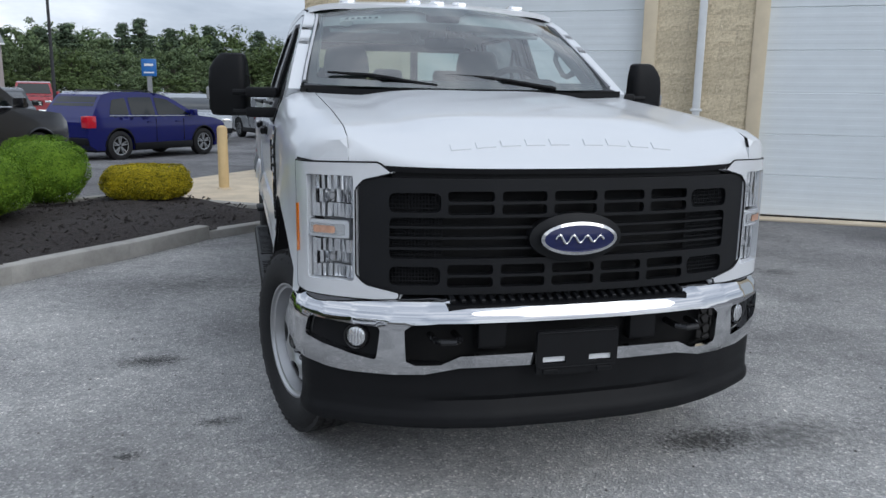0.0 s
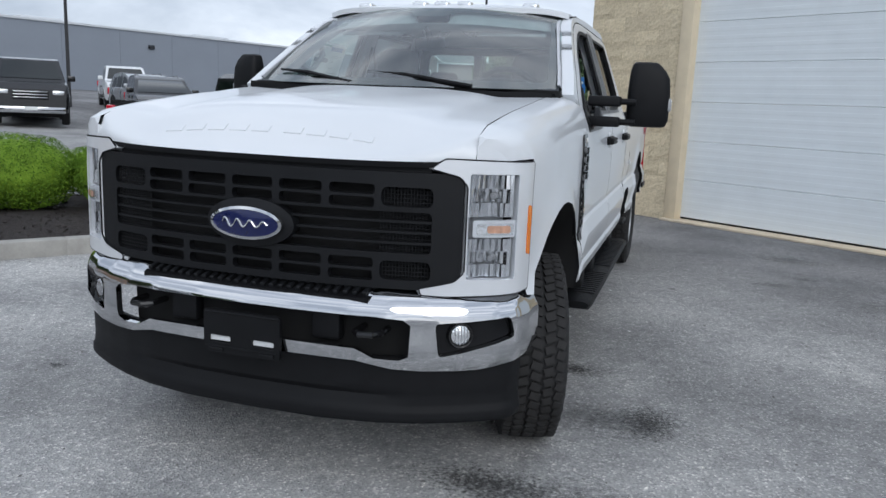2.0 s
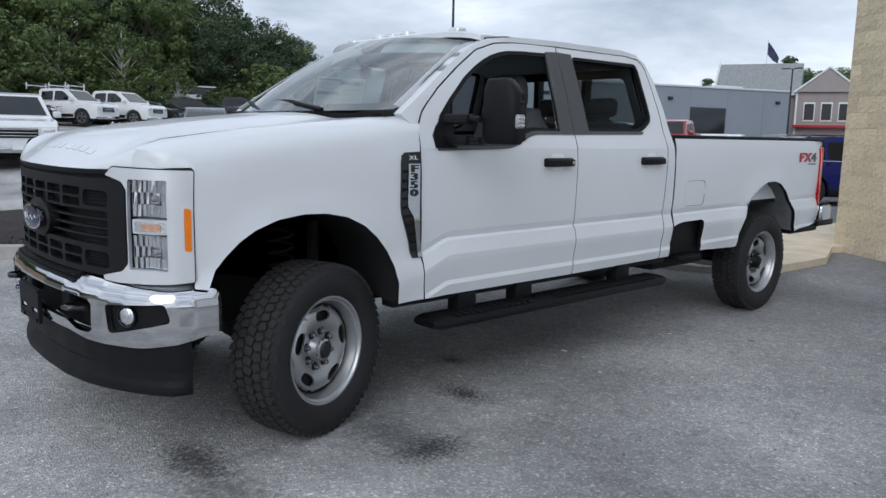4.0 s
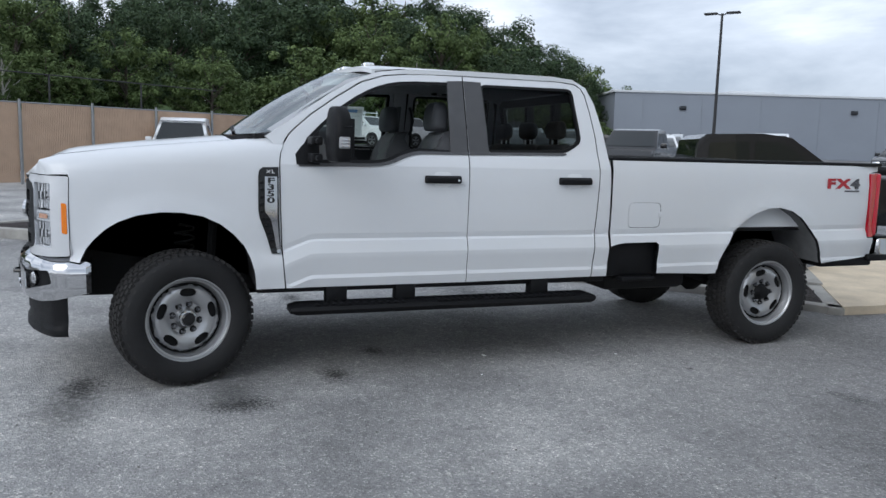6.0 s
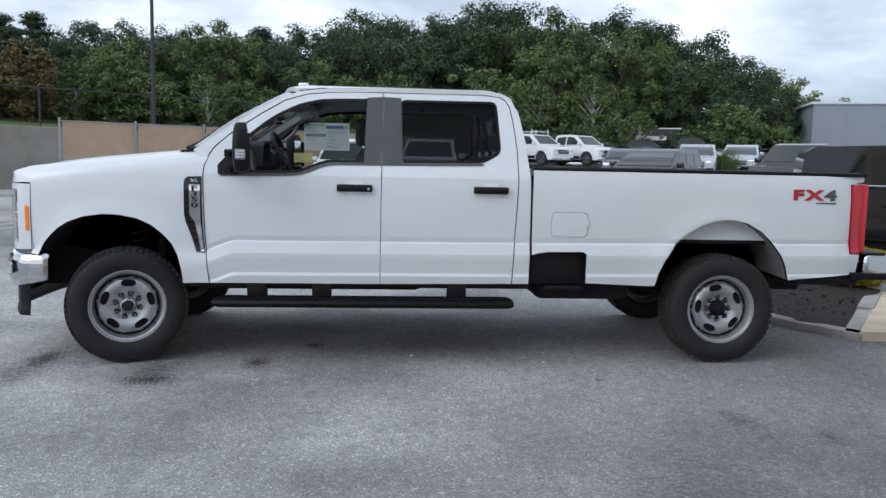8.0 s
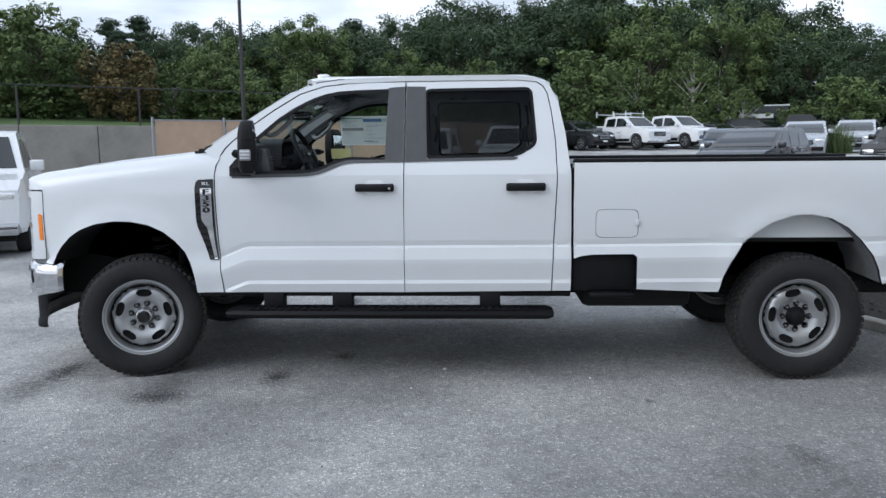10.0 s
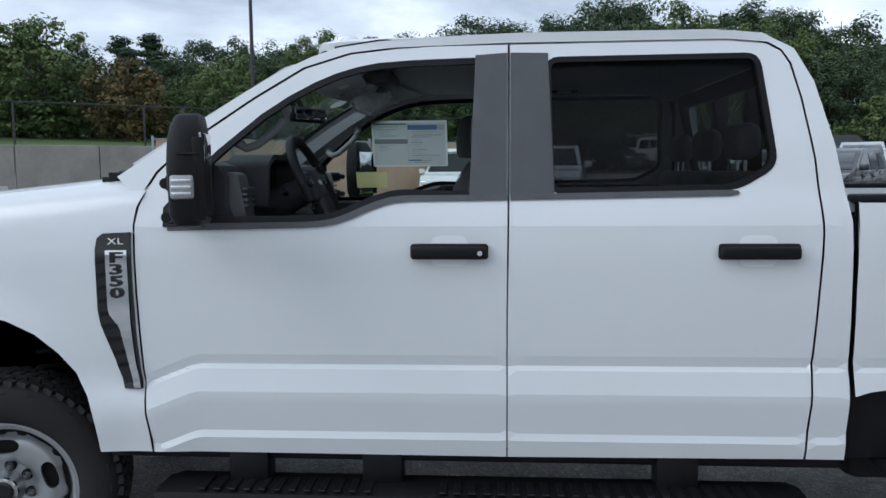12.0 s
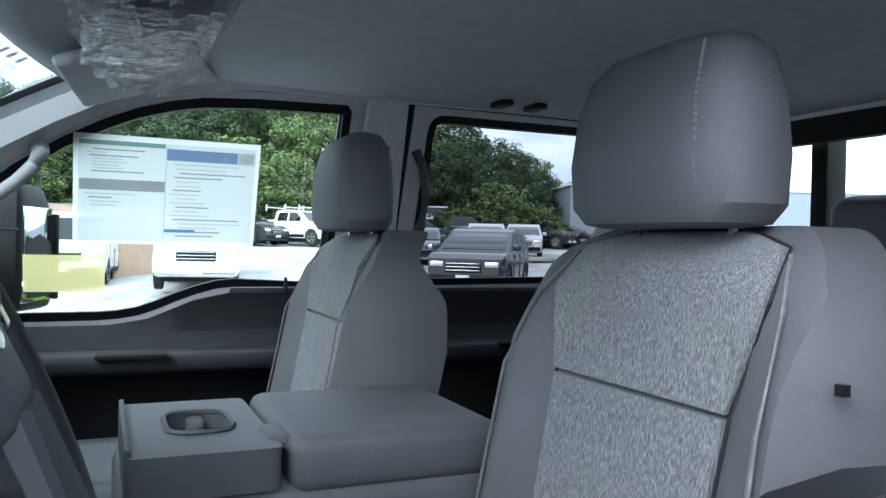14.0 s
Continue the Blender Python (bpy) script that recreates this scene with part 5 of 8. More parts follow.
# ---- running boards ----
for s in (1, -1):
    prof = [(0.865, 0.452), (0.875, 0.487), (0.90, 0.497), (1.03, 0.497), (1.062, 0.485), (1.07, 0.462), (1.05, 0.432), (0.89, 0.430)]
    bm = bm_new()
    rings = []
    for y, k in ((0.64, 0.6), (0.69, 1.0), (2.80, 1.0), (2.84, 0.6)):
        rings.append([bm.verts.new((s * (0.965 + (x - 0.965) * (1 if k == 1 else 0.85)), y, 0.462 + (z - 0.462) * k)) for x, z in prof])
    for a, b in zip(rings, rings[1:]):
        for i in range(len(prof)):
            bm.faces.new((a[i - 1], a[i], b[i], b[i - 1]))
    bm.faces.new(rings[0])
    bm.faces.new(rings[-1])
    board = part("running_board", bm, BLACKP, truck, "black running board with grip treads")
    for y0, y1 in ((0.80, 1.42), (1.62, 2.70)):
        n = int((y1 - y0) / 0.048)
        for k in range(n):
            y = y0 + (y1 - y0) * k / n
            add = box((s * 1.0 - 0.05, y, 0.495), (s * 1.0 + 0.062, y + 0.026, 0.503), 0.003, 1)
            part("grip_tread", add, GREYP, board)
    for y in (0.95, 1.42, 2.42):
        bm = box((s * 0.93 - 0.05, y - 0.07, 0.48), (s * 0.93 + 0.045, y + 0.07, 0.61), 0.012)
        part("board_bracket", bm, BLACKP, board, "black bracket")
# rocker trim
for s in (1, -1):
    part("rocker_trim", box((s * 0.90 - 0.05, 0.44, 0.565), (s * 0.90 + 0.05, 2.96, 0.608), 0.01), BLACKP, truck, "black rocker trim")

# ---- cargo bed ----
BED = [(2.972, 0.83), (3.02, 0.845), (3.09, 0.855), (3.36, 0.858), (3.385, 0.84), (3.39, 0.62), (3.86, 0.602)] + ARCH_R + [(5.02, 0.665), (5.45, 0.70), (5.535, 0.705), (5.545, 0.86), (5.455, 0.862), (5.435, 1.40), (5.56, 1.42), (5.565, 1.462), (2.972, 1.462), (2.968, 1.2)]


def bed_map(y, z):
    x = side_x(y, min(z, 1.36))
    if z > 1.36:
        x -= 0.018 * ((z - 1.36) / 0.1) ** 2
    return Vector((x - max(0, (y - 5.2)) ** 2 * 0.35, y, z))


fuel = rounded([(3.113, 0.965), (3.392, 0.965), (3.392, 1.153), (3.113, 1.153)], 0.045, 4)
fuel_in = rounded([(3.116, 0.968), (3.389, 0.968), (3.389, 1.150), (3.116, 1.150)], 0.044, 4)
bm = panel(BED, bed_map, 0.035, holes=[fuel], rows=SIDE_ROWS, warp=side_warp)
deepen(bm, lambda v: Vector((-0.03, 0, 0)), 1)
g = panel(BED, bed_map, 0.05, rows=SIDE_ROWS, warp=side_warp)
deepen(g, lambda v: Vector((-0.03, 0, 0)))
g2 = mirror_x(g)
g.free()
bed = part("cargo_bed", bm, [WHITE, BLACKP], truck, "white cargo bed side", 11)
part("cargo_bed_side", g2, WHITE, truck)
bm = panel(fuel_in, lambda y, z: bed_map(y, z) + Vector((-0.001, 0, 0)), 0.05)
deepen(bm, (-0.015, 0, 0))
fd = part("fuel_door", bm, WHITE, bed, "white fuel filler door")
part("fuel_latch", box((0.992, 3.368, 1.045), (1.006, 3.395, 1.085), 0.004), WHITE, fd)
part("fuel_recess", box((0.93, 3.09, 0.95), (0.955, 3.41, 1.165)), VOID, bed)
for s in (1, -1):
    part("bed_rail_cap", box((s * 0.93 - 0.055, 2.97, 1.455), (s * 0.93 + 0.042, 5.56, 1.484), 0.01), BLACKP, truck, "black bed rail cap")
    part("bed_inner_wall", box((s * 0.86 - 0.012, 2.99, 0.95), (s * 0.86 + 0.012, 5.52, 1.457)), WHITE, truck, "white inner bed wall")
    # side step pocket behind the cab
    pk = part("step_pocket", box((s * 0.90 - 0.06, 2.965, 0.60), (s * 0.90 + 0.05, 3.40, 0.87), 0.02), BLACKP, truck, "black recessed side step")
    part("side_step", box((s * 0.96 - 0.08, 3.08, 0.565), (s * 0.96 + 0.045, 3.37, 0.60), 0.012), BLACKP, pk, "black side step")
    # tail lamp
    bm = panel(rounded([(5.46, 0.868), (5.60, 0.868), (5.625, 1.37), (5.56, 1.40), (5.442, 1.395)], 0.02, 3), lambda y, z: bed_map(y, z) + Vector((0.012 - max(0, y - 5.52) * 0.5, 0, 0)), 0.05)
    deepen(bm, (-0.05, 0, 0))
    if s < 0:
        h = mirror_x(bm)
        bm.free()
        bm = h
    tl = part("tail_lamp", bm, REDL, truck, "red tail lamp")
    part("tail_lamp_rear", box((s * 0.86 - 0.10, 5.54, 0.87), (s * 0.86 + 0.085, 5.60, 1.40), 0.015), REDL, tl)
part("bed_floor", box((-0.86, 2.98, 0.92), (0.86, 5.52, 0.955)), BLACKP, truck, "black bed floor liner")
part("bed_front_wall", box((-0.90, 2.968, 0.92), (0.90, 2.99, 1.46)), WHITE, truck, "white bed front wall")
part("tailgate", box((-0.80, 5.51, 0.80), (0.80, 5.58, 1.47), 0.015), WHITE, truck, "white tailgate")
# rear bumper
bm = box((-0.99, 5.58, 0.68), (0.99, 5.80, 0.86), 0.035, 3)
rb = part("rear_bumper", bm, CHROME, truck, "chrome rear bumper")
part("bumper_pad", box((-0.97, 5.56, 0.855), (0.97, 5.76, 0.875), 0.008), BLACKP, rb, "black bumper step pad")
for s in (1, -1):
    part("bumper_end", box((s * 0.97 - 0.035, 5.48, 0.665), (s * 0.97 + 0.03, 5.82, 0.72), 0.012), BLACKP, rb, "black bumper end trim")
    part("bumper_arm", box((s * 0.82 - 0.15, 5.0, 0.62), (s * 0.82 + 0.14, 5.56, 0.69), 0.02), BLACKP, rb, "black bumper support")
# cab back wall with sliding rear window
bm = panel([(-0.90, 0.95), (0.90, 0.95), (0.90, 1.45), (0.745, 1.955), (-0.745, 1.955), (-0.90, 1.45)], lambda x, z: Vector((x, 2.945 - max(0, z - 1.45) * 0.26, z)), 0.1, holes=[rounded([(-0.74, 1.52), (0.74, 1.52), (0.66, 1.90), (-0.66, 1.90)], 0.05)])
deepen(bm, (0, -0.03, 0))
backw = part("cab_back", bm, WHITE, truck, "white cab back panel")
bm = panel(rounded([(-0.74, 1.52), (0.74, 1.52), (0.66, 1.90), (-0.66, 1.90)], 0.05), lambda x, z: Vector((x, 2.94 - max(0, z - 1.45) * 0.26, z)), 0.15)
rg = part("rear_window", bm, SIDEGL, backw, "rear window glass")
rg.visible_shadow = False
for x in (-0.24, 0.24):
    bm = box((x - 0.025, 2.83, 1.52), (x + 0.025, 2.90, 1.90), 0.005)
    part("window_bar", bm, BLACKP, rg, "black sliding window frame")
bm = panel(rounded([(-0.78, 1.49), (0.78, 1.49), (0.69, 1.94), (-0.69, 1.94)], 0.05), lambda x, z: Vector((x, 2.925 - max(0, z - 1.45) * 0.26, z)), 0.15, holes=[rounded([(-0.70, 1.545), (0.70, 1.545), (0.63, 1.88), (-0.63, 1.88)], 0.05)])
deepen(bm, (0, -0.03, 0))
part("window_frame", bm, BLACKP, rg, "black rear window frame")

# ---- side window glass ----
# front driver's window is wound down; the rear doors carry privacy glass, the passenger door clear glass
bm = panel(WIN_R, lambda y, z: side_map(y, z) + Vector((-0.022, 0, 0)), 0.1)
g = mirror_x(bm)
for ob in (part("window_glass", bm, TINT, DOORS_R[0], "dark privacy glass"), part("window_glass", g, TINT, DOORS_R[1], "dark privacy glass")):
    ob.visible_shadow = False
bm = panel(WIN_F, lambda y, z: side_map(y, z) + Vector((-0.022, 0, 0)), 0.1)
g = mirror_x(bm)
bm.free()
pgl = part("window_glass", g, SIDEGL, DOORS_F[1], "clear side glass")
pgl.visible_shadow = False

# ---- door handles ----
for doors, yc in ((DOORS_F, 1.657), (DOORS_R, 2.655)):
    for d, s in ((doors[0], 1), (doors[1], -1)):
        zc = 1.303
        bm = bm_new()
        add_box(bm, (s * 1.0 - 0.012, yc - 0.129, zc - 0.026), (s * 1.0 + 0.012, yc + 0.129, zc + 0.026), 0.011, 3)
        add_box(bm, (s * 1.02 - 0.012, yc - 0.126, zc - 0.024), (s * 1.02 + 0.012, yc + 0.124, zc + 0.018), 0.011, 3)
        hd = part("door_handle", bm, BLACKP, d, "black pull door handle")
        # finger recess as a patch of paler paint, for the light it catches
        bm = panel(rounded([(yc - 0.062, zc - 0.05), (yc + 0.062, zc - 0.05), (yc + 0.062, zc + 0.052), (yc - 0.062, zc + 0.052)], 0.035, 4), lambda y, z: Vector((s * (side_x(y, z) + 0.0015), y, z)), 0.03)
        part("finger_recess", bm, mat("lit_recess_white", (0.80, 0.82, 0.84), 0.35, 0, 0.03, 8), hd, "paler patch for the lit finger recess")
        if doors is DOORS_F and s == 1:
            bm = lathe([(0.0, 1.036), (0.008, 1.036), (0.010, 1.033), (0.010, 1.02)], 16, "X", (0, yc + 0.101, zc - 0.003))
            part("key_lock", bm, CHROME, hd, "chrome key lock")

# ---- fender vent badges ----
for s in (1, -1):
    vent = [(0.448, 1.31), (0.455, 1.348), (0.475, 1.364), (0.571, 1.368), (0.572, 1.20), (0.577, 1.0), (0.589, 0.826), (0.530, 0.826), (0.50, 0.93), (0.456, 1.05), (0.448, 1.10)]
    vm = lambda off: (lambda y, z: Vector((s * (side_x(y, z) + off), y, z)))
    bm = panel(vent, vm(0.010), 0.03)
    deepen(bm, (-s * 0.015, 0, 0))
    fv = part("fender_vent", bm, BLACKG, truck, "black fender vent with chrome blade")
    for k in range(9):
        z = 1.27 - 0.045 * k
        y0 = lerp_curve([(0.84, 0.530), (0.93, 0.502), (1.05, 0.460), (1.10, 0.452), (1.35, 0.452)], z)
        y1 = lerp_curve([(0.84, 0.560), (0.94, 0.540), (1.05, 0.518), (1.09, 0.485), (1.35, 0.482)], z)
        bm = panel([(y0 + 0.004, z - 0.010), (y1, z - 0.004), (y1, z + 0.008), (y0 + 0.004, z + 0.004)], vm(0.016), 0.02)
        deepen(bm, (-s * 0.01, 0, 0))
        part("vent_fin", bm, BLACKP, fv)
    blade = [(0.487, 1.308), (0.562, 1.308), (0.564, 1.06), (0.573, 0.93), (0.587, 0.83), (0.564, 0.83), (0.545, 0.94), (0.525, 1.04), (0.490, 1.09), (0.487, 1.11)]
    bm = panel(blade, vm(0.016), 0.03)
    deepen(bm, (-s * 0.01, 0, 0))
    bl = part("vent_blade", bm, CHROME, fv, "chrome badge blade")
    for k, ch in enumerate("F350"):
        bm = text_mesh(ch, 0.050, 0.004, bold=0.0012)
        bmesh.ops.scale(bm, vec=(2.0, 1.0, 1.0), verts=bm.verts)
        bmesh.ops.transform(bm, matrix=Matrix.Translation((s * (side_x(0.556, 1.2) + 0.019), 0.524, 1.282 - 0.0405 * k)) @ Matrix(((0, 0, s, 0), (s, 0, 0, 0), (0, 1, 0, 0), (0, 0, 0, 1))), verts=bm.verts)
        part("letter", bm, BLACKG, bl, "black raised letter", 0)
    bm = text_mesh("XL", 0.030, 0.002, 1.1)
    bmesh.ops.scale(bm, vec=(1.5, 1.0, 1.0), verts=bm.verts)
    bmesh.ops.transform(bm, matrix=Matrix.Translation((s * (side_x(0.55, 1.33) + 0.012), 0.522, 1.337)) @ Matrix(((0, 0, s, 0), (s, 0, 0, 0), (0, 1, 0, 0), (0, 0, 0, 1))), verts=bm.verts)
    part("letter", bm, WHITEB, fv, "white letters", 0)
    # tail side badge
    for k, (ch, mm) in enumerate((("F", REDB), ("X", REDB), ("4", GREYB))):
        bm = text_mesh(ch, 0.112, 0.002, bold=0.005)
        bmesh.ops.scale(bm, vec=(1.62, 0.95, 1.0), verts=bm.verts)
        yk = 5.005 + 0.128 * k
        if s < 0:
            yk = 5.261 - 0.128 * k
        bmesh.ops.transform(bm, matrix=Matrix.Translation((s * (side_x(5.1, 1.3) + 0.004), yk, 1.308)) @ Matrix(((0, 0, s, 0), (s, 0, 0, 0), (0, 1, 0, 0), (0, 0, 0, 1))), verts=bm.verts)
        part("badge_letter", bm, mm, truck, "badge letter", 0)
    bm = panel([(5.15, 1.246), (5.31, 1.246), (5.31, 1.257), (5.15, 1.257)], vm(0.003), 0.05)
    part("badge_bar", bm, GREYB, truck, "small dark caption bar")

# ---- tow mirrors ----
for s in (1, -1):
    # the passenger's arm is swung back a little further
    swing = Matrix.Identity(4) if s > 0 else Matrix.Translation((-0.955, 0.79, 0)) @ Matrix.Rotation(radians(-20), 4, "Z") @ Matrix.Translation((0.955, -0.79, 0))

    bm = panel([(0.685, 1.385), (0.83, 1.385), (0.835, 1.60), (0.72, 1.50), (0.68, 1.45)], lambda y, z: Vector((s * (side_x(y, z) + 0.008), y, z)), 0.05)
    deepen(bm, (-s * 0.03, 0, 0))
    sail = part("mirror_sail", bm, BLACKP, truck, "black mirror mounting sail")
    for zc in (1.535, 1.43):
        bm = bm_new()
        add_box(bm, (0.0, -0.035, -0.027), (0.17, 0.035, 0.027), 0.012, 3)
        bmesh.ops.transform(bm, matrix=swing @ Matrix.Translation((s * 0.955, 0.79, zc)) @ Matrix.Diagonal((s, 1, 1, 1)), verts=bm.verts)
        part("mirror_arm", bm, BLACKP, sail, "black telescoping mirror arm")
        part("arm_rod", tube([swing @ Vector((s * 1.10, 0.79, zc)), swing @ Vector((s * 1.20, 0.79, zc))], 0.017, 10), BLACKP, sail)
    # head: shaped housing, tall, rounded, tapering upwards at the outer corner
    bm = bm_new()
    rings = []
    for z, x0, x1, y0, y1 in ((1.408, 1.185, 1.36, 0.835, 0.905), (1.414, 1.165, 1.385, 0.815, 0.915), (1.445, 1.155, 1.40, 0.80, 0.925), (1.58, 1.155, 1.40, 0.795, 0.925), (1.66, 1.16, 1.392, 0.80, 0.922), (1.70, 1.165, 1.365, 0.807, 0.918), (1.733, 1.175, 1.33, 0.82, 0.912), (1.742, 1.19, 1.31, 0.835, 0.905)):
        ring = []
        for k in range(20):
            a = 2 * math.pi * k / 20
            ca, sa_ = math.cos(a), math.sin(a)
            ex = 0.38
            px = 1.155 + ((x0 + x1) / 2 - 1.155) * 0.88 + (x1 - x0) * 0.44 * (abs(ca) ** ex) * (1 if ca > 0 else -1)
            py = (y0 + y1) / 2 + (y1 - y0) / 2 * (abs(sa_) ** (0.75 if sa_ < 0 else 0.25)) * (1 if sa_ > 0 else -1)
            py = 0.925 + (py - 0.925) * 0.82
            ring.append(bm.verts.new((s * px, py, z)))
        rings.append(ring)
    for a, b in zip(rings, rings[1:]):
        for k in range(20):
            bm.faces.new((a[k - 1], a[k], b[k], b[k - 1]))
    bm.faces.new(rings[0])
    bm.faces.new(rings[-1])
    head = part("mirror_head", bm, BLACKP, sail, "large black tow mirror housing")
    head.matrix_local = swing @ Matrix.Translation((s * 1.195, 0.868, 0)) @ Matrix.Rotation(radians(11 if s > 0 else 0), 4, "Z") @ Matrix.Translation((-s * 1.20, -0.86, 0))
    part("mirror_glass", box((s * 1.258 - 0.082, 0.914, 1.50), (s * 1.258 + 0.080, 0.924, 1.685), 0.004), CHROME, head, "mirror glass")
    part("spot_mirror", box((s * 1.263 - 0.092, 0.914, 1.43), (s * 1.263 + 0.092, 0.924, 1.49), 0.004), CHROME, head, "lower spot mirror")
    part("glass_rim", box((s * 1.360 - 0.008, 0.90, 1.43), (s * 1.360 + 0.007, 0.934, 1.67), 0.005), BLACKP, head)
    part("head_seam", box((s * 1.263 - 0.09, 0.856, 1.622), (s * 1.263 + 0.1085, 0.916, 1.626)), BLACKG, head)
    bm = box((s * 1.345 - 0.035, 0.836, 1.492), (s * 1.345 + 0.033, 0.904, 1.562), 0.010, 3)
    ml = part("mirror_lamp", bm, LAMPBK, head, "clear mirror side lamp")
    for z in (1.508, 1.527, 1.546):
        bm = box((s * 1.360 - 0.020, 0.842, z - 0.005), (s * 1.360 + 0.021, 0.898, z + 0.005), 0.003)
        part("lamp_strip", bm, FACET, ml, "chrome lamp strip")


# ---- cabin ----
# lining of the roof
bm = panel([(-0.70, 1.20), (-0.4, 1.12), (0, 1.09), (0.4, 1.12), (0.70, 1.20), (0.72, 2.70), (0.70, 2.845), (-0.70, 2.845), (-0.72, 2.70)], lambda x, y: Vector((x, y, 2.02 - 0.05 * (abs(x) / 0.72) ** 4 - 0.05 * max(0, (1.25 - y) / 0.2) ** 2 - 0.03 * max(0, (y - 2.5) / 0.2) ** 2)), 0.1)
deepen(bm, (0, 0, 0.012))
liner = part("headliner", bm, LINER, truck, "grey cloth headliner")
for s in (1, -1):
    bm = panel([(0.70, 1.53), (0.85, 1.66), (0.985, 1.775), (1.09, 1.846), (1.18, 1.892), (1.25, 1.922), (1.40, 1.956), (1.52, 1.966), (2.69, 1.978), (2.77, 1.92), (2.80, 1.6), (2.82, 1.0), (2.93, 1.0), (2.93, 1.6), (2.88, 1.9), (2.76, 2.03), (1.3, 2.02), (1.05, 1.945), (0.8, 1.785), (0.52, 1.60)], lambda y, z: Vector((s * (side_x(y, z) - 0.075), y, z)), 0.06)
    deepen(bm, (s * 0.012, 0, 0))
    part("roof_trim", bm, LINER, truck, "grey pillar and roof rail trim")
    bm = bm_new()
    prev = None
    for k in range(9):
        t = k / 8
        w_ = ws_map(s * 0.93, 0.02 + 0.93 * t)
        y = 0.66 + 0.62 * t
        z = lerp_curve([(0.66, 1.50), (0.848, 1.668), (0.994, 1.772), (1.109, 1.848), (1.25, 1.92), (1.30, 1.935)], y)
        a_ = bm.verts.new((w_.x, w_.y + 0.03, w_.z - 0.03))
        c_ = bm.verts.new((s * (side_x(y, z) - 0.085), y, z))
        m_ = bm.verts.new(((a_.co + c_.co) / 2 + Vector((-s * 0.03, 0.012, -0.012))))
        if prev:
            bm.faces.new((prev[0], a_, m_, prev[1]))
            bm.faces.new((prev[1], m_, c_, prev[2]))
        prev = (a_, m_, c_)
    deepen(bm, (s * 0.008, 0, 0))
    part("windshield_pillar_trim", bm, TRIMG, truck, "light grey windshield pillar trim")
    # middle pillar inner trim and seat belt
    bm = panel([(1.80, 0.9), (1.93, 0.9), (1.92, 1.5), (1.90, 2.0), (1.80, 2.0), (1.78, 1.5)], lambda y, z: Vector((s * (side_x(y, z) - 0.07), y, z)), 0.08)
    deepen(bm, (s * 0.03, 0, 0))
    pil = part("pillar_trim", bm, LINER, truck, "grey middle pillar trim")
    bm = panel([(1.825, 0.95), (1.872, 0.95), (1.865, 1.45), (1.862, 1.86), (1.822, 1.86), (1.82, 1.45)], lambda y, z: Vector((s * (side_x(y, z) - 0.085), y, z)), 0.08)
    deepen(bm, (s * 0.003, 0, 0))
    part("seat_belt", bm, mat("seat_belt_webbing", (0.16, 0.165, 0.17), 0.8, 0, 0.1, 30, 0.3, 800), pil, "grey seat belt webbing")
    # windshield pillar grab handle
    pts = [(s * 0.80, 0.875, 1.70), (s * 0.765, 0.882, 1.672), (s * 0.745, 0.905, 1.655), (s * 0.735, 0.945, 1.668), (s * 0.728, 1.01, 1.722), (s * 0.725, 1.045, 1.76), (s * 0.735, 1.055, 1.79), (s * 0.765, 1.045, 1.82)]
    part("grab_handle", tube(pts, [0.024, 0.019, 0.016, 0.015, 0.015, 0.016, 0.019, 0.024], 12), TRIMG, truck, "grey pillar grab handle")
    pts = [(s * 0.80, 1.96, 1.62), (s * 0.775, 1.97, 1.66), (s * 0.765, 1.98, 1.74), (s * 0.775, 1.97, 1.82), (s * 0.775, 1.95, 1.86)]
    part("grab_handle", tube(pts, 0.014, 8), DASH, truck, "dark pillar grab handle")

# header over the windshield and folded sun visors
bm = bm_new()
rows_ = []
for k in range(13):
    u = -0.96 + 1.92 * k / 12
    w_ = ws_map(u, 0.955)
    e_ = abs(u) ** 3
    rows_.append([bm.verts.new(c) for c in ((w_.x, w_.y + 0.01, w_.z - 0.012), (w_.x, w_.y - 0.015, w_.z - 0.075), (w_.x, w_.y + 0.02, 1.912 + 0.02 * e_), (w_.x, w_.y + 0.06, 1.905 + 0.02 * e_), (w_.x * 0.98, w_.y + 0.17, 1.955), (w_.x * 0.97, w_.y + 0.24, 1.995 - 0.03 * e_))])
for p, q in zip(rows_, rows_[1:]):
    for i in range(5):
        bm.faces.new((p[i], q[i], q[i + 1], p[i + 1]))
deepen(bm, (0, 0.006, 0.008))
part("roof_header", bm, LINER, truck, "grey lining over the windshield")
for s in (1, -1):
    bm = box((-0.205, -0.085, -0.011), (0.205, 0.085, 0.011), 0.010, 3)
    bmesh.ops.transform(bm, matrix=pose(s * 0.43, 1.20, 1.915, 18, 0, s * 5), verts=bm.verts)
    vis = part("sun_visor", bm, LINER, truck, "folded grey sun visor")
    bm = box((-0.05, -0.02, -0.013), (0.05, 0.02, -0.0105), 0.001, 1)
    bmesh.ops.transform(bm, matrix=pose(s * 0.43, 1.20, 1.915, 18, 0, s * 5), verts=bm.verts)
    part("visor_label", bm, PAPER, vis, "small pale label")

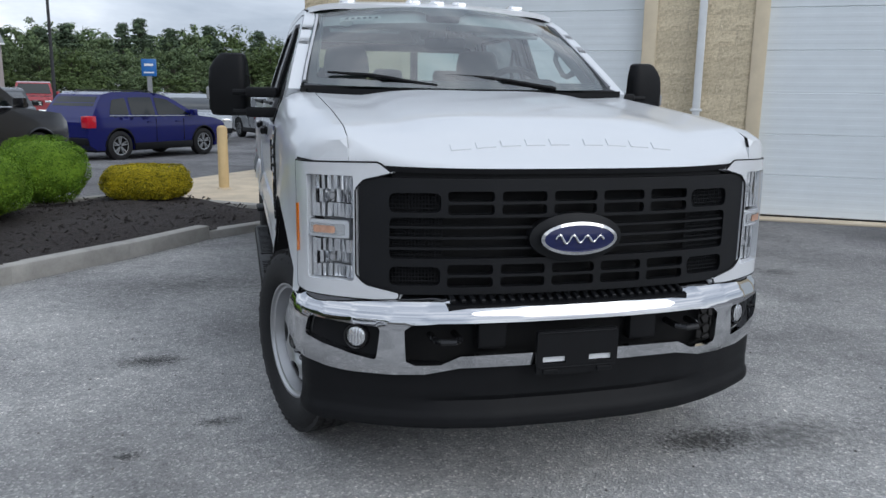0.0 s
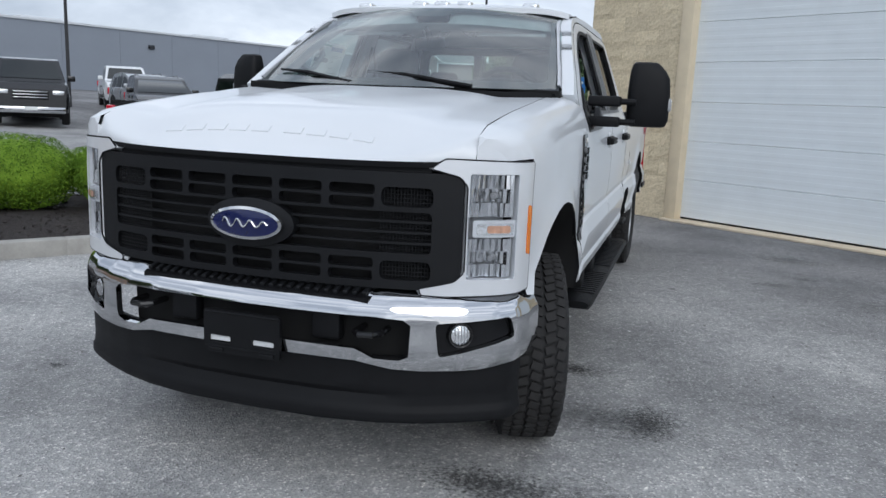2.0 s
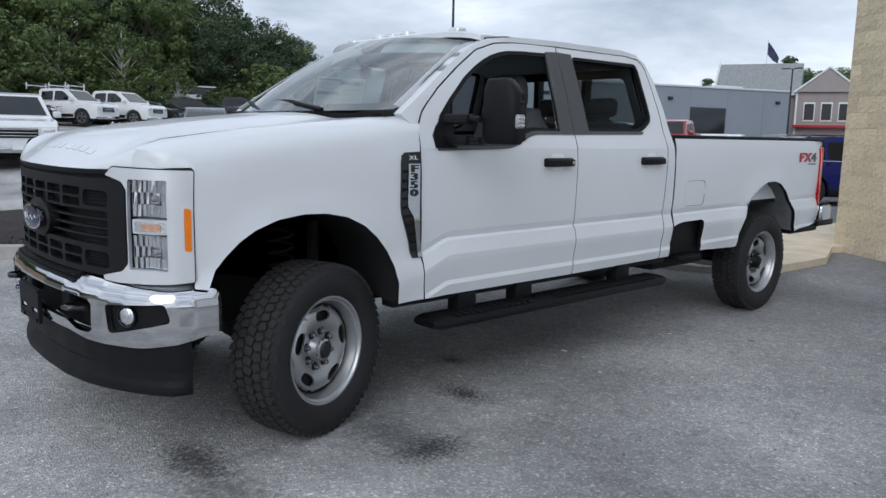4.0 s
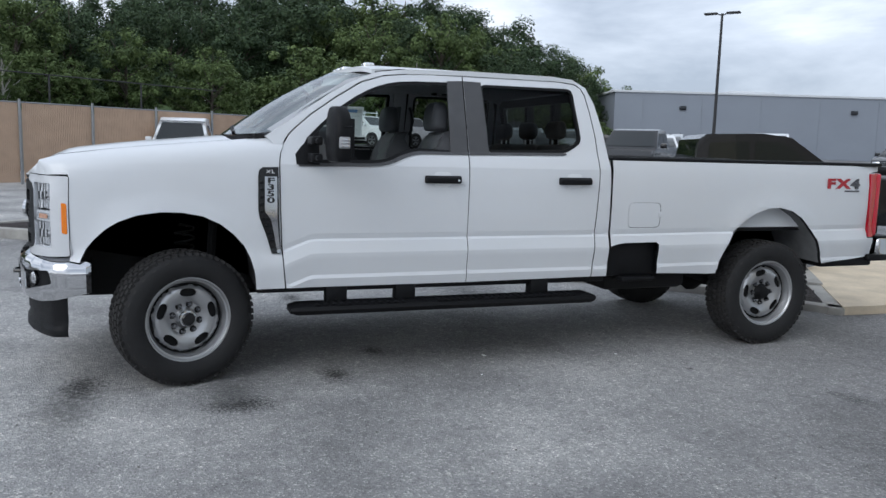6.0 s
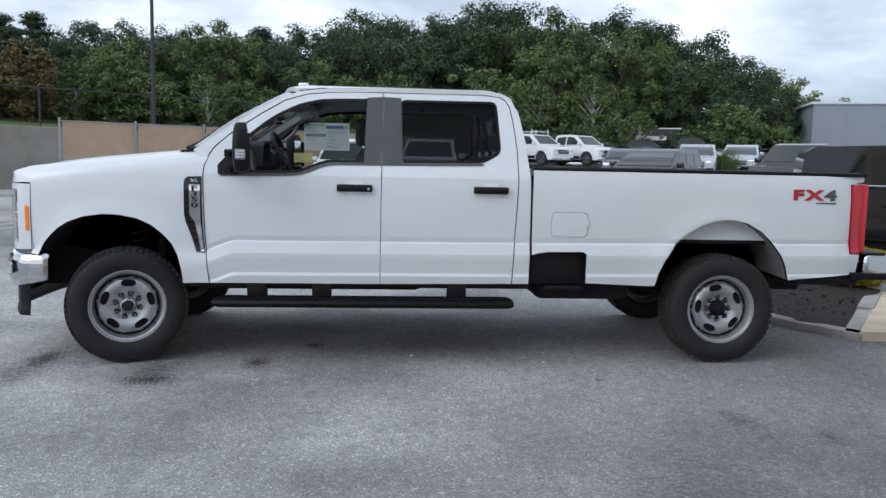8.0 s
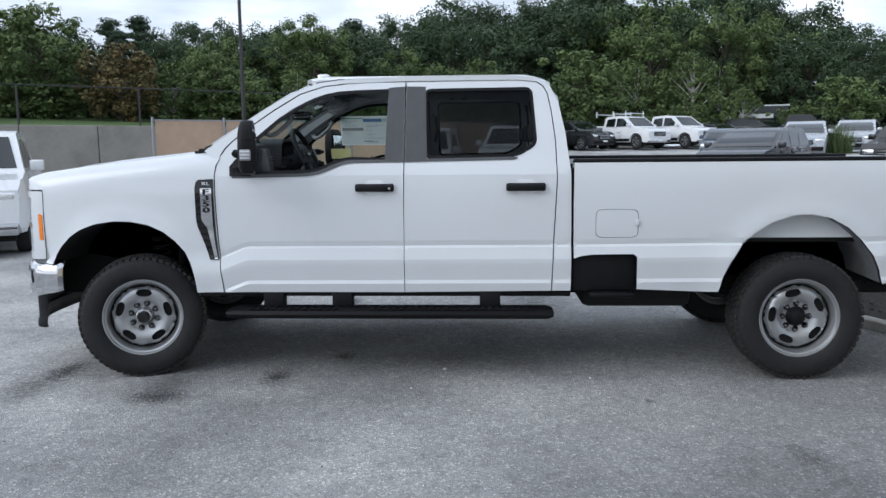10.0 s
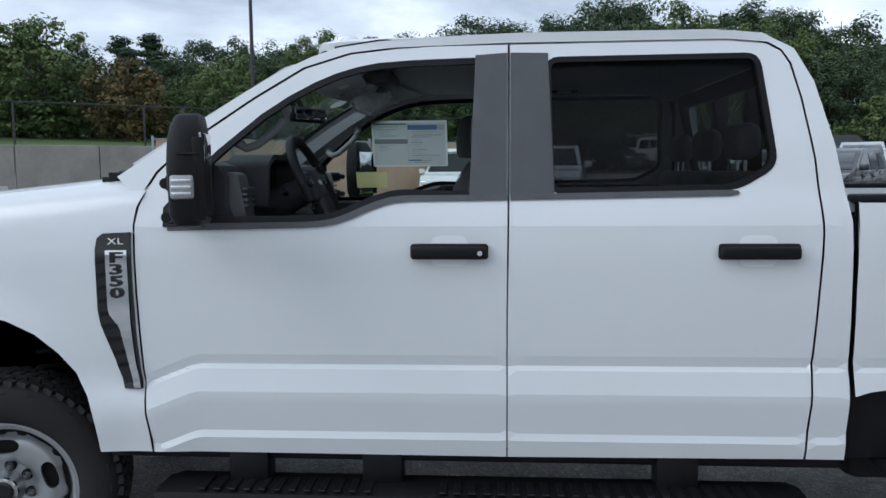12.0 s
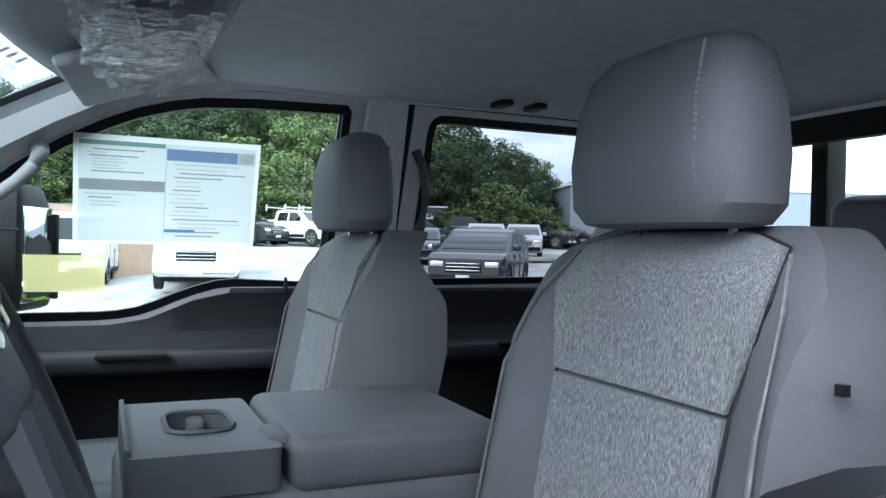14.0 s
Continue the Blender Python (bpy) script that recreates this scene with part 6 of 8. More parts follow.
# inner door panels
for s, doors in ((1, 0), (-1, 1)):
    for D, outl, y0, y1 in ((DOORS_F, [(0.66, 0.72), (1.80, 0.72), (1.80, 1.472), (1.49, 1.47), (1.40, 1.45), (1.29, 1.402), (1.20, 1.388), (0.68, 1.385)], 0.95, 1.75), (DOORS_R, [(1.93, 0.72), (2.80, 0.72), (2.80, 1.47), (1.93, 1.474)], 2.0, 2.7)):
        bm = panel(outl, lambda y, z: Vector((s * (side_x(y, z) - 0.05 - 0.055 * math.exp(-((z - 1.31) / 0.05) ** 2)), y, z)), 0.05)
        deepen(bm, (s * 0.02, 0, 0))
        dpn = part("door_lining", bm, LININGD, D[doors], "dark plastic door lining with armrest")
        part("sill_top", box((s * 0.925 - 0.05, outl[0][0] + 0.83 if D is DOORS_F else outl[0][0], 1.463), (s * 0.925 + 0.02, outl[1][0], 1.482), 0.006), LININGD, dpn)
        part("lock_knob", tube([(s * 0.885, (1.63 if D is DOORS_F else 2.03), 1.47), (s * 0.885, (1.63 if D is DOORS_F else 2.03), 1.512)], [0.007, 0.004], 8), BLACKP, dpn, "black lock knob")
        part("arm_rest", box((s * 0.83 - 0.055, y0, 1.285), (s * 0.83 + 0.05, y1, 1.335), 0.018, 3), LININGD, dpn, "padded armrest")
        part("pull_cup", box((s * 0.785 - 0.03, y0 + 0.22, 1.325), (s * 0.785 + 0.03, y0 + 0.38, 1.338), 0.006), VOID, dpn, "dark pull cup")


# ---- seats ----
def seat(xc, yo=0.0, half=0.265):
    """A front seat: bolstered back, heathered cloth insert in two panels, cushion and headrest on two posts."""
    st = new("front_seat")
    st.parent = truck
    tagged(st, "grey vinyl and heathered cloth front seat")

    def back(off):
        def f(x, z):
            y = 1.745 + yo - (1.63 - z) * 0.20
            b_ = max(0.0, min(1.0, (abs(x) - 0.145) / 0.09))
            y -= 0.045 * b_ * b_ * (3 - 2 * b_) * max(0, min(1, (1.60 - z) / 0.12))
            y += 0.09 * max(0, (abs(x) - (half - 0.05)) / 0.05) ** 2
            y += 0.045 * max(0, (z - 1.565) / 0.065) ** 2
            return Vector((xc + x, y - off, z))
        return f

    outl = rounded([(-half, 1.08), (half, 1.08), (half, 1.50), (half - 0.045, 1.60), (half - 0.10, 1.635), (-half + 0.10, 1.635), (-half + 0.045, 1.60), (-half, 1.50)], 0.03)
    bm = panel(outl, back(0), 0.035)
    deepen(bm, lambda v: Vector((0, 0.13 - 0.05 * max(0, (v.co.z - 1.4) / 0.23), 0)))
    part("backrest", bm, VINYL, st, "grey vinyl backrest with bolsters")
    bm = panel([(-0.150, 1.452), (0.150, 1.452), (0.178, 1.56), (0.165, 1.612), (0.10, 1.628), (-0.10, 1.628), (-0.165, 1.612), (-0.178, 1.56)], back(0.010), 0.03)
    deepen(bm, (0, 0.008, 0))
    part("cloth_insert", bm, CLOTH, st, "heathered grey cloth panel")
    bm = panel([(-0.135, 1.10), (0.135, 1.10), (0.149, 1.446), (-0.149, 1.446)], back(0.010), 0.03)
    deepen(bm, (0, 0.008, 0))
    part("cloth_insert", bm, CLOTH, st, "heathered grey cloth panel")
    f = back(0.004)
    for s in (1, -1):
        pts = [f(s * x, z) for x, z in ((0.225, 1.10), (0.228, 1.30), (0.222, 1.45), (0.205, 1.55), (0.175, 1.605))]
        part("seam", tube(pts, 0.0022, 5), mat("pale_stitching", (0.13, 0.135, 0.14), 0.8, 0, 0.3, 60), st, "pale stitched seam")
        pts = [f(s * x, z) for x, z in ((0.138, 1.10), (0.152, 1.45), (0.180, 1.56), (0.168, 1.612), (0.10, 1.63))]
        part("piping", tube(pts, 0.002, 5), LININGD, st)
    # airbag tag on the door side
    if xc > 0:
        part("tag", box((xc + half - 0.006, 1.712 + yo, 1.49), (xc + half + 0.003, 1.720 + yo, 1.50)), BLACKG, st, "small black tag")
    # cushion
    bm = bm_new()
    add_box(bm, (xc - half, 1.14 + yo, 0.98), (xc + half, 1.70 + yo, 1.17), 0.07, 4)
    part("cushion", bm, VINYL, st)
    part("cushion_insert", box((xc - 0.15, 1.17 + yo, 1.14), (xc + 0.15, 1.66 + yo, 1.176), 0.02, 3), CLOTH, st, "heathered cloth seat panel")
    part("seat_base", box((xc - 0.2, 1.2 + yo, 0.70), (xc + 0.2, 1.7 + yo, 1.0), 0.02), DASH, st)
    # headrest, a little ahead of the backrest's top
    yo -= 0.05
    bm = bm_new()
    rings = []
    for z, hw, y0, y1 in ((1.648, 0.100, 1.765, 1.845), (1.652, 0.125, 1.748, 1.865), (1.67, 0.143, 1.738, 1.872), (1.72, 0.148, 1.735, 1.872), (1.78, 0.141, 1.742, 1.868), (1.818, 0.128, 1.755, 1.86), (1.838, 0.105, 1.772, 1.85), (1.846, 0.070, 1.79, 1.835)):
        ring = []
        for k in range(28):
            a = 2 * math.pi * k / 28
            ca, sn = math.cos(a), math.sin(a)
            ring.append(bm.verts.new((xc + hw * (abs(ca) ** 0.5) * (1 if ca > 0 else -1), yo + (y0 + y1) / 2 + (y1 - y0) / 2 * (abs(sn) ** 0.75) * (1 if sn > 0 else -1), 1.632 + (z - 1.648) * 1.06)))
        rings.append(ring)
    for a, b_ in zip(rings, rings[1:]):
        for k in range(28):
            bm.faces.new((a[k - 1], a[k], b_[k], b_[k - 1]))
    bm.faces.new(rings[0])
    bm.faces.new(rings[-1])
    hr = part("headrest", bm, VINYL, st, "grey vinyl headrest with stitched side seams")
    pts = [(xc + 0.106 - 0.03 * max(0, (z - 1.784) / 0.06) ** 2, yo + 1.745 + 0.03 * max(0, (z - 1.764) / 0.07) ** 2 + 0.008 * max(0, (1.674 - z) / 0.03), z) for z in (1.66, 1.695, 1.735, 1.765, 1.795, 1.81, 1.825)]
    for k in range(26):
        t = k / 26
        i = int(t * 6)
        p = Vector(pts[i]).lerp(Vector(pts[i + 1]), t * 6 - i)
        part("stitch", box((p.x - 0.0009, p.y - 0.0015, p.z - 0.0022), (p.x + 0.0009, p.y + 0.0015, p.z + 0.0022)), mat("stitch_thread", (0.16, 0.165, 0.17), 0.8) if k == 0 and xc > 0 else bpy.data.materials["stitch_thread"], hr)
    for s in (1, -1):
        part("headrest_post", tube([(xc + s * 0.075, 1.835 + yo, 1.58), (xc + s * 0.075, 1.825 + yo, 1.66)], 0.007, 8), CHROME, hr, "chrome headrest post")
    return st


seat(0.450, 0.025)
seat(-0.472, -0.075)
# rear bench with three headrests
rs = new("rear_bench")
rs.parent = truck
tagged(rs, "dark rear bench seat with headrests")
for k, (xa, xb) in enumerate(((-0.72, -0.26), (-0.24, 0.24), (0.26, 0.72))):
    bm = bm_new()
    add_box(bm, (xa, 2.68, 1.05), (xb, 2.82, 1.56), 0.045, 3)
    part("backrest", bm, VINYL, rs)
    part("cushion", box((xa, 2.15, 0.98), (xb, 2.70, 1.14), 0.05, 3), VINYL, rs)
    xm = (xa + xb) / 2
    hr = part("headrest", box((xm - 0.12, 2.70, 1.60), (xm + 0.12, 2.79, 1.74), 0.045, 4), VINYL, rs)
    for s in (1, -1):
        part("headrest_post", tube([(xm + s * 0.05, 2.745, 1.54), (xm + s * 0.05, 2.745, 1.62)], 0.008, 8), CHROME, hr, "chrome headrest post")

# middle console: cup holder block and padded lid on the folded centre seat
con = new("centre_console")
con.parent = truck
con.location = (0, -0.018, -0.008)
tagged(con, "grey fold-down centre console with cup holder")
part("base", box((-0.17, 1.22, 0.95), (0.185, 1.78, 1.30), 0.03, 3), VINYL, con, "grey vinyl console side")
holder = rounded([(-0.06, 1.285), (0.075, 1.285), (0.075, 1.375), (-0.06, 1.375)], 0.04, 5)
bm = panel(rounded([(-0.155, 1.228), (0.178, 1.228), (0.178, 1.418), (-0.155, 1.418)], 0.015, 3), lambda x, y: Vector((x, y, 1.352)), 0.05, holes=[holder])
deepen(bm, (0, 0, -0.055))
blk = part("cup_block", bm, CONSP, con, "dark grey cup holder block")
bm = panel(holder, lambda x, y: Vector((x, y, 1.298)), 0.05)
part("cup_floor", bm, VOID, blk, "dark cup holder floor")
part("cup_rim", tube([(x, y, 1.354) for x, y in holder] + [(holder[0][0], holder[0][1], 1.354)], 0.004, 5), DASH, blk)
for s in (-0.045, 0.06):
    part("cup_finger", box((s - 0.02, 1.32, 1.32), (s + 0.02, 1.345, 1.347), 0.006), VINYL, blk, "rubber cup finger")
part("block_ridge", box((-0.15, 1.228, 1.35), (0.17, 1.236, 1.362), 0.003), DASH, blk)
bm = bm_new()
add_box(bm, (-0.158, 1.428, 1.285), (0.182, 1.74, 1.362), 0.022, 4)
lid = part("padded_lid", bm, VINYL, con, "padded grey console lid")
part("lid_latch", box((0.06, 1.405, 1.338), (0.14, 1.44, 1.358), 0.008), VINYL, lid)

# dashboard
dash = new("dashboard")
dash.parent = truck
tagged(dash, "dark grey dashboard with instrument hood")
bm = bm_new()
prof = [(0.50, 1.575), (0.70, 1.60), (0.80, 1.605), (0.86, 1.59), (0.885, 1.55), (0.88, 1.45), (0.90, 1.40), (0.90, 1.30), (0.84, 1.15), (0.70, 0.95), (0.50, 0.95)]
ra = [[bm.verts.new((x, y - 0.03 * (abs(x) / 0.82) ** 2, z)) for y, z in prof] for x in (-0.84, -0.5, -0.15, 0.15, 0.5, 0.84)]
for p, q in zip(ra, ra[1:]):
    for i in range(len(prof)):
        bm.faces.new((p[i - 1], p[i], q[i], q[i - 1]))
bm.faces.new(ra[0])
bm.faces.new(ra[-1])
part("dash_body", bm, DASH, dash)
bm = panel(rounded([(0.27, 1.43), (0.66, 1.43), (0.66, 1.60), (0.60, 1.635), (0.33, 1.635), (0.27, 1.60)], 0.02), lambda x, z: Vector((x, 0.96 - (1.63 - z) * 0.05, z)), 0.08, holes=[rounded([(0.295, 1.445), (0.635, 1.445), (0.635, 1.59), (0.58, 1.615), (0.35, 1.615), (0.295, 1.59)], 0.02)])
deepen(bm, (0, -0.16, 0))
part("instrument_hood", bm, DASH, dash, "dark instrument hood")
part("instrument_face", box((0.30, 0.875, 1.45), (0.63, 0.885, 1.60)), BLACKG, dash, "black instrument glass")
part("centre_screen", box((-0.14, 0.885, 1.40), (0.14, 0.91, 1.56), 0.01), BLACKG, dash, "black centre screen")
part("radio_panel", box((-0.16, 0.88, 1.05), (0.16, 0.93, 1.40), 0.02), DASH, dash)
for s in (1, -1):
    bm = panel(rounded([(0.83, 1.57), (0.885, 1.565), (0.915, 1.40), (0.905, 1.365), (0.87, 1.37)], 0.02), lambda y, z: Vector((s * 0.80, y, z)), 0.04)
    deepen(bm, (-s * 0.10, 0, 0))
    vt = part("air_vent", bm, VENTS, dash, "silver framed air vent")
    for k in range(4):
        part("vent_vane", box((s * 0.75 - 0.045, 0.90, 1.445 + 0.02 * k), (s * 0.75 + 0.045, 0.918, 1.453 + 0.02 * k)), VENTS, vt)
part("carpet", box((-0.84, 0.5, 0.70), (0.84, 2.85, 0.73)), CARPET, truck, "dark cabin carpet")
part("firewall", box((-0.86, 0.44, 0.65), (0.86, 0.50, 1.57)), VOID, truck, "dark firewall")

# steering wheel: axis leans back towards the driver
sw = new("steering_wheel")
sw.parent = truck
sw.matrix_local = pose(0.45, 1.087, 1.517, 25.5, 0, 0)
tagged(sw, "black four-spoke steering wheel")
pts = [(0.197 * math.cos(2 * math.pi * k / 40), 0, 0.197 * math.sin(2 * math.pi * k / 40)) for k in range(41)]
part("rim", tube(pts, 0.019, 12), LININGD, sw, "black wheel rim")
bm = box((-0.085, -0.035, -0.075), (0.085, 0.02, 0.065), 0.035, 4)
hubp = part("hub_pad", bm, DASH, sw, "black centre pad")
bm = panel(ellipse(0.026, 0.011, 24), lambda x, z: Vector((x, 0.022, z)), 0.02)
deepen(bm, (0, -0.004, 0))
part("oval_emblem", bm, SATIN, hubp, "plain silver oval")
for pp in (((-0.07, 0, 0.02), (-0.19, 0, 0.03)), ((0.07, 0, 0.02), (0.19, 0, 0.03)), ((-0.04, 0, -0.06), (-0.07, 0, -0.18)), ((0.04, 0, -0.06), (0.07, 0, -0.18))):
    part("spoke", tube(pp, [0.024, 0.016], 8), DASH, sw)
for s in (1, -1):
    part("button_pod", box((s * 0.115 - 0.028, -0.01, -0.01), (s * 0.115 + 0.028, 0.018, 0.045), 0.01), BLACKG, sw)
part("column", tube([(0.45, 1.04, 1.49), (0.45, 0.86, 1.41)], [0.055, 0.07], 12), DASH, dash, "steering column shroud")
part("shift_lever", tube([(0.40, 0.98, 1.47), (0.30, 1.0, 1.52), (0.20, 1.06, 1.58)], [0.012, 0.011, 0.02], 8), BLACKP, dash, "column shift lever")
part("stalk", tube([(0.50, 0.98, 1.48), (0.62, 1.0, 1.50)], [0.010, 0.014], 8), BLACKP, dash, "indicator stalk")

# rear-view mirror
bm = box((-0.12, -0.022, -0.035), (0.12, 0.018, 0.035), 0.02, 4)
bmesh.ops.transform(bm, matrix=pose(0.0, 0.955, 1.825, 8, 0, -26), verts=bm.verts)
rvm = part("inner_mirror", bm, BLACKP, truck, "black inner rear-view mirror")
bm = box((-0.108, 0.017, -0.027), (0.108, 0.021, 0.027), 0.002)
bmesh.ops.transform(bm, matrix=pose(0.0, 0.955, 1.825, 8, 0, -26), verts=bm.verts)
part("mirror_glass", bm, CHROME, rvm, "mirror glass")
part("mirror_stalk", tube([(0, 0.94, 1.83), (0, 0.91, 1.89), (0, 0.88, 1.905)], 0.012, 8), BLACKP, rvm)
# stock note seen from behind and a round sticker, both on the windshield
# overhead console with film still on
oh = part("overhead_console", box((-0.16, 1.10, 1.938), (0.16, 1.36, 2.01), 0.02, 3), CONSP, truck, "grey overhead console")
for x in (-0.09, -0.02):
    part("map_lamp", box((x - 0.02, 1.115, 1.931), (x + 0.02, 1.135, 1.941), 0.004), PAPER, oh, "small white map lamp")
part("console_door", box((-0.12, 1.18, 1.932), (0.12, 1.32, 1.941), 0.006), DASH, oh)


def film_mat():
    """Thin crumpled polythene: milky, shiny, mostly see-through."""
    m = bpy.data.materials.new("crumpled_plastic_film")
    m.use_nodes = True
    n, l = m.node_tree.nodes, m.node_tree.links
    n.clear()
    out = n.new("ShaderNodeOutputMaterial")
    tp, gl, tl = n.new("ShaderNodeBsdfTransparent"), n.new("ShaderNodeBsdfGlossy"), n.new("ShaderNodeBsdfTranslucent")
    df = n.new("ShaderNodeBsdfDiffuse")
    gl.inputs["Roughness"].default_value = 0.16
    for b_ in (tl, df):
        b_.inputs["Color"].default_value = (0.85, 0.86, 0.87, 1)
    m1, m2, m3 = n.new("ShaderNodeMixShader"), n.new("ShaderNodeMixShader"), n.new("ShaderNodeMixShader")
    m1.inputs["Fac"].default_value, m2.inputs["Fac"].default_value, m3.inputs["Fac"].default_value = 0.5, 0.62, 0.58
    l.new(tl.outputs[0], m1.inputs[1])
    l.new(df.outputs[0], m1.inputs[2])
    l.new(m1.outputs[0], m2.inputs[1])
    l.new(gl.outputs[0], m2.inputs[2])
    l.new(tp.outputs[0], m3.inputs[1])
    l.new(m2.outputs[0], m3.inputs[2])
    l.new(m3.outputs[0], out.inputs["Surface"])
    t = noise_node(n, l, 22.0, 3.0, 0.6, stretch=(1.0, 1.0, 3.0))
    bp = n.new("ShaderNodeBump")
    bp.inputs["Strength"].default_value, bp.inputs["Distance"].default_value = 0.9, 0.02
    l.new(t.outputs["Fac"], bp.inputs["Height"])
    l.new(bp.outputs["Normal"], gl.inputs["Normal"])
    l.new(bp.outputs["Normal"], df.inputs["Normal"])
    return m


FILM = film_mat()
for xc, yc, hgt in ((-0.06, 1.236, 0.115), (0.19, 1.20, 0.05)):
    bm = bm_new()
    gridv = []
    for i in range(33):
        row = []
        for j in range(21):
            u, v = i / 32, j / 20
            a_ = math.pi * v
            wid = 0.105 * (1 - 0.28 * math.sin(a_))
            fold = 0.016 * noise.noise(Vector((u * 9 + v * 3, v * 11 - u * 5, xc * 9))) + 0.009 * noise.noise(Vector((u * 25, v * 19, 7 + xc)))
            p = Vector((xc + 0.055 * math.cos(a_) + fold, yc + (u - 0.5) * 2 * wid + fold * 0.8, 1.938 - hgt * math.sin(a_) * (0.72 + 0.28 * math.sin(math.pi * u)) + fold))
            row.append(bm.verts.new(p))
        gridv.append(row)
    for i in range(32):
        for j in range(20):
            bm.faces.new((gridv[i][j], gridv[i + 1][j], gridv[i + 1][j + 1], gridv[i][j + 1]))
    part("plastic_film", bm, FILM, oh, "crumpled clear protective film")
for y in (2.10, 2.20):
    part("dome_button", box((-0.64, y, 1.966), (-0.57, y + 0.035, 1.982), 0.004), BLACKP, liner, "small dark roof button")


# window price sheet on the passenger glass
SHEET = trans_paper("thin_price_sheet", (0.72, 0.76, 0.74))
SH_GREY = trans_paper("sheet_grey_print", (0.30, 0.32, 0.33))
SH_BLUE = trans_paper("sheet_blue_print", (0.10, 0.24, 0.50))
SH_LITE = trans_paper("sheet_light_print", (0.55, 0.58, 0.57))
SH_WHITE = trans_paper("sheet_white_margin", (0.92, 0.95, 0.94))
YELLOW = trans_paper("yellow_sticker", (0.76, 0.71, 0.32))


def on_glass(off):
    return lambda y, z: Vector((-(side_x(y, z) - 0.026 - off), y, z))


SY0, SY1, SZ0, SZ1 = 1.117, 1.541, 1.593, 1.846


def sheet_rect(name, u0, v0, u1, v1, mm, off, parent, label=""):
    w, h = SY1 - SY0, SZ1 - SZ0
    bm = panel([(SY0 + u0 * w, SZ0 + v0 * h), (SY0 + u1 * w, SZ0 + v0 * h), (SY0 + u1 * w, SZ0 + v1 * h), (SY0 + u0 * w, SZ0 + v1 * h)], on_glass(off), 0.1)
    return part(name, bm, mm, parent, label)


price = sheet_rect("price_sheet", 0, 0, 1, 1, SH_WHITE, 0.003, pgl, "thin paper price sheet behind the glass")
sheet_rect("sheet_body", 0.025, 0.03, 0.975, 0.95, SHEET, 0.006, price)
sheet_rect("blue_header", 0.48, 0.80, 0.87, 0.905, SH_BLUE, 0.009, price, "blue header bar")
sheet_rect("emblem_box", 0.875, 0.80, 0.965, 0.905, SH_LITE, 0.009, price)
sheet_rect("green_header", 0.03, 0.905, 0.47, 0.945, trans_paper("sheet_green_print", (0.2, 0.38, 0.3)), 0.009, price)
sheet_rect("grey_band", 0.03, 0.50, 0.475, 0.60, SH_GREY, 0.009, price, "grey caption band")
sheet_rect("divider", 0.474, 0.06, 0.480, 0.90, SH_LITE, 0.010, price)
rnd = random.Random(6)
for k in range(30):
    left = k < 12
    u0 = (0.05 if left else 0.50) + rnd.uniform(0, 0.06)
    v = (0.86 - 0.028 * k if k < 8 else 0.46 - 0.035 * (k - 8)) if left else 0.76 - 0.04 * (k - 12)
    if v < 0.05:
        continue
    sheet_rect("print_line", u0, v, u0 + rnd.uniform(0.10, 0.30 if left else 0.38), v + 0.012, SH_GREY if rnd.random() < 0.5 else SH_LITE, 0.009, price)
sheet_rect("blue_line", 0.475, 0.12, 0.65, 0.15, SH_BLUE, 0.009, price)
bm = panel([(1.012, 1.473), (1.189, 1.473), (1.189, 1.563), (1.012, 1.563)], on_glass(0.004), 0.1)
part("yellow_sticker", bm, YELLOW, pgl, "pale yellow translucent sticker")


# ---- the nose's true overhang: everything ahead of the front arch is drawn back ----
def trim_nose(ob):
    if ob.name.startswith("wheel") and ob.type == "EMPTY":
        return
    if ob.type == "MESH" and ob.matrix_local == Matrix.Identity(4):
        for v in ob.data.vertices:
            if v.co.y < -0.35:
                v.co.y = -0.35 + (v.co.y + 0.35) * 0.886
    for c in ob.children:
        trim_nose(c)


trim_nose(truck)


# ---- shrubs ----
def leaf_mat(name, dark, mid, light, scale=3.0):
    m, n, l, b = nodes_of(name)
    ge = n.new("ShaderNodeNewGeometry")
    t = noise_node(n, l, scale, 3.0)
    a = ramp_node(n, l, ge.outputs["Random Per Island"], [(0.0, dark), (0.5, mid), (1.0, light)])
    c = ramp_node(n, l, t.outputs["Fac"], [(0.3, (0.7, 0.72, 0.7)), (0.7, (1.15, 1.12, 1.05))])
    l.new(mix_node(n, l, 1.0, a.outputs["Color"], c.outputs["Color"], "MULTIPLY"), b.inputs["Base Color"])
    b.inputs["Roughness"].default_value = 0.75
    b.inputs["Specular IOR Level"].default_value = 0.25
    return m


LEAF_BUSH = leaf_mat("boxwood_leaf", (0.06, 0.12, 0.01), (0.12, 0.235, 0.018), (0.22, 0.36, 0.032), 4.0)
LEAF_YEL = leaf_mat("golden_leaf", (0.10, 0.11, 0.008), (0.36, 0.30, 0.015), (0.62, 0.50, 0.02), 4.0)
# broad leaves lean blue and far ones go paler, distance haze as colour
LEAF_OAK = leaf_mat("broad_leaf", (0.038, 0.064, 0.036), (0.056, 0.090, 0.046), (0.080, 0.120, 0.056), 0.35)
LEAF_FAR = leaf_mat("haze_pale_leaf", (0.095, 0.14, 0.075), (0.14, 0.195, 0.095), (0.19, 0.25, 0.12), 0.3)
LEAF_LIGHT = leaf_mat("birch_leaf", (0.060, 0.095, 0.032), (0.10, 0.145, 0.05), (0.145, 0.195, 0.075), 0.4)
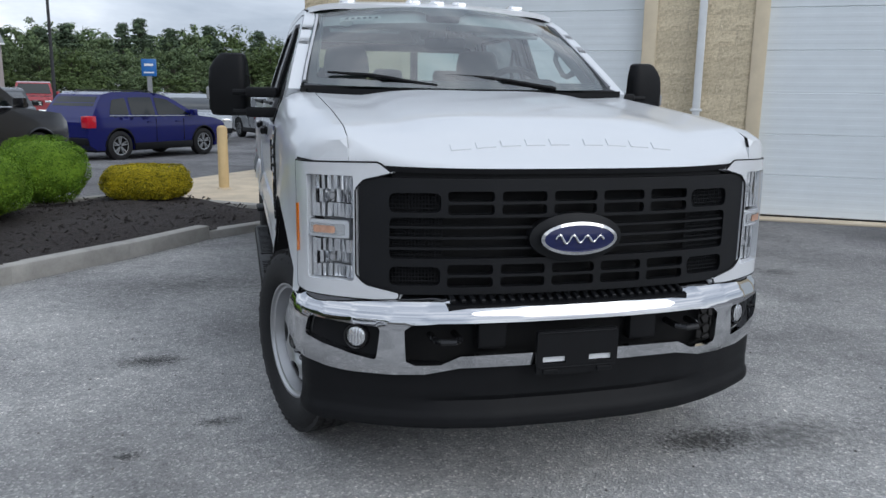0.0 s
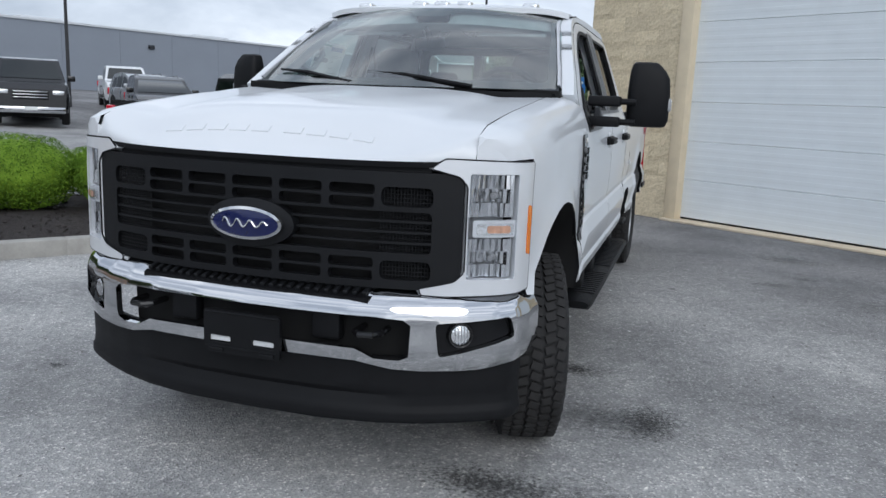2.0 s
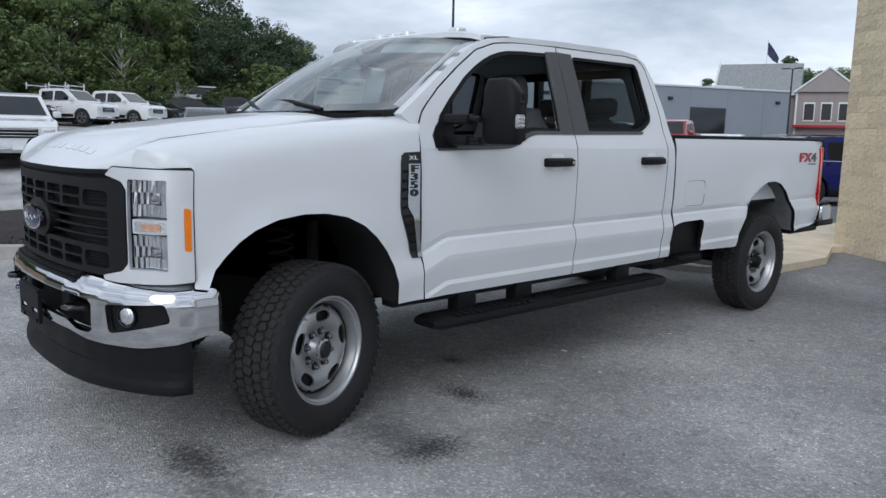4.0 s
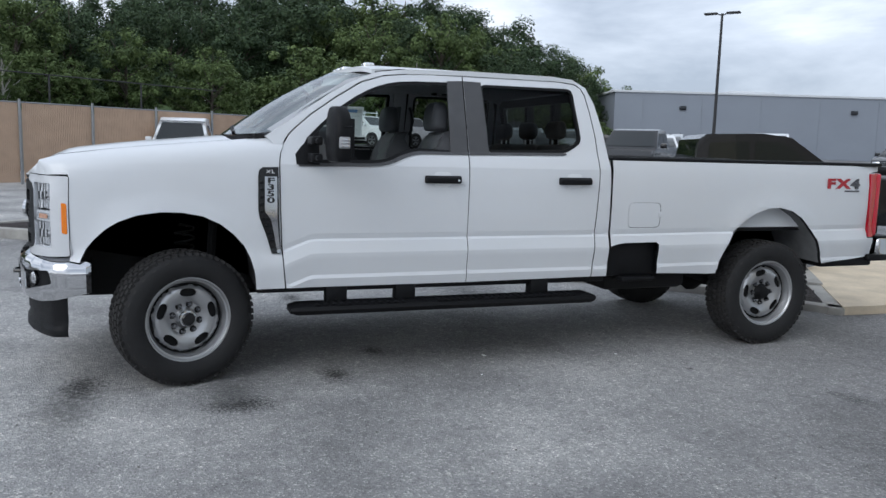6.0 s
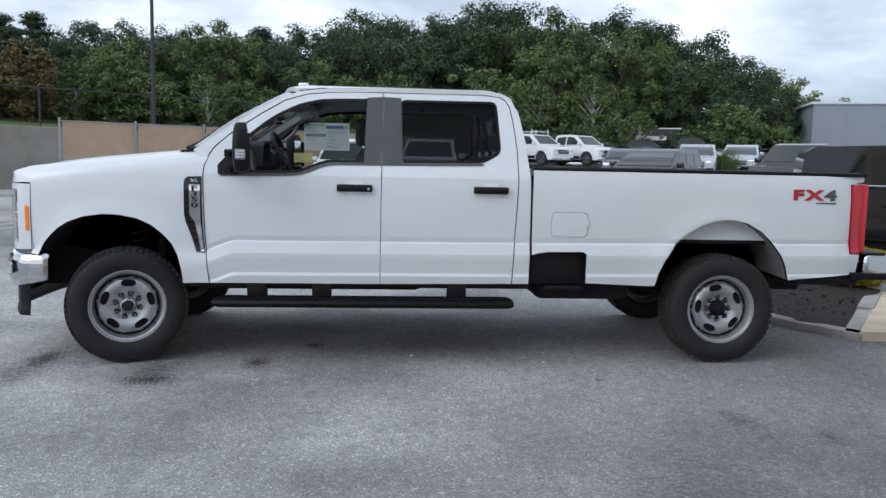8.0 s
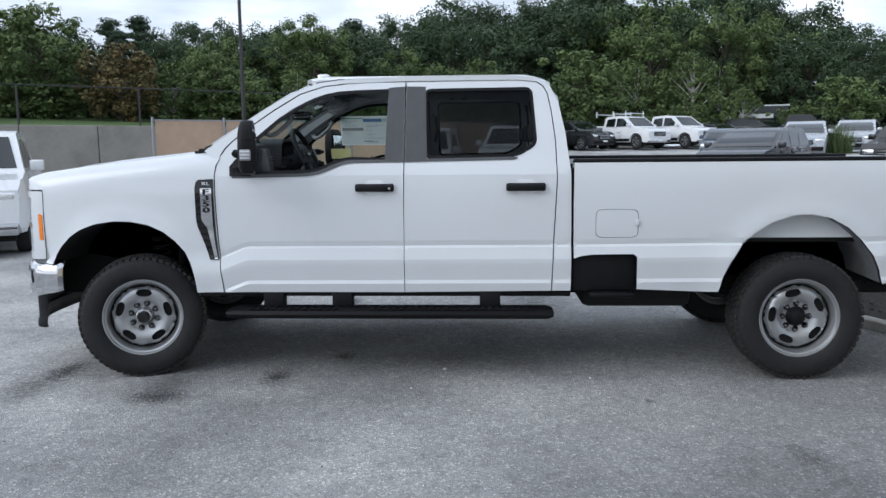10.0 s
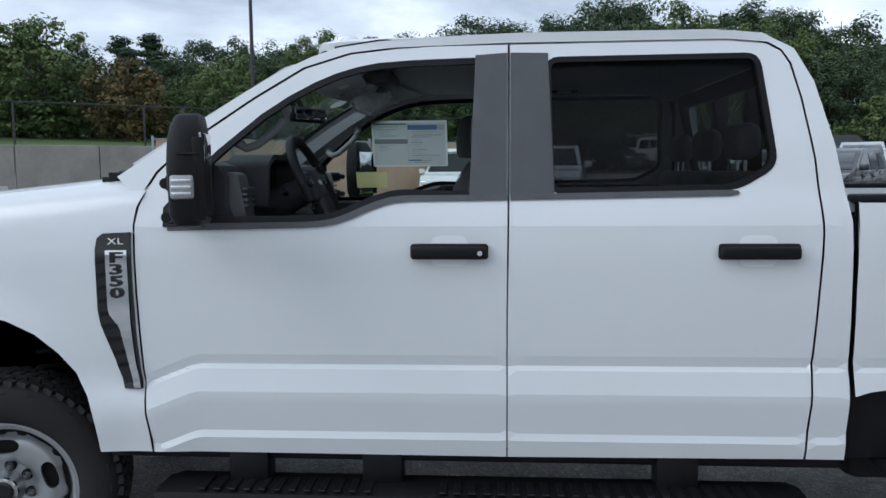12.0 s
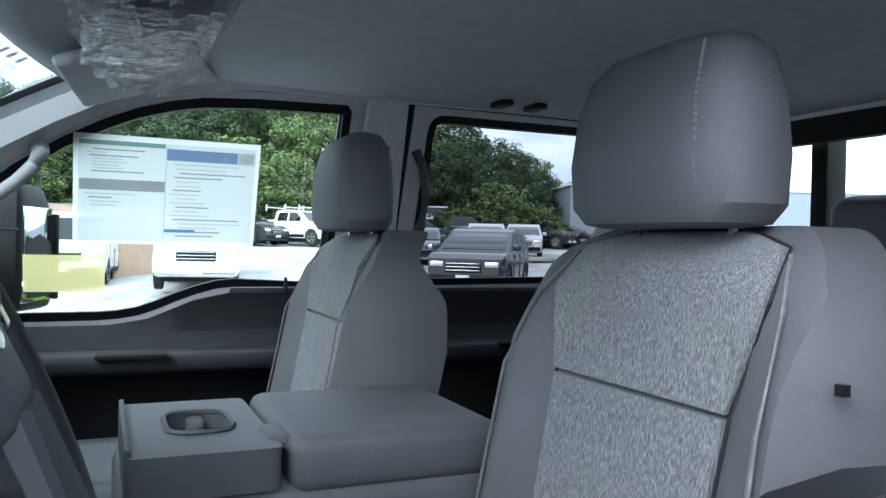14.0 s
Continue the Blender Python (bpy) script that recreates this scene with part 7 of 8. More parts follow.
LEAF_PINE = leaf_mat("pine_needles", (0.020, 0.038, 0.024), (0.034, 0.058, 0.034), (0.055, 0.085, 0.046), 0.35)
LEAF_FPINE = leaf_mat("haze_pale_needles", (0.05, 0.08, 0.052), (0.08, 0.115, 0.07), (0.11, 0.15, 0.09), 0.3)
LEAF_RUST = leaf_mat("rusty_leaf", (0.07, 0.065, 0.028), (0.13, 0.105, 0.045), (0.19, 0.14, 0.06), 0.4)
BARK = mat("bark", (0.09, 0.075, 0.06), 0.95, 0, 0.3, 6, 0.6, 40)
BIRCHB = mat("pale_birch_bark", (0.50, 0.48, 0.44), 0.85, 0, 0.25, 5, 0.3, 30)
TWIG = mat("shrub_twigs", (0.05, 0.04, 0.03), 0.95, 0, 0.3, 12)


def add_leaf(bm, p, nrm, size, spin, fold=0.25):
    q = nrm.to_track_quat("Z", "Y").to_matrix()
    u = q @ Vector((math.cos(spin), math.sin(spin), 0))
    v = q @ Vector((-math.sin(spin), math.cos(spin), 0))
    a, b_ = u * size, v * size * 0.5
    w = nrm * size * fold
    vs = [bm.verts.new(p + c) for c in (-a, -b_ + w, a, b_ + w)]
    bm.faces.new(vs)


def add_sprig(bm, p, nrm, size, spin):
    """One small pointed leaf spray."""
    q = nrm.to_track_quat("Z", "Y").to_matrix()
    vs = [bm.verts.new(p + q @ Vector((math.cos(spin + a) * size, math.sin(spin + a) * size, 0))) for a in (0.0, 2.2, 4.1)]
    bm.faces.new(vs)


def bush(x, y, rx, ry, h, leafm, count, label, seed, size=0.012, base=0.13, square=1.0):
    rnd = random.Random(seed)
    b0 = thing("shrub", label, "shrub", "clipped shrubs", pose(x, y, base))
    bm = bm_new()
    for k in range(9):
        a = 2 * math.pi * k / 9
        add_tube(bm, [(0.05 * math.cos(a), 0.05 * math.sin(a), -0.03), (rx * 0.45 * math.cos(a), ry * 0.45 * math.sin(a), h * 0.5)], [0.014, 0.006], 5)
    part("twigs", bm, TWIG, b0)
    # dense dark inner mass
    bm = bm_new()
    bmesh.ops.create_icosphere(bm, subdivisions=3, radius=1.0)
    for v in bm.verts:
        d = v.co.normalized()
        k = 0.90 + 0.07 * noise.noise(d * 2.6 + Vector((seed, 0, 0)))
        sq = max(abs(d.x), abs(d.y), abs(d.z)) ** (1 - square)
        v.co = Vector((d.x * rx * k / sq ** 0.5, d.y * ry * k / sq ** 0.5, h * 0.5 + d.z * h * 0.46 * k / sq))
        v.co.z = max(v.co.z, 0.05)
    part("inner_growth", bm, leafm, b0)
    bm = bm_new()
    for k in range(count):
        d = Vector((rnd.gauss(0, 1), rnd.gauss(0, 1), rnd.gauss(0, 1))).normalized()
        k2 = 0.95 + 0.09 * noise.noise(d * 2.6 + Vector((seed, 0, 0))) + rnd.uniform(-0.07, 0.05)
        zz = d.z
        sq = max(abs(d.x), abs(d.y), abs(zz)) ** (1 - square)
        p = Vector((d.x * rx * k2 / sq ** 0.5, d.y * ry * k2 / sq ** 0.5, h * 0.5 + (abs(zz) ** 0.82) * (1 if zz > 0 else -1) * h * 0.5 * k2 / sq))
        if p.z < 0.03:
            continue
        nrm = (d + Vector((rnd.uniform(-0.8, 0.8), rnd.uniform(-0.8, 0.8), rnd.uniform(-0.3, 0.9)))).normalized()
        add_leaf(bm, p, nrm, size * rnd.uniform(0.7, 1.4), rnd.uniform(0, 6.28))
    part("leaves", bm, leafm, b0, "", 0)
    return b0


bush(-3.6, 7.2, 0.58, 0.58, 0.86, LEAF_BUSH, 17000, "bright green clipped round shrub in mulch", 1)
bush(-4.08, 5.75, 0.72, 0.70, 0.86, LEAF_BUSH, 22000, "bright green clipped round shrub in mulch", 2)
bush(-4.5, 4.05, 0.75, 0.75, 0.84, LEAF_BUSH, 22000, "bright green clipped round shrub with a small brown patch", 3)
bush(-5.55, 3.3, 0.60, 0.60, 0.86, LEAF_BUSH, 14000, "bright green clipped round shrub in mulch", 6)
bush(-5.75, 4.75, 0.50, 0.48, 0.66, LEAF_BUSH, 9000, "small bright green clipped shrub in mulch", 7)
bush(-5.72, 2.0, 0.58, 0.58, 0.80, LEAF_BUSH, 14000, "bright green clipped round shrub in mulch", 4)
bush(-2.38, 7.5, 0.58, 0.48, 0.47, LEAF_YEL, 16000, "low golden yellow shrub, clipped flat, in mulch", 5, size=0.014, square=0.55)

# ---- bollard ----
bo = thing("bollard", "tan painted steel bollard on the concrete walk", "bollard", m=pose(-1.42, 8.95, 0.08))
part("post", lathe([(0.0, 0.98), (0.04, 0.975), (0.07, 0.95), (0.078, 0.92), (0.078, 0.0)], 24, "Z"), mat("tan_bollard_paint", (0.62, 0.46, 0.24), 0.5, 0, 0.06, 8), bo)
part("base_ring", lathe([(0.078, 0.03), (0.10, 0.025), (0.105, 0.0)], 24, "Z"), CONC, bo)

# ---- grey warehouse ----
STEELG = mat("grey_wall_panel", (0.25, 0.275, 0.315), 0.55, 0, 0.04, 0.6, 0.05, 30)
ROOFW = mat("pale_roof_edge", (0.62, 0.64, 0.66), 0.6, 0, 0.06, 2)
DARKW = mat("dark_window", (0.02, 0.022, 0.026), 0.15, 0, 0.1, 2)
gx, gy = -46.1, 32.0
gd = Vector((0.320, 0.947))
GM = Matrix(((gd.x, gd.y * -1, 0, gx), (gd.y, gd.x, 0, gy), (0, 0, 1, 0), (0, 0, 0, 1)))
gb = thing("warehouse", "long grey metal-clad warehouse with flat roof", "building", m=GM @ Matrix.Diagonal((1.65, 1.0, 1.16, 1.0)))
part("wall", box((0, 0, 0), (28.2, 22, 5.25)), STEELG, gb)
part("parapet", box((-0.1, -0.1, 5.25), (28.3, 22.1, 5.40), 0.02), ROOFW, gb, "pale parapet trim")
for k in range(10):
    part("panel_joint", box((2.75 * k + 1.3, -0.03, 0.1), (2.75 * k + 1.36, 0.0, 5.1)), STEELG, gb)
part("loading_door", box((20.6, -0.06, 0.0), (23.2, 0.02, 3.7), 0.02), DARKW, gb, "dark loading door")
part("side_door", box((-0.05, 3.0, 0.0), (0.02, 4.2, 2.6), 0.02), DARKW, gb, "dark door")
for k in range(3):
    part("roof_unit", box((6 + 9 * k, 3, 5.38), (8.2 + 9 * k, 5, 5.75), 0.08), ROOFW, gb, "pale roof ventilator")
for k in range(4):
    part("wall_lamp", box((3 + 8 * k, -0.18, 4.2), (3.3 + 8 * k, 0.0, 4.45), 0.03), DARKW, gb, "dark wall lamp")

# ---- gabled office house ----
P_FLAG = mat("dark_flag_cloth", (0.05, 0.055, 0.11), 0.9, 0, 0.2, 3)
SIDING = mat("taupe_siding", (0.33, 0.29, 0.28), 0.7, 0, 0.05, 1.5)
SHINGLE = mat("grey_shingles", (0.27, 0.28, 0.285), 0.9, 0, 0.2, 4, 0.3, 30)
hs = thing("house", "taupe clapboard office with grey gabled roof", "house", m=pose(-30.0, 86.4, 0, 0, 0, 22) @ Matrix.Diagonal((0.95, 1.0, 1.58, 1.0)))
part("wall", box((-5.0, 0, 0), (1.4, 9, 4.3)), SIDING, hs)
for k in range(20):
    part("clapboard", box((-5.03, -0.03, 0.15 + 0.2 * k), (1.43, 0.0, 0.34 + 0.2 * k)), SIDING, hs)
bm = bm_new()
v = [bm.verts.new(c) for c in ((-5.3, -0.35, 4.2), (1.7, -0.35, 4.2), (-1.8, -0.35, 5.85), (-5.3, 9.4, 4.2), (1.7, 9.4, 4.2), (-1.8, 9.4, 5.85))]
for q in ((0, 1, 2), (3, 5, 4), (0, 2, 5, 3), (1, 4, 5, 2)):
    bm.faces.new([v[i] for i in q])
part("roof", bm, [SHINGLE], hs, "grey shingle roof", 0)
bm = bm_new()
v = [bm.verts.new(c) for c in ((-5.0, -0.02, 4.2), (1.4, -0.02, 4.2), (-1.8, -0.02, 5.7))]
bm.faces.new(v)
deepen(bm, (0, -0.36, 0))
part("gable_wall", bm, SIDING, hs)
for s in (1, -1):
    part("gable_trim", tube([(-1.8 + s * 3.55, -0.42, 4.16), (-1.8, -0.42, 5.85)], 0.08, 4), DOWNP, hs, "white gable trim")
    part("corner_trim", box((-1.8 + s * 3.2 - 0.1, -0.06, 0), (-1.8 + s * 3.2 + 0.1, 0.1, 4.2)), DOWNP, hs, "white corner board")
for x in (-3.6, -1.8, 0.0):
    wdw = part("window", box((x - 0.6, -0.10, 2.2), (x + 0.6, -0.02, 3.5), 0.02), DOWNP, hs, "white framed window")
    part("pane", box((x - 0.5, -0.115, 2.3), (x + 0.5, -0.09, 3.4)), DARKW, wdw, "dark window pane")
part("awning", box((-5.2, -0.9, 1.75), (1.6, 0, 1.95), 0.03), mat("red_awning", (0.35, 0.02, 0.03), 0.6), hs, "red awning band")
for x0, x1, zr in ((-14.0, -5.0, 6.45), (1.4, 6.0, 5.3)):
    part("wing_wall", box((x0, 1.5, 0), (x1, 9, 4.2)), SIDING, hs)
    bm = bm_new()
    v = [bm.verts.new(c) for c in ((x0 - 0.3, 1.0, 4.1), (x1 + 0.3, 1.0, 4.1), (x1 + 0.3, 9.4, 4.1), (x0 - 0.3, 9.4, 4.1), (x0 - 0.3, 5.2, zr), (x1 + 0.3, 5.2, zr))]
    for q in ((0, 1, 5, 4), (3, 4, 5, 2), (0, 4, 3), (1, 2, 5)):
        bm.faces.new([v[i] for i in q])
    part("wing_roof", bm, SHINGLE, hs, "grey shingle roof", 0)
    part("eave_trim", box((x0 - 0.3, 0.92, 4.02), (x1 + 0.3, 1.02, 4.14)), DOWNP, hs, "white eave trim")
part("verge_trim", tube([(-14.35, 0.95, 4.06), (-14.35, 5.2, 6.5), (-14.35, 9.4, 4.06)], 0.13, 4), DOWNP, hs, "white verge trim")
part("flag_pole", tube([(-9.0, 6.0, 4.5), (-9.0, 6.0, 8.2)], 0.05, 6), DOWNP, hs, "pale flag pole on the roof")
bm = panel([(-9.0, 7.2), (-8.3, 6.7), (-7.7, 6.5), (-7.6, 6.9), (-8.2, 7.5), (-9.0, 8.15)], lambda x, z: Vector((x, 6.0 + 0.1 * math.sin(x * 7), z)), 0.2)
deepen(bm, (0, 0.02, 0))
part("flag", bm, P_FLAG, hs, "dark blue drooping flag")

# ---- retaining wall, privacy fence and railing ----
CONCG = mat("grey_retaining_concrete", (0.27, 0.255, 0.225), 0.92, 0, 0.2, 0.8, 0.3, 20)
GRASS = mat("mown_grass", (0.07, 0.12, 0.03), 0.95, 0, 0.3, 6, 0.6, 60)
SLAT = mat("tan_privacy_slats", (0.47, 0.33, 0.23), 0.75, 0, 0.08, 3, 0.2, 60)
GALV = mat("galvanised_steel", (0.30, 0.31, 0.32), 0.5, 0.6, 0.1, 12)
POSTB = mat("dark_bronze_paint", (0.035, 0.035, 0.037), 0.5, 0.2, 0.1, 8)
rw = thing("retaining_wall", "stained grey concrete retaining wall with grass above", "wall", kind="structure")
RWP = [(-2.0, -47.0), (-25.0, -16.5), (-39.5, 2.6)]
for a, b_ in zip(RWP, RWP[1:]):
    A, B = Vector(a), Vector(b_)
    L = (B - A).length
    d = (B - A) / L
    n_ = max(1, round(L / 3.0))
    for k in range(n_):
        p = A + d * (L * (k + 0.5) / n_)
        bm = bm_new()
        add_box(bm, (-L / n_ / 2 + 0.015, -0.15, 0), (L / n_ / 2 - 0.015, 0.15, 2.65), 0.02, 1, m=pose(p.x, p.y, 0, 0, 0, math.degrees(math.atan2(d.y, d.x))))
        part("wall_panel", bm, CONCG, rw)
bm = bm_new()
vv = [bm.verts.new(c) for c in ((-2.1, -47.1, 2.62), (-25.1, -16.5, 2.62), (-39.6, 2.6, 2.62), (-62, 12, 4.0), (-62, -75, 4.4), (-10, -75, 4.0))]
bm.faces.new(vv)
part("grass_bank", bm, GRASS, rw, "mown grass bank")
cf = thing("railing", "dark chain-link railing on the retaining wall", "fence")
RAIL = [Vector((-2.6, -47.4)), Vector((-25.4, -16.7)), Vector((-40.0, 2.5))]
for A, B in zip(RAIL, RAIL[1:]):
    n_ = round((B - A).length / 4.6)
    part("top_rail", tube([(A.x, A.y, 4.32), (B.x, B.y, 4.32)], 0.03, 6), POSTB, cf)
    for k in range(n_):
        p = A.lerp(B, k / n_)
        part("post", tube([(p.x, p.y, 2.5), (p.x, p.y, 4.34)], 0.045, 8), POSTB, cf)
pf = thing("privacy_fence", "tan slatted chain-link privacy fence with galvanised posts", "fence")
FA, FB = Vector((-19.2, -8.4)), Vector((-26.5, 3.5))
fl = (FB - FA).length
fdv = (FB - FA) / fl
fang = math.degrees(math.atan2(fdv.y, fdv.x))
npan = 6
for k in range(npan):
    p = FA + fdv * (fl * (k + 0.5) / npan)
    L = fl / npan
    bm = bm_new()
    ns = int(L / 0.06)
    for j in range(ns):
        x0 = -L / 2 + 0.06 + (L - 0.12) * j / ns
        add_box(bm, (x0, -0.006, 0.06), (x0 + 0.052, 0.006, 2.54), m=pose(p.x, p.y, 0, 0, 0, fang))
    part("slat_panel", bm, SLAT, pf, "", 0)
    part("rail", tube([(p.x - fdv.x * L / 2, p.y - fdv.y * L / 2, 2.56), (p.x + fdv.x * L / 2, p.y + fdv.y * L / 2, 2.56)], 0.025, 6), GALV, pf)
for k in range(npan + 1):
    p = FA + fdv * (fl * k / npan)
    part("post", tube([(p.x + 0.06, p.y, 0), (p.x + 0.06, p.y, 2.66)], 0.04, 8), GALV, pf)


# ---- lamp posts ----
def lamp_post(x, y, h, turn, heads=2):
    lp = thing("lamp_post", "tall dark bronze car park lamp post with flat heads", "lamp post", "lamp posts", pose(x, y, 0, 0, 0, turn))
    part("base", lathe([(0.0, 0.7), (0.22, 0.7), (0.25, 0.66), (0.25, 0)], 20, "Z"), CONC, lp, "round concrete base")
    part("pole", tube([(0, 0, 0.65), (0, 0, h)], [0.085, 0.055], 10), POSTB, lp)
    for s in ((1, -1) if heads == 2 else (1,)):
        part("arm", tube([(0, 0, h - 0.08), (s * 0.25, 0, h)], 0.03, 6), POSTB, lp)
        part("lamp_head", box((s * 0.5 - 0.3, -0.17, h - 0.03), (s * 0.5 + 0.3, 0.17, h + 0.05), 0.03), POSTB, lp, "flat lamp head")
    return lp


lamp_post(-24.5, 24.1, 8.0, 40)
lamp_post(-9.65, 37.6, 9.0, 20)
lamp_post(-24.9, -7.1, 10.5, 10)
lamp_post(-24.0, 60.0, 7.0, 0)
lamp_post(-60.0, 22.0, 9.0, 0)

# ---- dealer sign: blue box on a post, plain pale shape ----
sg = thing("pylon_sign", "blue dealer sign with a plain pale shape on a post", "sign", m=pose(-7.25, 56.5, 0))
part("post", box((-0.16, -0.1, 0), (0.16, 0.1, 3.0)), GALV, sg)
part("sign_box", box((-0.5, -0.15, 2.75), (0.5, 0.15, 3.95), 0.04), mat("blue_sign_face", (0.02, 0.14, 0.42), 0.4), sg)
part("pale_shape", box((-0.3, -0.165, 3.45), (0.3, -0.15, 3.62), 0.004), WHITEB, sg)
part("pale_bar", box((-0.34, -0.165, 2.95), (0.34, -0.15, 3.05), 0.004), WHITEB, sg)


# ---- trees ----
def crown_bm(kind, h, w, rnd, leaves, size):
    """Leaves in clumps along limbs: an uneven crown with gaps."""
    bm = bm_new()
    clumps = []
    if kind == "pine":
        for k in range(26):
            t = k / 26
            z = h * (0.28 + 0.70 * t)
            r = w * 0.5 * (1.05 - t) ** 0.8
            for j in range(rnd.randrange(3, 8)):
                a = rnd.uniform(0, 6.28)
                rr_ = r * rnd.uniform(0.15, 1.25)
                clumps.append((Vector((rr_ * math.cos(a), rr_ * math.sin(a), z + rnd.uniform(-0.3, 0.3))), w * rnd.uniform(0.07, 0.17), 0.32))
    else:
        for k in range(120):
            d = Vector((rnd.gauss(0, 1), rnd.gauss(0, 1), rnd.gauss(0, 1))).normalized()
            q = rnd.uniform(0.45, 1.0)
            z = h * 0.58 + d.z * h * 0.40 * q
            wid = w * 0.5 * (1.0 if z > h * 0.45 else 0.85)
            clumps.append((Vector((d.x * wid * q, d.y * wid * q, z)), w * rnd.uniform(0.06, 0.13), 0.75))
    per = max(1, leaves // len(clumps))
    for c, r, flat in clumps:
        for j in range(per):
            d = Vector((rnd.gauss(0, 1), rnd.gauss(0, 1), rnd.gauss(0, 1))).normalized()
            p = c + Vector((d.x * r, d.y * r, d.z * r * flat)) * rnd.uniform(0.5, 1.05)
            nrm = (d + Vector((0, 0, 0.7)) + Vector((rnd.uniform(-0.6, 0.6), rnd.uniform(-0.6, 0.6), rnd.uniform(-0.3, 0.3)))).normalized()
            add_sprig(bm, p, nrm, size * rnd.uniform(0.6, 1.5), rnd.uniform(0, 6.28))
    return bm, clumps


def tree_proto(kind, h, w, leafm, barkm, seed, leaves=3400, size=0.22, name="tree", label=""):
    rnd = random.Random(seed)
    t0 = thing(name, label, "tree", "woodland trees", pose(0, 0, -200 - seed * 2))
    bm, clumps = crown_bm(kind, h, w, rnd, leaves, size)
    part("crown", bm, leafm, t0, "", 0)
    bm = bm_new()
    lean = rnd.uniform(-0.3, 0.3)
    add_tube(bm, [(0, 0, -0.2), (lean * 0.3, 0, h * 0.3), (lean, 0.1, h * 0.62), (lean * 1.2, 0, h * 0.93)], [h * 0.017, h * 0.013, h * 0.008, h * 0.002], 8)
    for c, r, f in clumps[:: 5]:
        z0 = max(h * 0.22, c.z - h * 0.18)
        add_tube(bm, [(lean * z0 / h, 0, z0), (c.x * 0.55, c.y * 0.55, (z0 + c.z) / 2 + 0.1), tuple(c)], [h * 0.006, h * 0.004, h * 0.0015], 5)
    part("trunk", bm, barkm, t0)
    return t0


PROTO = {
    "oak_a": tree_proto("oak", 12.0, 8.5, LEAF_OAK, BARK, 11, 20500, 0.095, "oak_tree", "dark green broadleaf tree at the wood's edge"),
    "oak_b": tree_proto("oak", 13.5, 8.0, LEAF_OAK, BARK, 12, 20500, 0.095, "oak_tree", "dark green broadleaf tree at the wood's edge"),
    "oak_c": tree_proto("oak", 10.0, 7.0, LEAF_LIGHT, BARK, 13, 17000, 0.088, "maple_tree", "lighter green broadleaf tree at the wood's edge"),
    "pine_a": tree_proto("pine", 13.0, 5.5, LEAF_PINE, BARK, 14, 14000, 0.10, "pine_tree", "dark pine rising over the wood"),
    "pine_b": tree_proto("pine", 12.0, 4.6, LEAF_PINE, BARK, 15, 14000, 0.10, "pine_tree", "dark pine rising over the wood"),
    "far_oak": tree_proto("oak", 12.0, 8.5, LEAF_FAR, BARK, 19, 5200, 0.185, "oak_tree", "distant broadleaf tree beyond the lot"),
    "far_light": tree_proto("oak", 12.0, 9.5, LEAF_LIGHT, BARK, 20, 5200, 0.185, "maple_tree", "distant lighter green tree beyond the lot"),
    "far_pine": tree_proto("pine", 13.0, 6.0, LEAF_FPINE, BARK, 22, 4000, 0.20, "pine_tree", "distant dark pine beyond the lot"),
    "birch": tree_proto("oak", 8.0, 4.2, LEAF_LIGHT, BIRCHB, 16, 5000, 0.09, "birch_tree", "slender birch with pale bark"),
    "young": tree_proto("oak", 6.0, 4.6, LEAF_LIGHT, BARK, 17, 8000, 0.085, "young_tree", "young light green tree"),
    "rusty": tree_proto("oak", 5.2, 4.0, LEAF_RUST, BARK, 18, 7000, 0.085, "young_tree", "young tree turning rusty brown"),
}


def plant(kind, bearing, dist, h, seed, wide=1.0, ox=6.7, oy=2.4, z=0.0):
    a = radians(bearing)
    src = PROTO[kind]
    base_h = {"far_oak": 12.0, "far_light": 12.0, "far_pine": 13.0, "oak_a": 12.0, "oak_b": 13.5, "oak_c": 10.0, "pine_a": 13.0, "pine_b": 12.0, "birch": 8.0, "young": 6.0, "rusty": 5.2}[kind]
    k = h / base_h
    ob = copy_thing(src, pose(ox - dist * math.sin(a), oy + dist * math.cos(a), z, 0, 0, seed * 47 % 360))
    ob.scale = (k * wide, k * wide, k)
    return ob


random.seed(21)
# height of the treetops over the eye by bearing, from the truck's driver side
TOPS = [(58, 3.2), (60, 4.2), (61.6, 5.0), (64.4, 7.2), (67, 8.2), (70, 9.8), (73.4, 10.8), (80, 11.5), (86, 11.2), (89, 10.8), (95, 9.8), (102.5, 9.0), (112, 8.7), (121, 7.9), (140, 7.0)]
b_ = 63.0
i = 0
while b_ < 140:
    for row, dist in enumerate((66, 78)):
        el = lerp_curve(TOPS, b_ + row * 0.6) + 0.5
        d = dist + random.uniform(-3, 3)
        if b_ > 98:
            d -= 14
        h = 1.5 + d * math.tan(radians(el)) * (0.86 + 0.12 * row + random.uniform(-0.05, 0.05))
        pool = ["oak_a", "oak_b", "oak_a", "oak_b", "oak_c"] if b_ < 97 else ["oak_b", "oak_a", "pine_a", "oak_c", "oak_a"]
        if row == 1 and b_ > 97:
            pool = ["pine_a", "pine_b", "oak_b", "oak_a"]
        plant(random.choice(pool), b_ + row * 0.7 + random.uniform(-0.6, 0.6), d, h, i, random.uniform(0.85, 1.1))
        i += 1
    b_ += random.uniform(1.9, 2.7)
for bb, dd, hh in ((58.6, 128, 11.5), (60.6, 125, 13.5), (59.8, 135, 13.0), (57.0, 132, 9.5)):
    plant("far_oak", bb, dd, hh, i, 1.3)
    i += 1
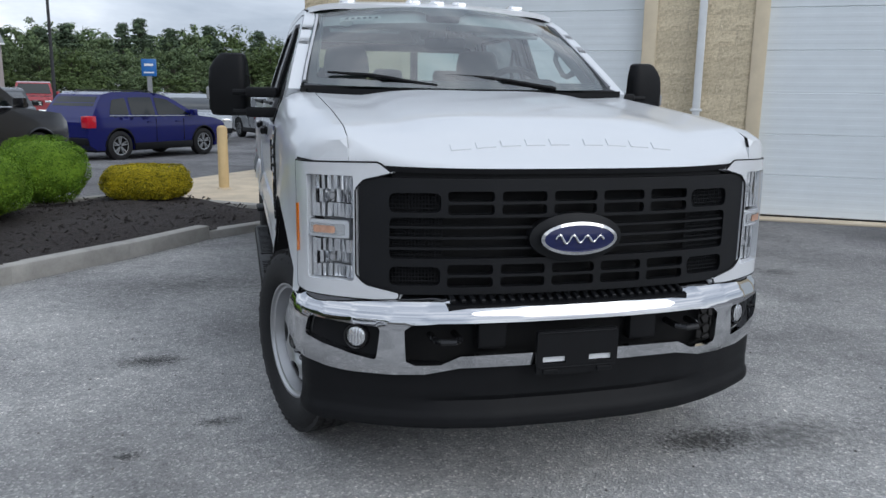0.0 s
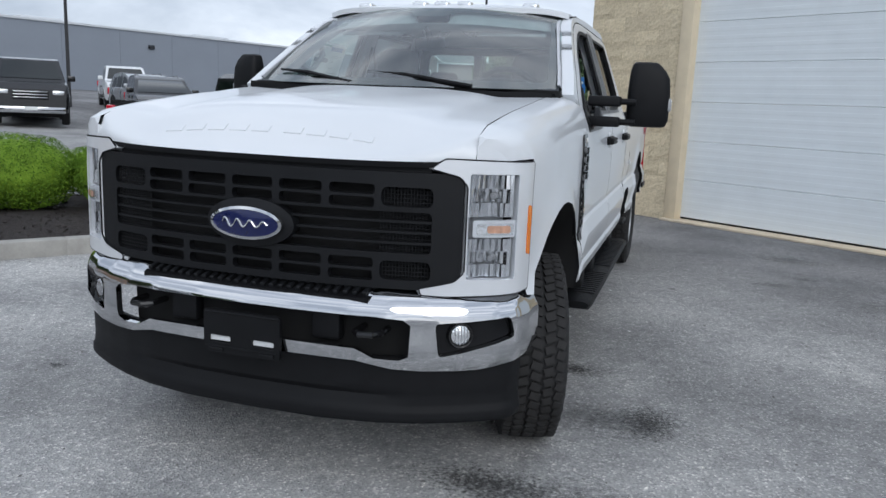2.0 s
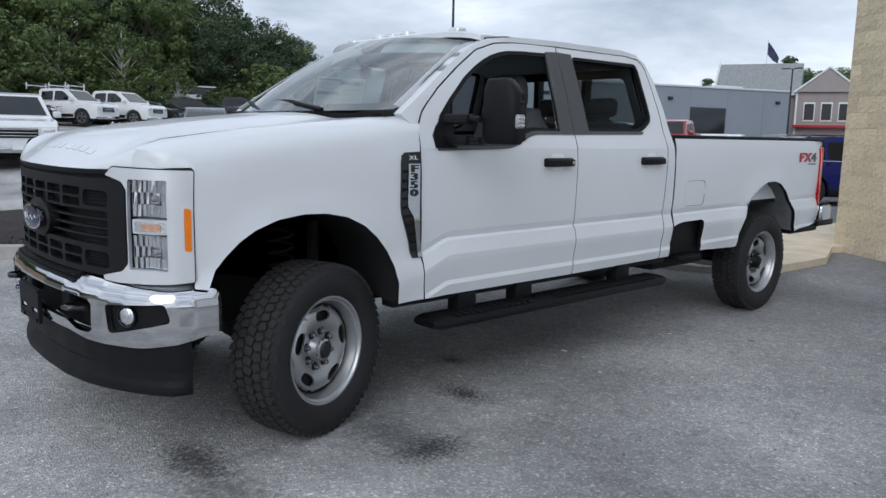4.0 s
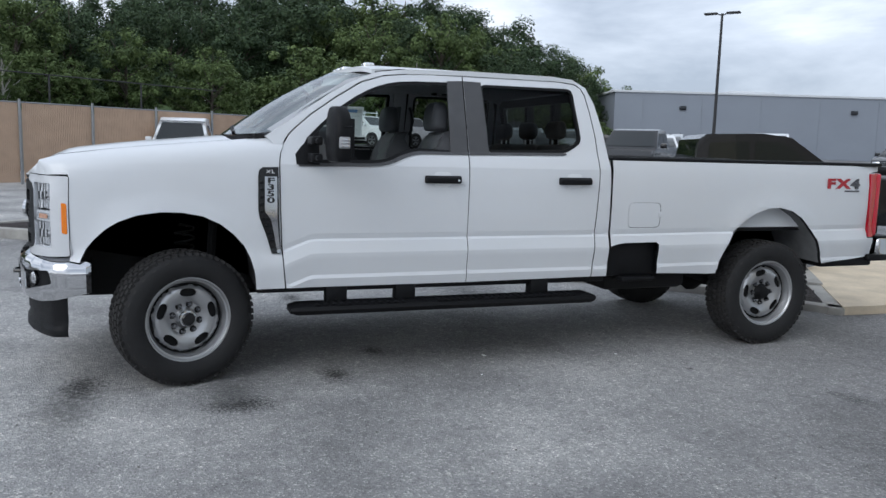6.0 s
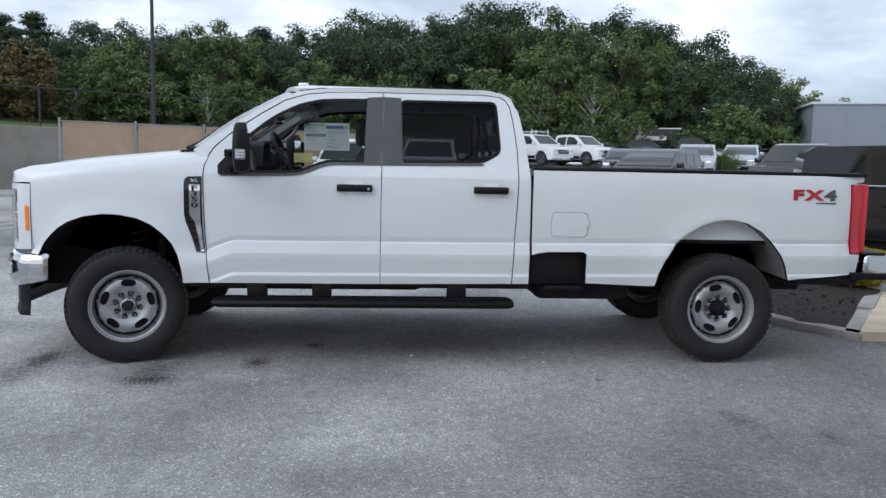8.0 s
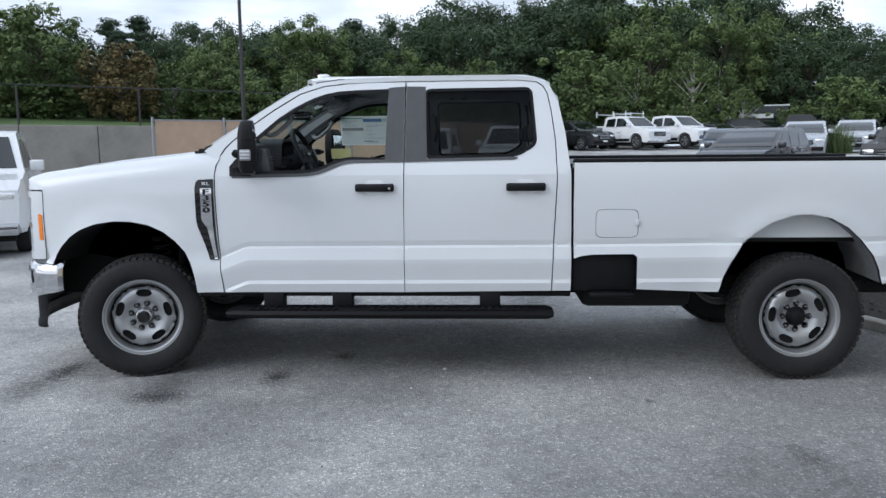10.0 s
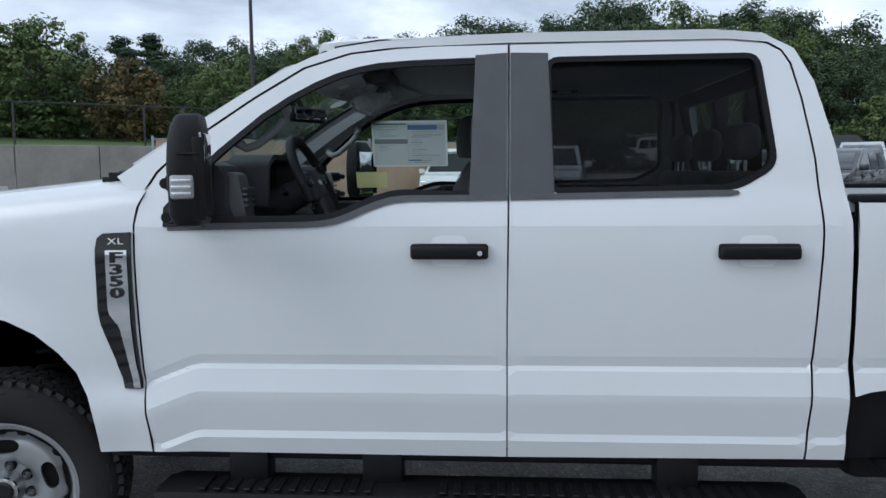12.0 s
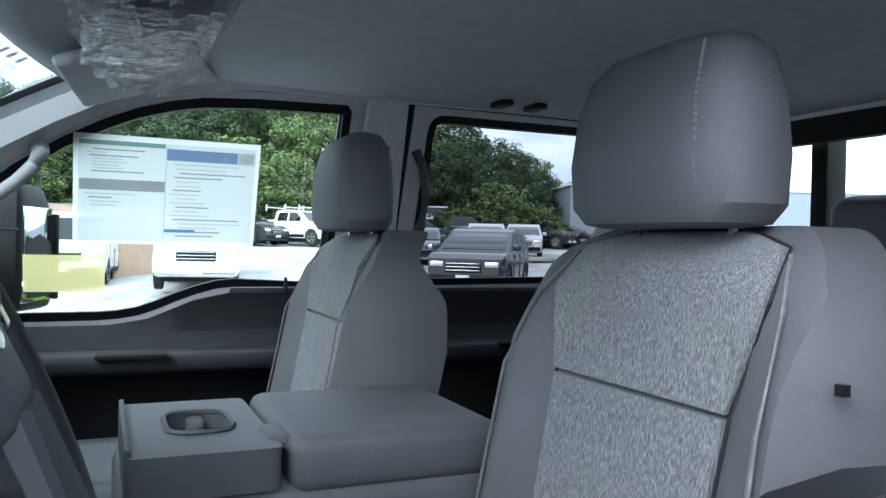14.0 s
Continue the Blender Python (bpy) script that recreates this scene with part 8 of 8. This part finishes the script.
# understorey along the wood's foot
b_ = 63.0
while b_ < 140:
    d = (56 if b_ < 98 else 44) + random.uniform(-3, 3)
    plant(random.choice(["young", "oak_c", "young", "birch"]), b_, d, random.uniform(3.6, 5.6) * d / 50, i, random.uniform(1.0, 1.25), z=0 if b_ < 98 else 1.6)
    i += 1
    b_ += random.uniform(2.0, 3.2)
for bb, dd, hh, kk in ((78.9, 58, 7.6, "birch"), (75.2, 58, 8.4, "birch"), (73.5, 60, 7.5, "birch"), (83.2, 54, 8.4, "young"), (102.0, 48, 8.0, "oak_c"), (95.5, 50, 8.2, "oak_c"), (114.6, 42, 5.2, "rusty"), (108.9, 42, 4.9, "young"), (119.5, 44, 7.2, "young"), (106.8, 43, 4.2, "young"), (90, 50, 7.5, "oak_c")):
    plant(kk, bb, dd, hh, i, z=0 if bb < 98 else 1.8)
    i += 1
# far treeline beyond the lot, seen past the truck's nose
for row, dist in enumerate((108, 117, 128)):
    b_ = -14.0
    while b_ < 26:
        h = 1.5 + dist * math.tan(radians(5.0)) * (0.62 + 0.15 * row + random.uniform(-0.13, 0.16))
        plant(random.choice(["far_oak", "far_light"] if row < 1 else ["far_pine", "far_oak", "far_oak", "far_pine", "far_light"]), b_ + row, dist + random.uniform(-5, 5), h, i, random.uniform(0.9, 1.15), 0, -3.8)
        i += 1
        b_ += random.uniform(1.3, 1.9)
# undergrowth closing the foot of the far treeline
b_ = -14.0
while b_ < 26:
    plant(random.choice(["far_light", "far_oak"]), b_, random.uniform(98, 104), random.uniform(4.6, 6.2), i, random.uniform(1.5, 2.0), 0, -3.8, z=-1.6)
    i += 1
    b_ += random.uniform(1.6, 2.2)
for ob in [o for o in scene.objects if o.parent is None and o.location.z < -150]:
    for c in list(ob.children_recursive):
        bpy.data.objects.remove(c)
    bpy.data.objects.remove(ob)


# ---- parked vehicles ----
def paint(name, col, metal=0.3):
    return mat(name, col, 0.28, metal, 0.03, 2, coat=0.7)


P_BLUE = mat("deep_blue_paint", (0.008, 0.011, 0.125), 0.24, 0.1, 0.03, 2, spec=0.35, coat=0.4)
P_BLACK = mat("black_paint", (0.008, 0.008, 0.0095), 0.22, 0, 0.03, 2, spec=0.4, coat=0.4)
P_GREY = mat("charcoal_paint", (0.020, 0.022, 0.025), 0.24, 0.1, 0.03, 2, spec=0.4, coat=0.4)
P_SILV = paint("silver_car_paint", (0.42, 0.44, 0.46), 0.6)
P_WHITE = paint("white_fleet_paint", (0.72, 0.73, 0.74), 0)
P_RED = paint("red_paint", (0.32, 0.012, 0.02))
P_DKBL = paint("slate_blue_paint", (0.05, 0.075, 0.11))
CARGL = mat("car_window_glass", (0.006, 0.009, 0.009), 0.02, 0, 0.1, 3, spec=0.6)
ALLOY = mat("alloy_wheel", (0.45, 0.46, 0.47), 0.3, 0.8, 0.05, 10)

# body sides as (forward, up) outlines; wheels at given places
KINDS = {
    "suv": dict(L=4.72, W=0.95, wb=(0.90, 3.74), r=0.37,
                low=[(0.05, 0.40), (0.0, 0.60), (0.05, 0.95), (0.12, 1.06), (2.3, 1.08), (3.5, 1.09), (4.2, 1.02), (4.55, 0.90), (4.70, 0.72), (4.72, 0.45), (4.58, 0.25), (0.25, 0.27)],
                top=[(0.10, 1.04), (0.36, 1.42), (0.52, 1.62), (0.80, 1.68), (1.6, 1.70), (2.25, 1.67), (2.62, 1.58), (3.62, 1.08)],
                win=[[(0.62, 1.14), (0.78, 1.50), (1.18, 1.55), (1.22, 1.13)], [(1.29, 1.13), (1.27, 1.56), (2.02, 1.57), (2.06, 1.12)], [(2.14, 1.12), (2.11, 1.57), (2.52, 1.52), (3.26, 1.12)]]),
    "pickup": dict(L=5.63, W=1.0, wb=(1.05, 4.72), r=0.42,
                   low=[(0.03, 0.55), (0.0, 0.80), (0.03, 1.34), (1.98, 1.36), (2.0, 1.22), (4.2, 1.25), (4.55, 1.24), (5.40, 1.15), (5.60, 1.0), (5.63, 0.5), (5.48, 0.36), (0.3, 0.45)],
                   top=[(2.0, 1.20), (2.08, 1.80), (2.22, 1.89), (3.2, 1.92), (3.68, 1.86), (4.52, 1.24)],
                   win=[[(2.22, 1.30), (2.26, 1.74), (2.95, 1.78), (2.95, 1.29)], [(3.05, 1.29), (3.05, 1.78), (3.54, 1.76), (4.17, 1.30)]]),
    "sedan": dict(L=4.7, W=0.91, wb=(0.98, 3.75), r=0.33,
                  low=[(0.03, 0.4), (0.0, 0.6), (0.05, 0.95), (0.7, 1.0), (3.3, 0.97), (4.4, 0.80), (4.66, 0.65), (4.7, 0.42), (4.55, 0.22), (0.2, 0.24)],
                  top=[(0.55, 0.98), (1.15, 1.36), (1.6, 1.45), (2.3, 1.44), (2.7, 1.36), (3.45, 0.96)],
                  win=[[(0.95, 1.04), (1.28, 1.32), (1.9, 1.37), (1.9, 1.03)], [(1.97, 1.03), (1.97, 1.37), (2.55, 1.32), (3.1, 1.02)]]),
    "van": dict(L=5.7, W=1.02, wb=(1.25, 4.6), r=0.38,
                low=[(0.03, 0.45), (0.0, 0.7), (0.03, 1.2), (4.6, 1.22), (5.3, 1.15), (5.62, 0.95), (5.7, 0.55), (5.55, 0.32), (0.2, 0.36)],
                top=[(0.03, 1.18), (0.06, 2.0), (0.2, 2.1), (3.8, 2.1), (4.15, 1.98), (4.85, 1.2)],
                win=[[(3.0, 1.35), (3.0, 1.85), (3.75, 1.85), (4.45, 1.30)]]),
}


def vehicle(kind, pm, x, y, bearing, label, category="car", rack=False):
    """A parked vehicle; its nose points along the bearing (degrees from +y towards -x)."""
    K = KINDS[kind]
    L, W, r = K["L"], K["W"], K["r"]
    a = radians(bearing)
    root = thing({"suv": "suv", "pickup": "parked_pickup", "sedan": "sedan", "van": "cargo_van"}[kind], label, category, "parked vehicles", pose(x, y, lie(x, y), 0, 0, bearing) @ pose(0, -L / 2, 0))

    def arched(outline):
        """Cut the wheel arches into the bottom edge, which runs from the last but one point to the last."""
        y0, y1 = K["wb"]
        p1, p0 = outline[-2], outline[-1]
        base = lambda f: p0[1] + (p1[1] - p0[1]) * (f - p0[0]) / (p1[0] - p0[0])
        arcs = []
        for c in (y1, y0):
            R = r * 1.17
            for k in range(9):
                t = math.pi * k / 8
                f = c + R * math.cos(t)
                arcs.append((f, max(r + R * math.sin(t), (p0[1] + p1[1]) / 2) if 0 < k < 8 else base(f)))
        return outline[:-1] + arcs + [p0]

    def wide(f, z):
        edge = lerp_curve([(0.2, 0.93), (0.5, 0.985), (0.85, 1.0), (1.1, 0.97), (1.35, 0.90), (1.95, 0.76)], z)
        nose = 1 - 0.10 * max(0, (f - (L - 0.5)) / 0.5) ** 2 - 0.06 * max(0, (0.35 - f) / 0.35) ** 2
        return W * edge * nose

    def solid(outline, step):
        bm = panel(outline, lambda f, z: Vector((wide(f, z), f, z)), step)
        deepen(bm, lambda v: Vector((-2 * v.co.x, 0, 0)))
        return bm

    body = part("body", solid(arched(K["low"]), 0.10), pm, root, "", 22)
    md = body.modifiers.new("edge", "BEVEL")
    md.width, md.segments, md.limit_method, md.angle_limit = 0.035, 2, "ANGLE", radians(38)
    cabin = part("cabin", solid(K["top"], 0.10), pm, root, "", 22)
    md = cabin.modifiers.new("edge", "BEVEL")
    md.width, md.segments, md.limit_method, md.angle_limit = 0.05, 2, "ANGLE", radians(38)
    for s in (1, -1):
        for wn_ in K["win"]:
            bm = panel(rounded(wn_, 0.05, 3), lambda f, z: Vector((s * (wide(f, z) + 0.006), f, z)), 0.2)
            part("side_window", bm, CARGL, cabin, "dark side glass")
    # front and rear screens follow the cabin's end slopes
    t = K["top"]
    for (p, q), nm, off in (((t[-2], t[-1]), "windscreen", 1), ((t[2], t[0]) if kind == "suv" else (t[1], t[0]), "rear_screen", -1)):
        pv, qv = Vector(p), Vector(q)
        nn = Vector((qv.y - pv.y, -(qv.x - pv.x))).normalized()
        if nn.x * off < 0:
            nn = -nn
        bm = bm_new()
        co = []
        for k, wd in ((0.1, 0.86), (0.5, 0.88)) if kind == "suv" and off < 0 else ((0.1, 0.86), (0.9, 0.9)):
            c = pv.lerp(qv, k) + nn * 0.012
            ww = wide(c.x, c.y) * wd
            co.append((c, ww))
        vs = [bm.verts.new((-co[0][1], co[0][0].x, co[0][0].y)), bm.verts.new((co[0][1], co[0][0].x, co[0][0].y)), bm.verts.new((co[1][1], co[1][0].x, co[1][0].y)), bm.verts.new((-co[1][1], co[1][0].x, co[1][0].y))]
        bm.faces.new(vs)
        deepen(bm, (0, -off * 0.01, 0))
        part(nm, bm, CARGL, cabin, "dark screen glass")
    gz = 0.62 if kind in ("sedan",) else 0.72 if kind == "suv" else 0.86
    part("front_grille", box((-W * 0.45, L - 0.04, gz - 0.14), (W * 0.45, L + 0.025, gz + 0.10), 0.02), BLACKP, body, "dark grille")
    for k in range(3):
        part("grille_bar", box((-W * 0.43, L + 0.02, gz - 0.10 + 0.08 * k), (W * 0.43, L + 0.04, gz - 0.075 + 0.08 * k), 0.006), CHROME, body, "chrome grille bar")
    part("front_bumper", box((-W * 0.88, L - 0.12, 0.34), (W * 0.88, L + 0.05, 0.52), 0.03), BLACKP if kind != "pickup" else CHROME, body)
    part("rear_bumper", box((-W * 0.92, -0.06, 0.40), (W * 0.92, 0.10, 0.58), 0.03), BLACKP if kind != "pickup" else BLACKP, body)
    part("plate", box((-0.16, L + 0.05, 0.42), (0.16, L + 0.062, 0.52)), PAPER, body, "blank pale plate")
    for s in (1, -1):
        part("head_lamp", box((s * W * 0.70 - 0.17, L - 0.28, gz - 0.02), (s * W * 0.70 + 0.16, L - 0.02, gz + 0.12), 0.03), LAMPI, body, "clear headlamp")
        tz = {"pickup": 1.10, "suv": 0.96}.get(kind, 0.84)
        part("tail_lamp", box((s * W * 0.84 - 0.10, -0.03, tz - 0.14), (s * W * 0.84 + 0.15, 0.22 if kind == "suv" else 0.12, tz + 0.15), 0.03), REDL, body, "red tail lamp")
        fm = t[-1][0] - 0.35
        part("door_mirror", box((s * (W + 0.09) - 0.11, fm - 0.05, t[-1][1] + 0.02), (s * (W + 0.09) + 0.10, fm + 0.08, t[-1][1] + 0.19), 0.03), pm, body)
        for f in ([K["wb"][0] + 0.95, K["wb"][0] + 1.9] if kind != "pickup" else [2.35, 3.3]):
            part("door_handle", box((s * (W + 0.005) - 0.015, f - 0.09, 0.93), (s * (W + 0.005) + 0.015, f + 0.09, 0.965), 0.006), pm if kind != "pickup" else BLACKP, body)
            part("door_seam", box((s * (W - 0.02) - 0.022, f + 0.2, 0.45), (s * (W - 0.02) + 0.0215, f + 0.208, 1.02)), VOID, body)
        # dark sill, arch lips, pale window line and roof rail
        zs = K["low"][-1][1]
        part("sill_trim", box((s * W * 0.95 - 0.03, K["wb"][0] + r * 1.2, zs - 0.02), (s * W * 0.985 + 0.012, K["wb"][1] - r * 1.2, zs + 0.15), 0.02), BLACKP, body, "dark sill trim")
        for f in K["wb"]:
            arc = [(f + r * 1.18 * math.cos(math.pi * k / 12), r + r * 1.18 * math.sin(math.pi * k / 12)) for k in range(13)]
            part("arch_lip", tube([(s * (wide(p, z) - 0.004), p, z) for p, z in arc], 0.022, 6), BLACKP if kind == "suv" else pm, body, "wheel arch lip")
        w0, w1 = K["win"][0][0], K["win"][-1][-1]
        part("window_line", tube([(s * (wide(p, z) + 0.006), p, z) for p, z in (tuple(Vector(w0).lerp(Vector(w1), k / 4) - Vector((0, 0.03))) for k in range(5))], 0.011, 5), CHROME, cabin, "bright window line")
        if kind == "suv":
            part("roof_rail", tube([(s * W * 0.68, 0.85, 1.67), (s * W * 0.68, 0.95, 1.725), (s * W * 0.68, 2.1, 1.725), (s * W * 0.68, 2.25, 1.655)], 0.016, 6), P_BLACK, cabin, "dark roof rail")
        for f in K["wb"]:
            w = new("wheel")
            w.parent = root
            w.matrix_local = pose(s * (W - 0.12), f, r, 0, 0, 0 if s > 0 else 180)
            part("tyre", lathe([(r * 0.62, 0.09), (r * 0.75, 0.115), (r * 0.93, 0.105), (r, 0.085), (r, -0.085), (r * 0.93, -0.105), (r * 0.62, -0.09)], 28), RUBBER, w)
            bm = lathe([(0.0, 0.075), (r * 0.15, 0.08), (r * 0.18, 0.06), (r * 0.6, 0.03), (r * 0.64, 0.09), (r * 0.60, 0.10), (r * 0.56, 0.05)], 20)
            rim = part("rim", bm, VOID, w)
            bm = bm_new()
            for k in range(10):
                add_box(bm, (0.05, -r * 0.04, r * 0.08), (0.085, r * 0.04, r * 0.60), m=Matrix.Rotation(2 * math.pi * (k // 2) / 5 + (0.17 if k % 2 else -0.17), 4, "X"))
            add_lathe(bm, [(r * 0.57, 0.10), (r * 0.63, 0.105), (r * 0.65, 0.08)], 28)
            part("spokes", bm, ALLOY, rim, "alloy spokes")
    part("underside", box((-W * 0.8, 0.3, 0.22), (W * 0.8, L - 0.35, 0.6)), VOID, body)
    if rack:
        for f in (1.2, 2.6, 3.6):
            part("rack_bar", box((-W * 0.8, f, K["top"][3][1] + 0.12), (W * 0.8, f + 0.05, K["top"][3][1] + 0.17)), DOWNP, cabin, "white ladder rack bar")
            for s in (1, -1):
                part("rack_post", box((s * W * 0.72 - 0.02, f, K["top"][3][1] - 0.05), (s * W * 0.72 + 0.02, f + 0.05, K["top"][3][1] + 0.3)), DOWNP, cabin)
    return root


vehicle("suv", P_BLUE, -3.75, 19.05, -42, "deep blue crossover with silver alloy wheels, parked")
vehicle("pickup", P_BLACK, -6.15, 9.85, -24, "black crew cab pickup parked behind the planting bed", "pickup truck")
vehicle("suv", P_GREY, -17.1, 10.4, 232, "dark grey compact off-roader with slotted grille", "suv")
vehicle("pickup", P_BLACK, -18.2, 15.9, 225, "black pickup facing the lane, parked", "pickup truck")
vehicle("suv", P_BLACK, -16.2, 19.4, 225, "black suv parked in the lot", "suv")
vehicle("suv", P_SILV, -30.5, 17.3, 245, "silver suv, parked nose out", "suv")
vehicle("sedan", P_DKBL, -28.5, 13.2, 245, "slate blue sedan with roof rails, parked nose out")
vehicle("suv", P_SILV, -20.0, 23.5, 235, "silver suv, parked nose out", "suv")
vehicle("suv", P_WHITE, -24.0, 20.6, 238, "white suv, parked nose out", "suv")
vehicle("suv", P_SILV, -33.5, 21.0, 240, "silver suv, parked nose out", "suv")
vehicle("pickup", P_WHITE, -20.6, 3.6, 262, "white work pickup beside the tan fence", "pickup truck")
vehicle("van", P_WHITE, -25.0, 0.6, 262, "white cargo van with orange marker lamps", "van")
vehicle("pickup", P_WHITE, -7.05, -6.5, -63, "white pickup with dark bumper at the edge of the lot", "pickup truck")
ROW = (("suv", P_BLACK), ("suv", P_GREY), ("pickup", P_WHITE), ("pickup", P_WHITE), ("sedan", P_GREY), ("suv", P_BLACK), ("pickup", P_BLACK), ("suv", P_DKBL), ("pickup", P_BLACK), ("suv", P_GREY))
NAMES = {P_BLACK.name: "black", P_GREY.name: "charcoal", P_WHITE.name: "white", P_DKBL.name: "slate blue", P_SILV.name: "silver", P_RED.name: "red"}
for k, (kd, pm) in enumerate(ROW):
    vehicle(kd, pm, -40.0 - 0.6 * k, 5.2 + 2.9 * k, 305, "%s %s parked in the far row" % (NAMES[pm.name], kd), "pickup truck" if kd == "pickup" else kd, rack=(k in (2,)))
FAR = (("suv", P_SILV, -3.0, 27.0, 200), ("sedan", P_SILV, -6.2, 26.5, 200), ("suv", P_GREY, -9.4, 27.5, 200), ("sedan", P_WHITE, -12.5, 28.5, 200), ("suv", P_SILV, 0.2, 28.0, 200), ("pickup", P_RED, -15.5, 29.5, 200),
       ("suv", P_WHITE, -18.6, 31.0, 205), ("suv", P_GREY, -21.6, 33.0, 205), ("sedan", P_SILV, -1.5, 36.0, 190), ("suv", P_WHITE, -5.0, 37.0, 190), ("suv", P_SILV, -8.5, 37.5, 190), ("pickup", P_RED, -11.5, 42.0, 190),
       ("pickup", P_WHITE, -24.5, 27.5, 225), ("suv", P_SILV, -28.0, 24.0, 230))
for kd, pm, x, y, br in FAR:
    vehicle(kd, pm, x, y, br, "%s %s parked in the lot" % (NAMES[pm.name], kd), "pickup truck" if kd == "pickup" else kd)
# enclosed trailer at the far edge
tr = thing("trailer", "dark enclosed trailer at the wood's edge", "trailer", m=pose(-52, 22, lie(-52, 22), 0, 0, 70))
part("box_body", box((-2.6, -1.1, 0.6), (2.6, 1.1, 2.75), 0.06), P_BLACK, tr)
part("roof_cap", box((-2.65, -1.15, 2.72), (2.65, 1.15, 2.82), 0.03), DOWNP, tr, "pale roof edge")
part("caption_bar", box((-1.6, -1.13, 1.9), (1.6, -1.09, 2.2)), WHITEB, tr, "pale caption bar")
for f in (-0.5, 0.5):
    part("wheel", lathe([(0.0, 0.1), (0.36, 0.1), (0.38, 0.0), (0.36, -0.1), (0.0, -0.1)], 20, "Y", (f, -1.0, 0.38)), RUBBER, tr)
# painted bay lines
LINEW = mat("worn_white_road_paint", (0.55, 0.55, 0.53), 0.8, 0, 0.25, 12)
lines = [(-9.6 - 1.9 * k, 8.5 + 0.3 * k, 2.2, 0.06, 42) for k in range(9)] + [(-21.5, 11.0, 2.0, 0.08, 62), (-14.4, 6.3, 2.5, 0.08, 60), (-8.0, -6.5, 3.0, 0.08, 80), (-12.0, -5.2, 3.0, 0.08, 80)]
for x, y, l_, hw, br in lines:
    bm = bm_new()
    m = pose(x, y, 0, 0, 0, br)
    ra = []
    for k in range(7):
        for q in (-hw, hw):
            p = m @ Vector((q, -l_ + 2 * l_ * k / 6, 0))
            ra.append(bm.verts.new((p.x, p.y, lie(p.x, p.y) + 0.006)))
    for k in range(6):
        bm.faces.new((ra[2 * k], ra[2 * k + 1], ra[2 * k + 3], ra[2 * k + 2]))
    tagged(part("bay_line", bm, LINEW), "worn white parking bay line", "road marking", kind="structure")
# reed island in the drive
ri = thing("reed_island", "small kerbed island with tall ornamental grass", "planting", m=pose(-31, 18.8, lie(-31, 18.8)))
part("kerb_ring", lathe([(2.2, 0.0), (2.2, 0.15), (2.0, 0.16), (0.0, 0.16)], 28, "Z"), KERBC, ri)
bm = bm_new()
rnd = random.Random(3)
for k in range(700):
    a, r = rnd.uniform(0, 6.28), rnd.uniform(0, 0.8)
    h = rnd.uniform(0.9, 1.5)
    p = Vector((r * math.cos(a), r * math.sin(a), 0.15))
    q = p + Vector((rnd.uniform(-0.4, 0.4), rnd.uniform(-0.4, 0.4), h))
    w = Vector((rnd.uniform(-1, 1), rnd.uniform(-1, 1), 0)).normalized() * 0.02
    bm.faces.new([bm.verts.new(c) for c in (p - w, p + w, q)])
part("grass_tuft", bm, LEAF_LIGHT, ri, "", 0)
bush(-29.4, 17.4, 0.9, 0.8, 0.7, LEAF_BUSH, 2500, "low green shrub on the drive island", 9, 0.04, 0.36)
bush(-32.4, 20.0, 0.9, 0.8, 0.7, LEAF_BUSH, 2500, "low green shrub on the drive island", 10, 0.04, 0.40)


# ---- split-face blocks of the garage piers ----
def block_mesh(w, h, seed):
    """A block whose face is broken rough, 40 triangles or so."""
    me = bpy.data.meshes.new("block")
    nu, nv = (6, 3) if w > 0.3 else (3, 3)
    vs, fs = [], []
    for j in range(nv + 1):
        for i in range(nu + 1):
            u, v = i / nu, j / nv
            edge = i in (0, nu) or j in (0, nv)
            q = noise.noise(Vector((u * 3.1 + seed * 7.7, v * 2.3, seed * 3.3)))
            vs.append(((u - 0.5) * w, (-0.007 if edge else -0.010 - 0.012 * q), v * h))
    for j in range(nv):
        for i in range(nu):
            a = j * (nu + 1) + i
            fs.append((a, a + 1, a + nu + 2, a + nu + 1))
    k = len(vs)
    rim = [i for i in range(nu + 1)] + [j * (nu + 1) + nu for j in range(1, nv + 1)] + [nv * (nu + 1) + i for i in range(nu - 1, -1, -1)] + [j * (nu + 1) for j in range(nv - 1, 0, -1)]
    for i in rim:
        vs.append((vs[i][0], 0.035, vs[i][2]))
    for i in range(len(rim)):
        j = (i + 1) % len(rim)
        fs.append((rim[j], rim[i], k + i, k + j))
    me.from_pydata(vs, [], fs)
    me.materials.append(BLOCK)
    return me


CH, CW, JOINT = 0.203, 0.40, 0.004
SHAPES = {}
random.seed(31)
for s0, s1 in PIERS[:3]:
    row = 0
    z = 0.0
    while z < 5.0:
        x = s0
        first = CW / 2 if row % 2 else CW
        while x < s1 - 0.02:
            w = min(first, s1 - x)
            first = CW
            if 0 < s1 - x - w < 0.08:
                w = s1 - x
            key = (round(w, 3), random.randrange(4))
            if key not in SHAPES:
                SHAPES[key] = block_mesh(w - JOINT, CH - JOINT, len(SHAPES) + 1)
            ob = new("block", SHAPES[key])
            ob.parent = gw
            ob.matrix_local = Matrix.Translation((x + w / 2, 0.03, z + JOINT / 2))
            x += w
        z += CH
        row += 1
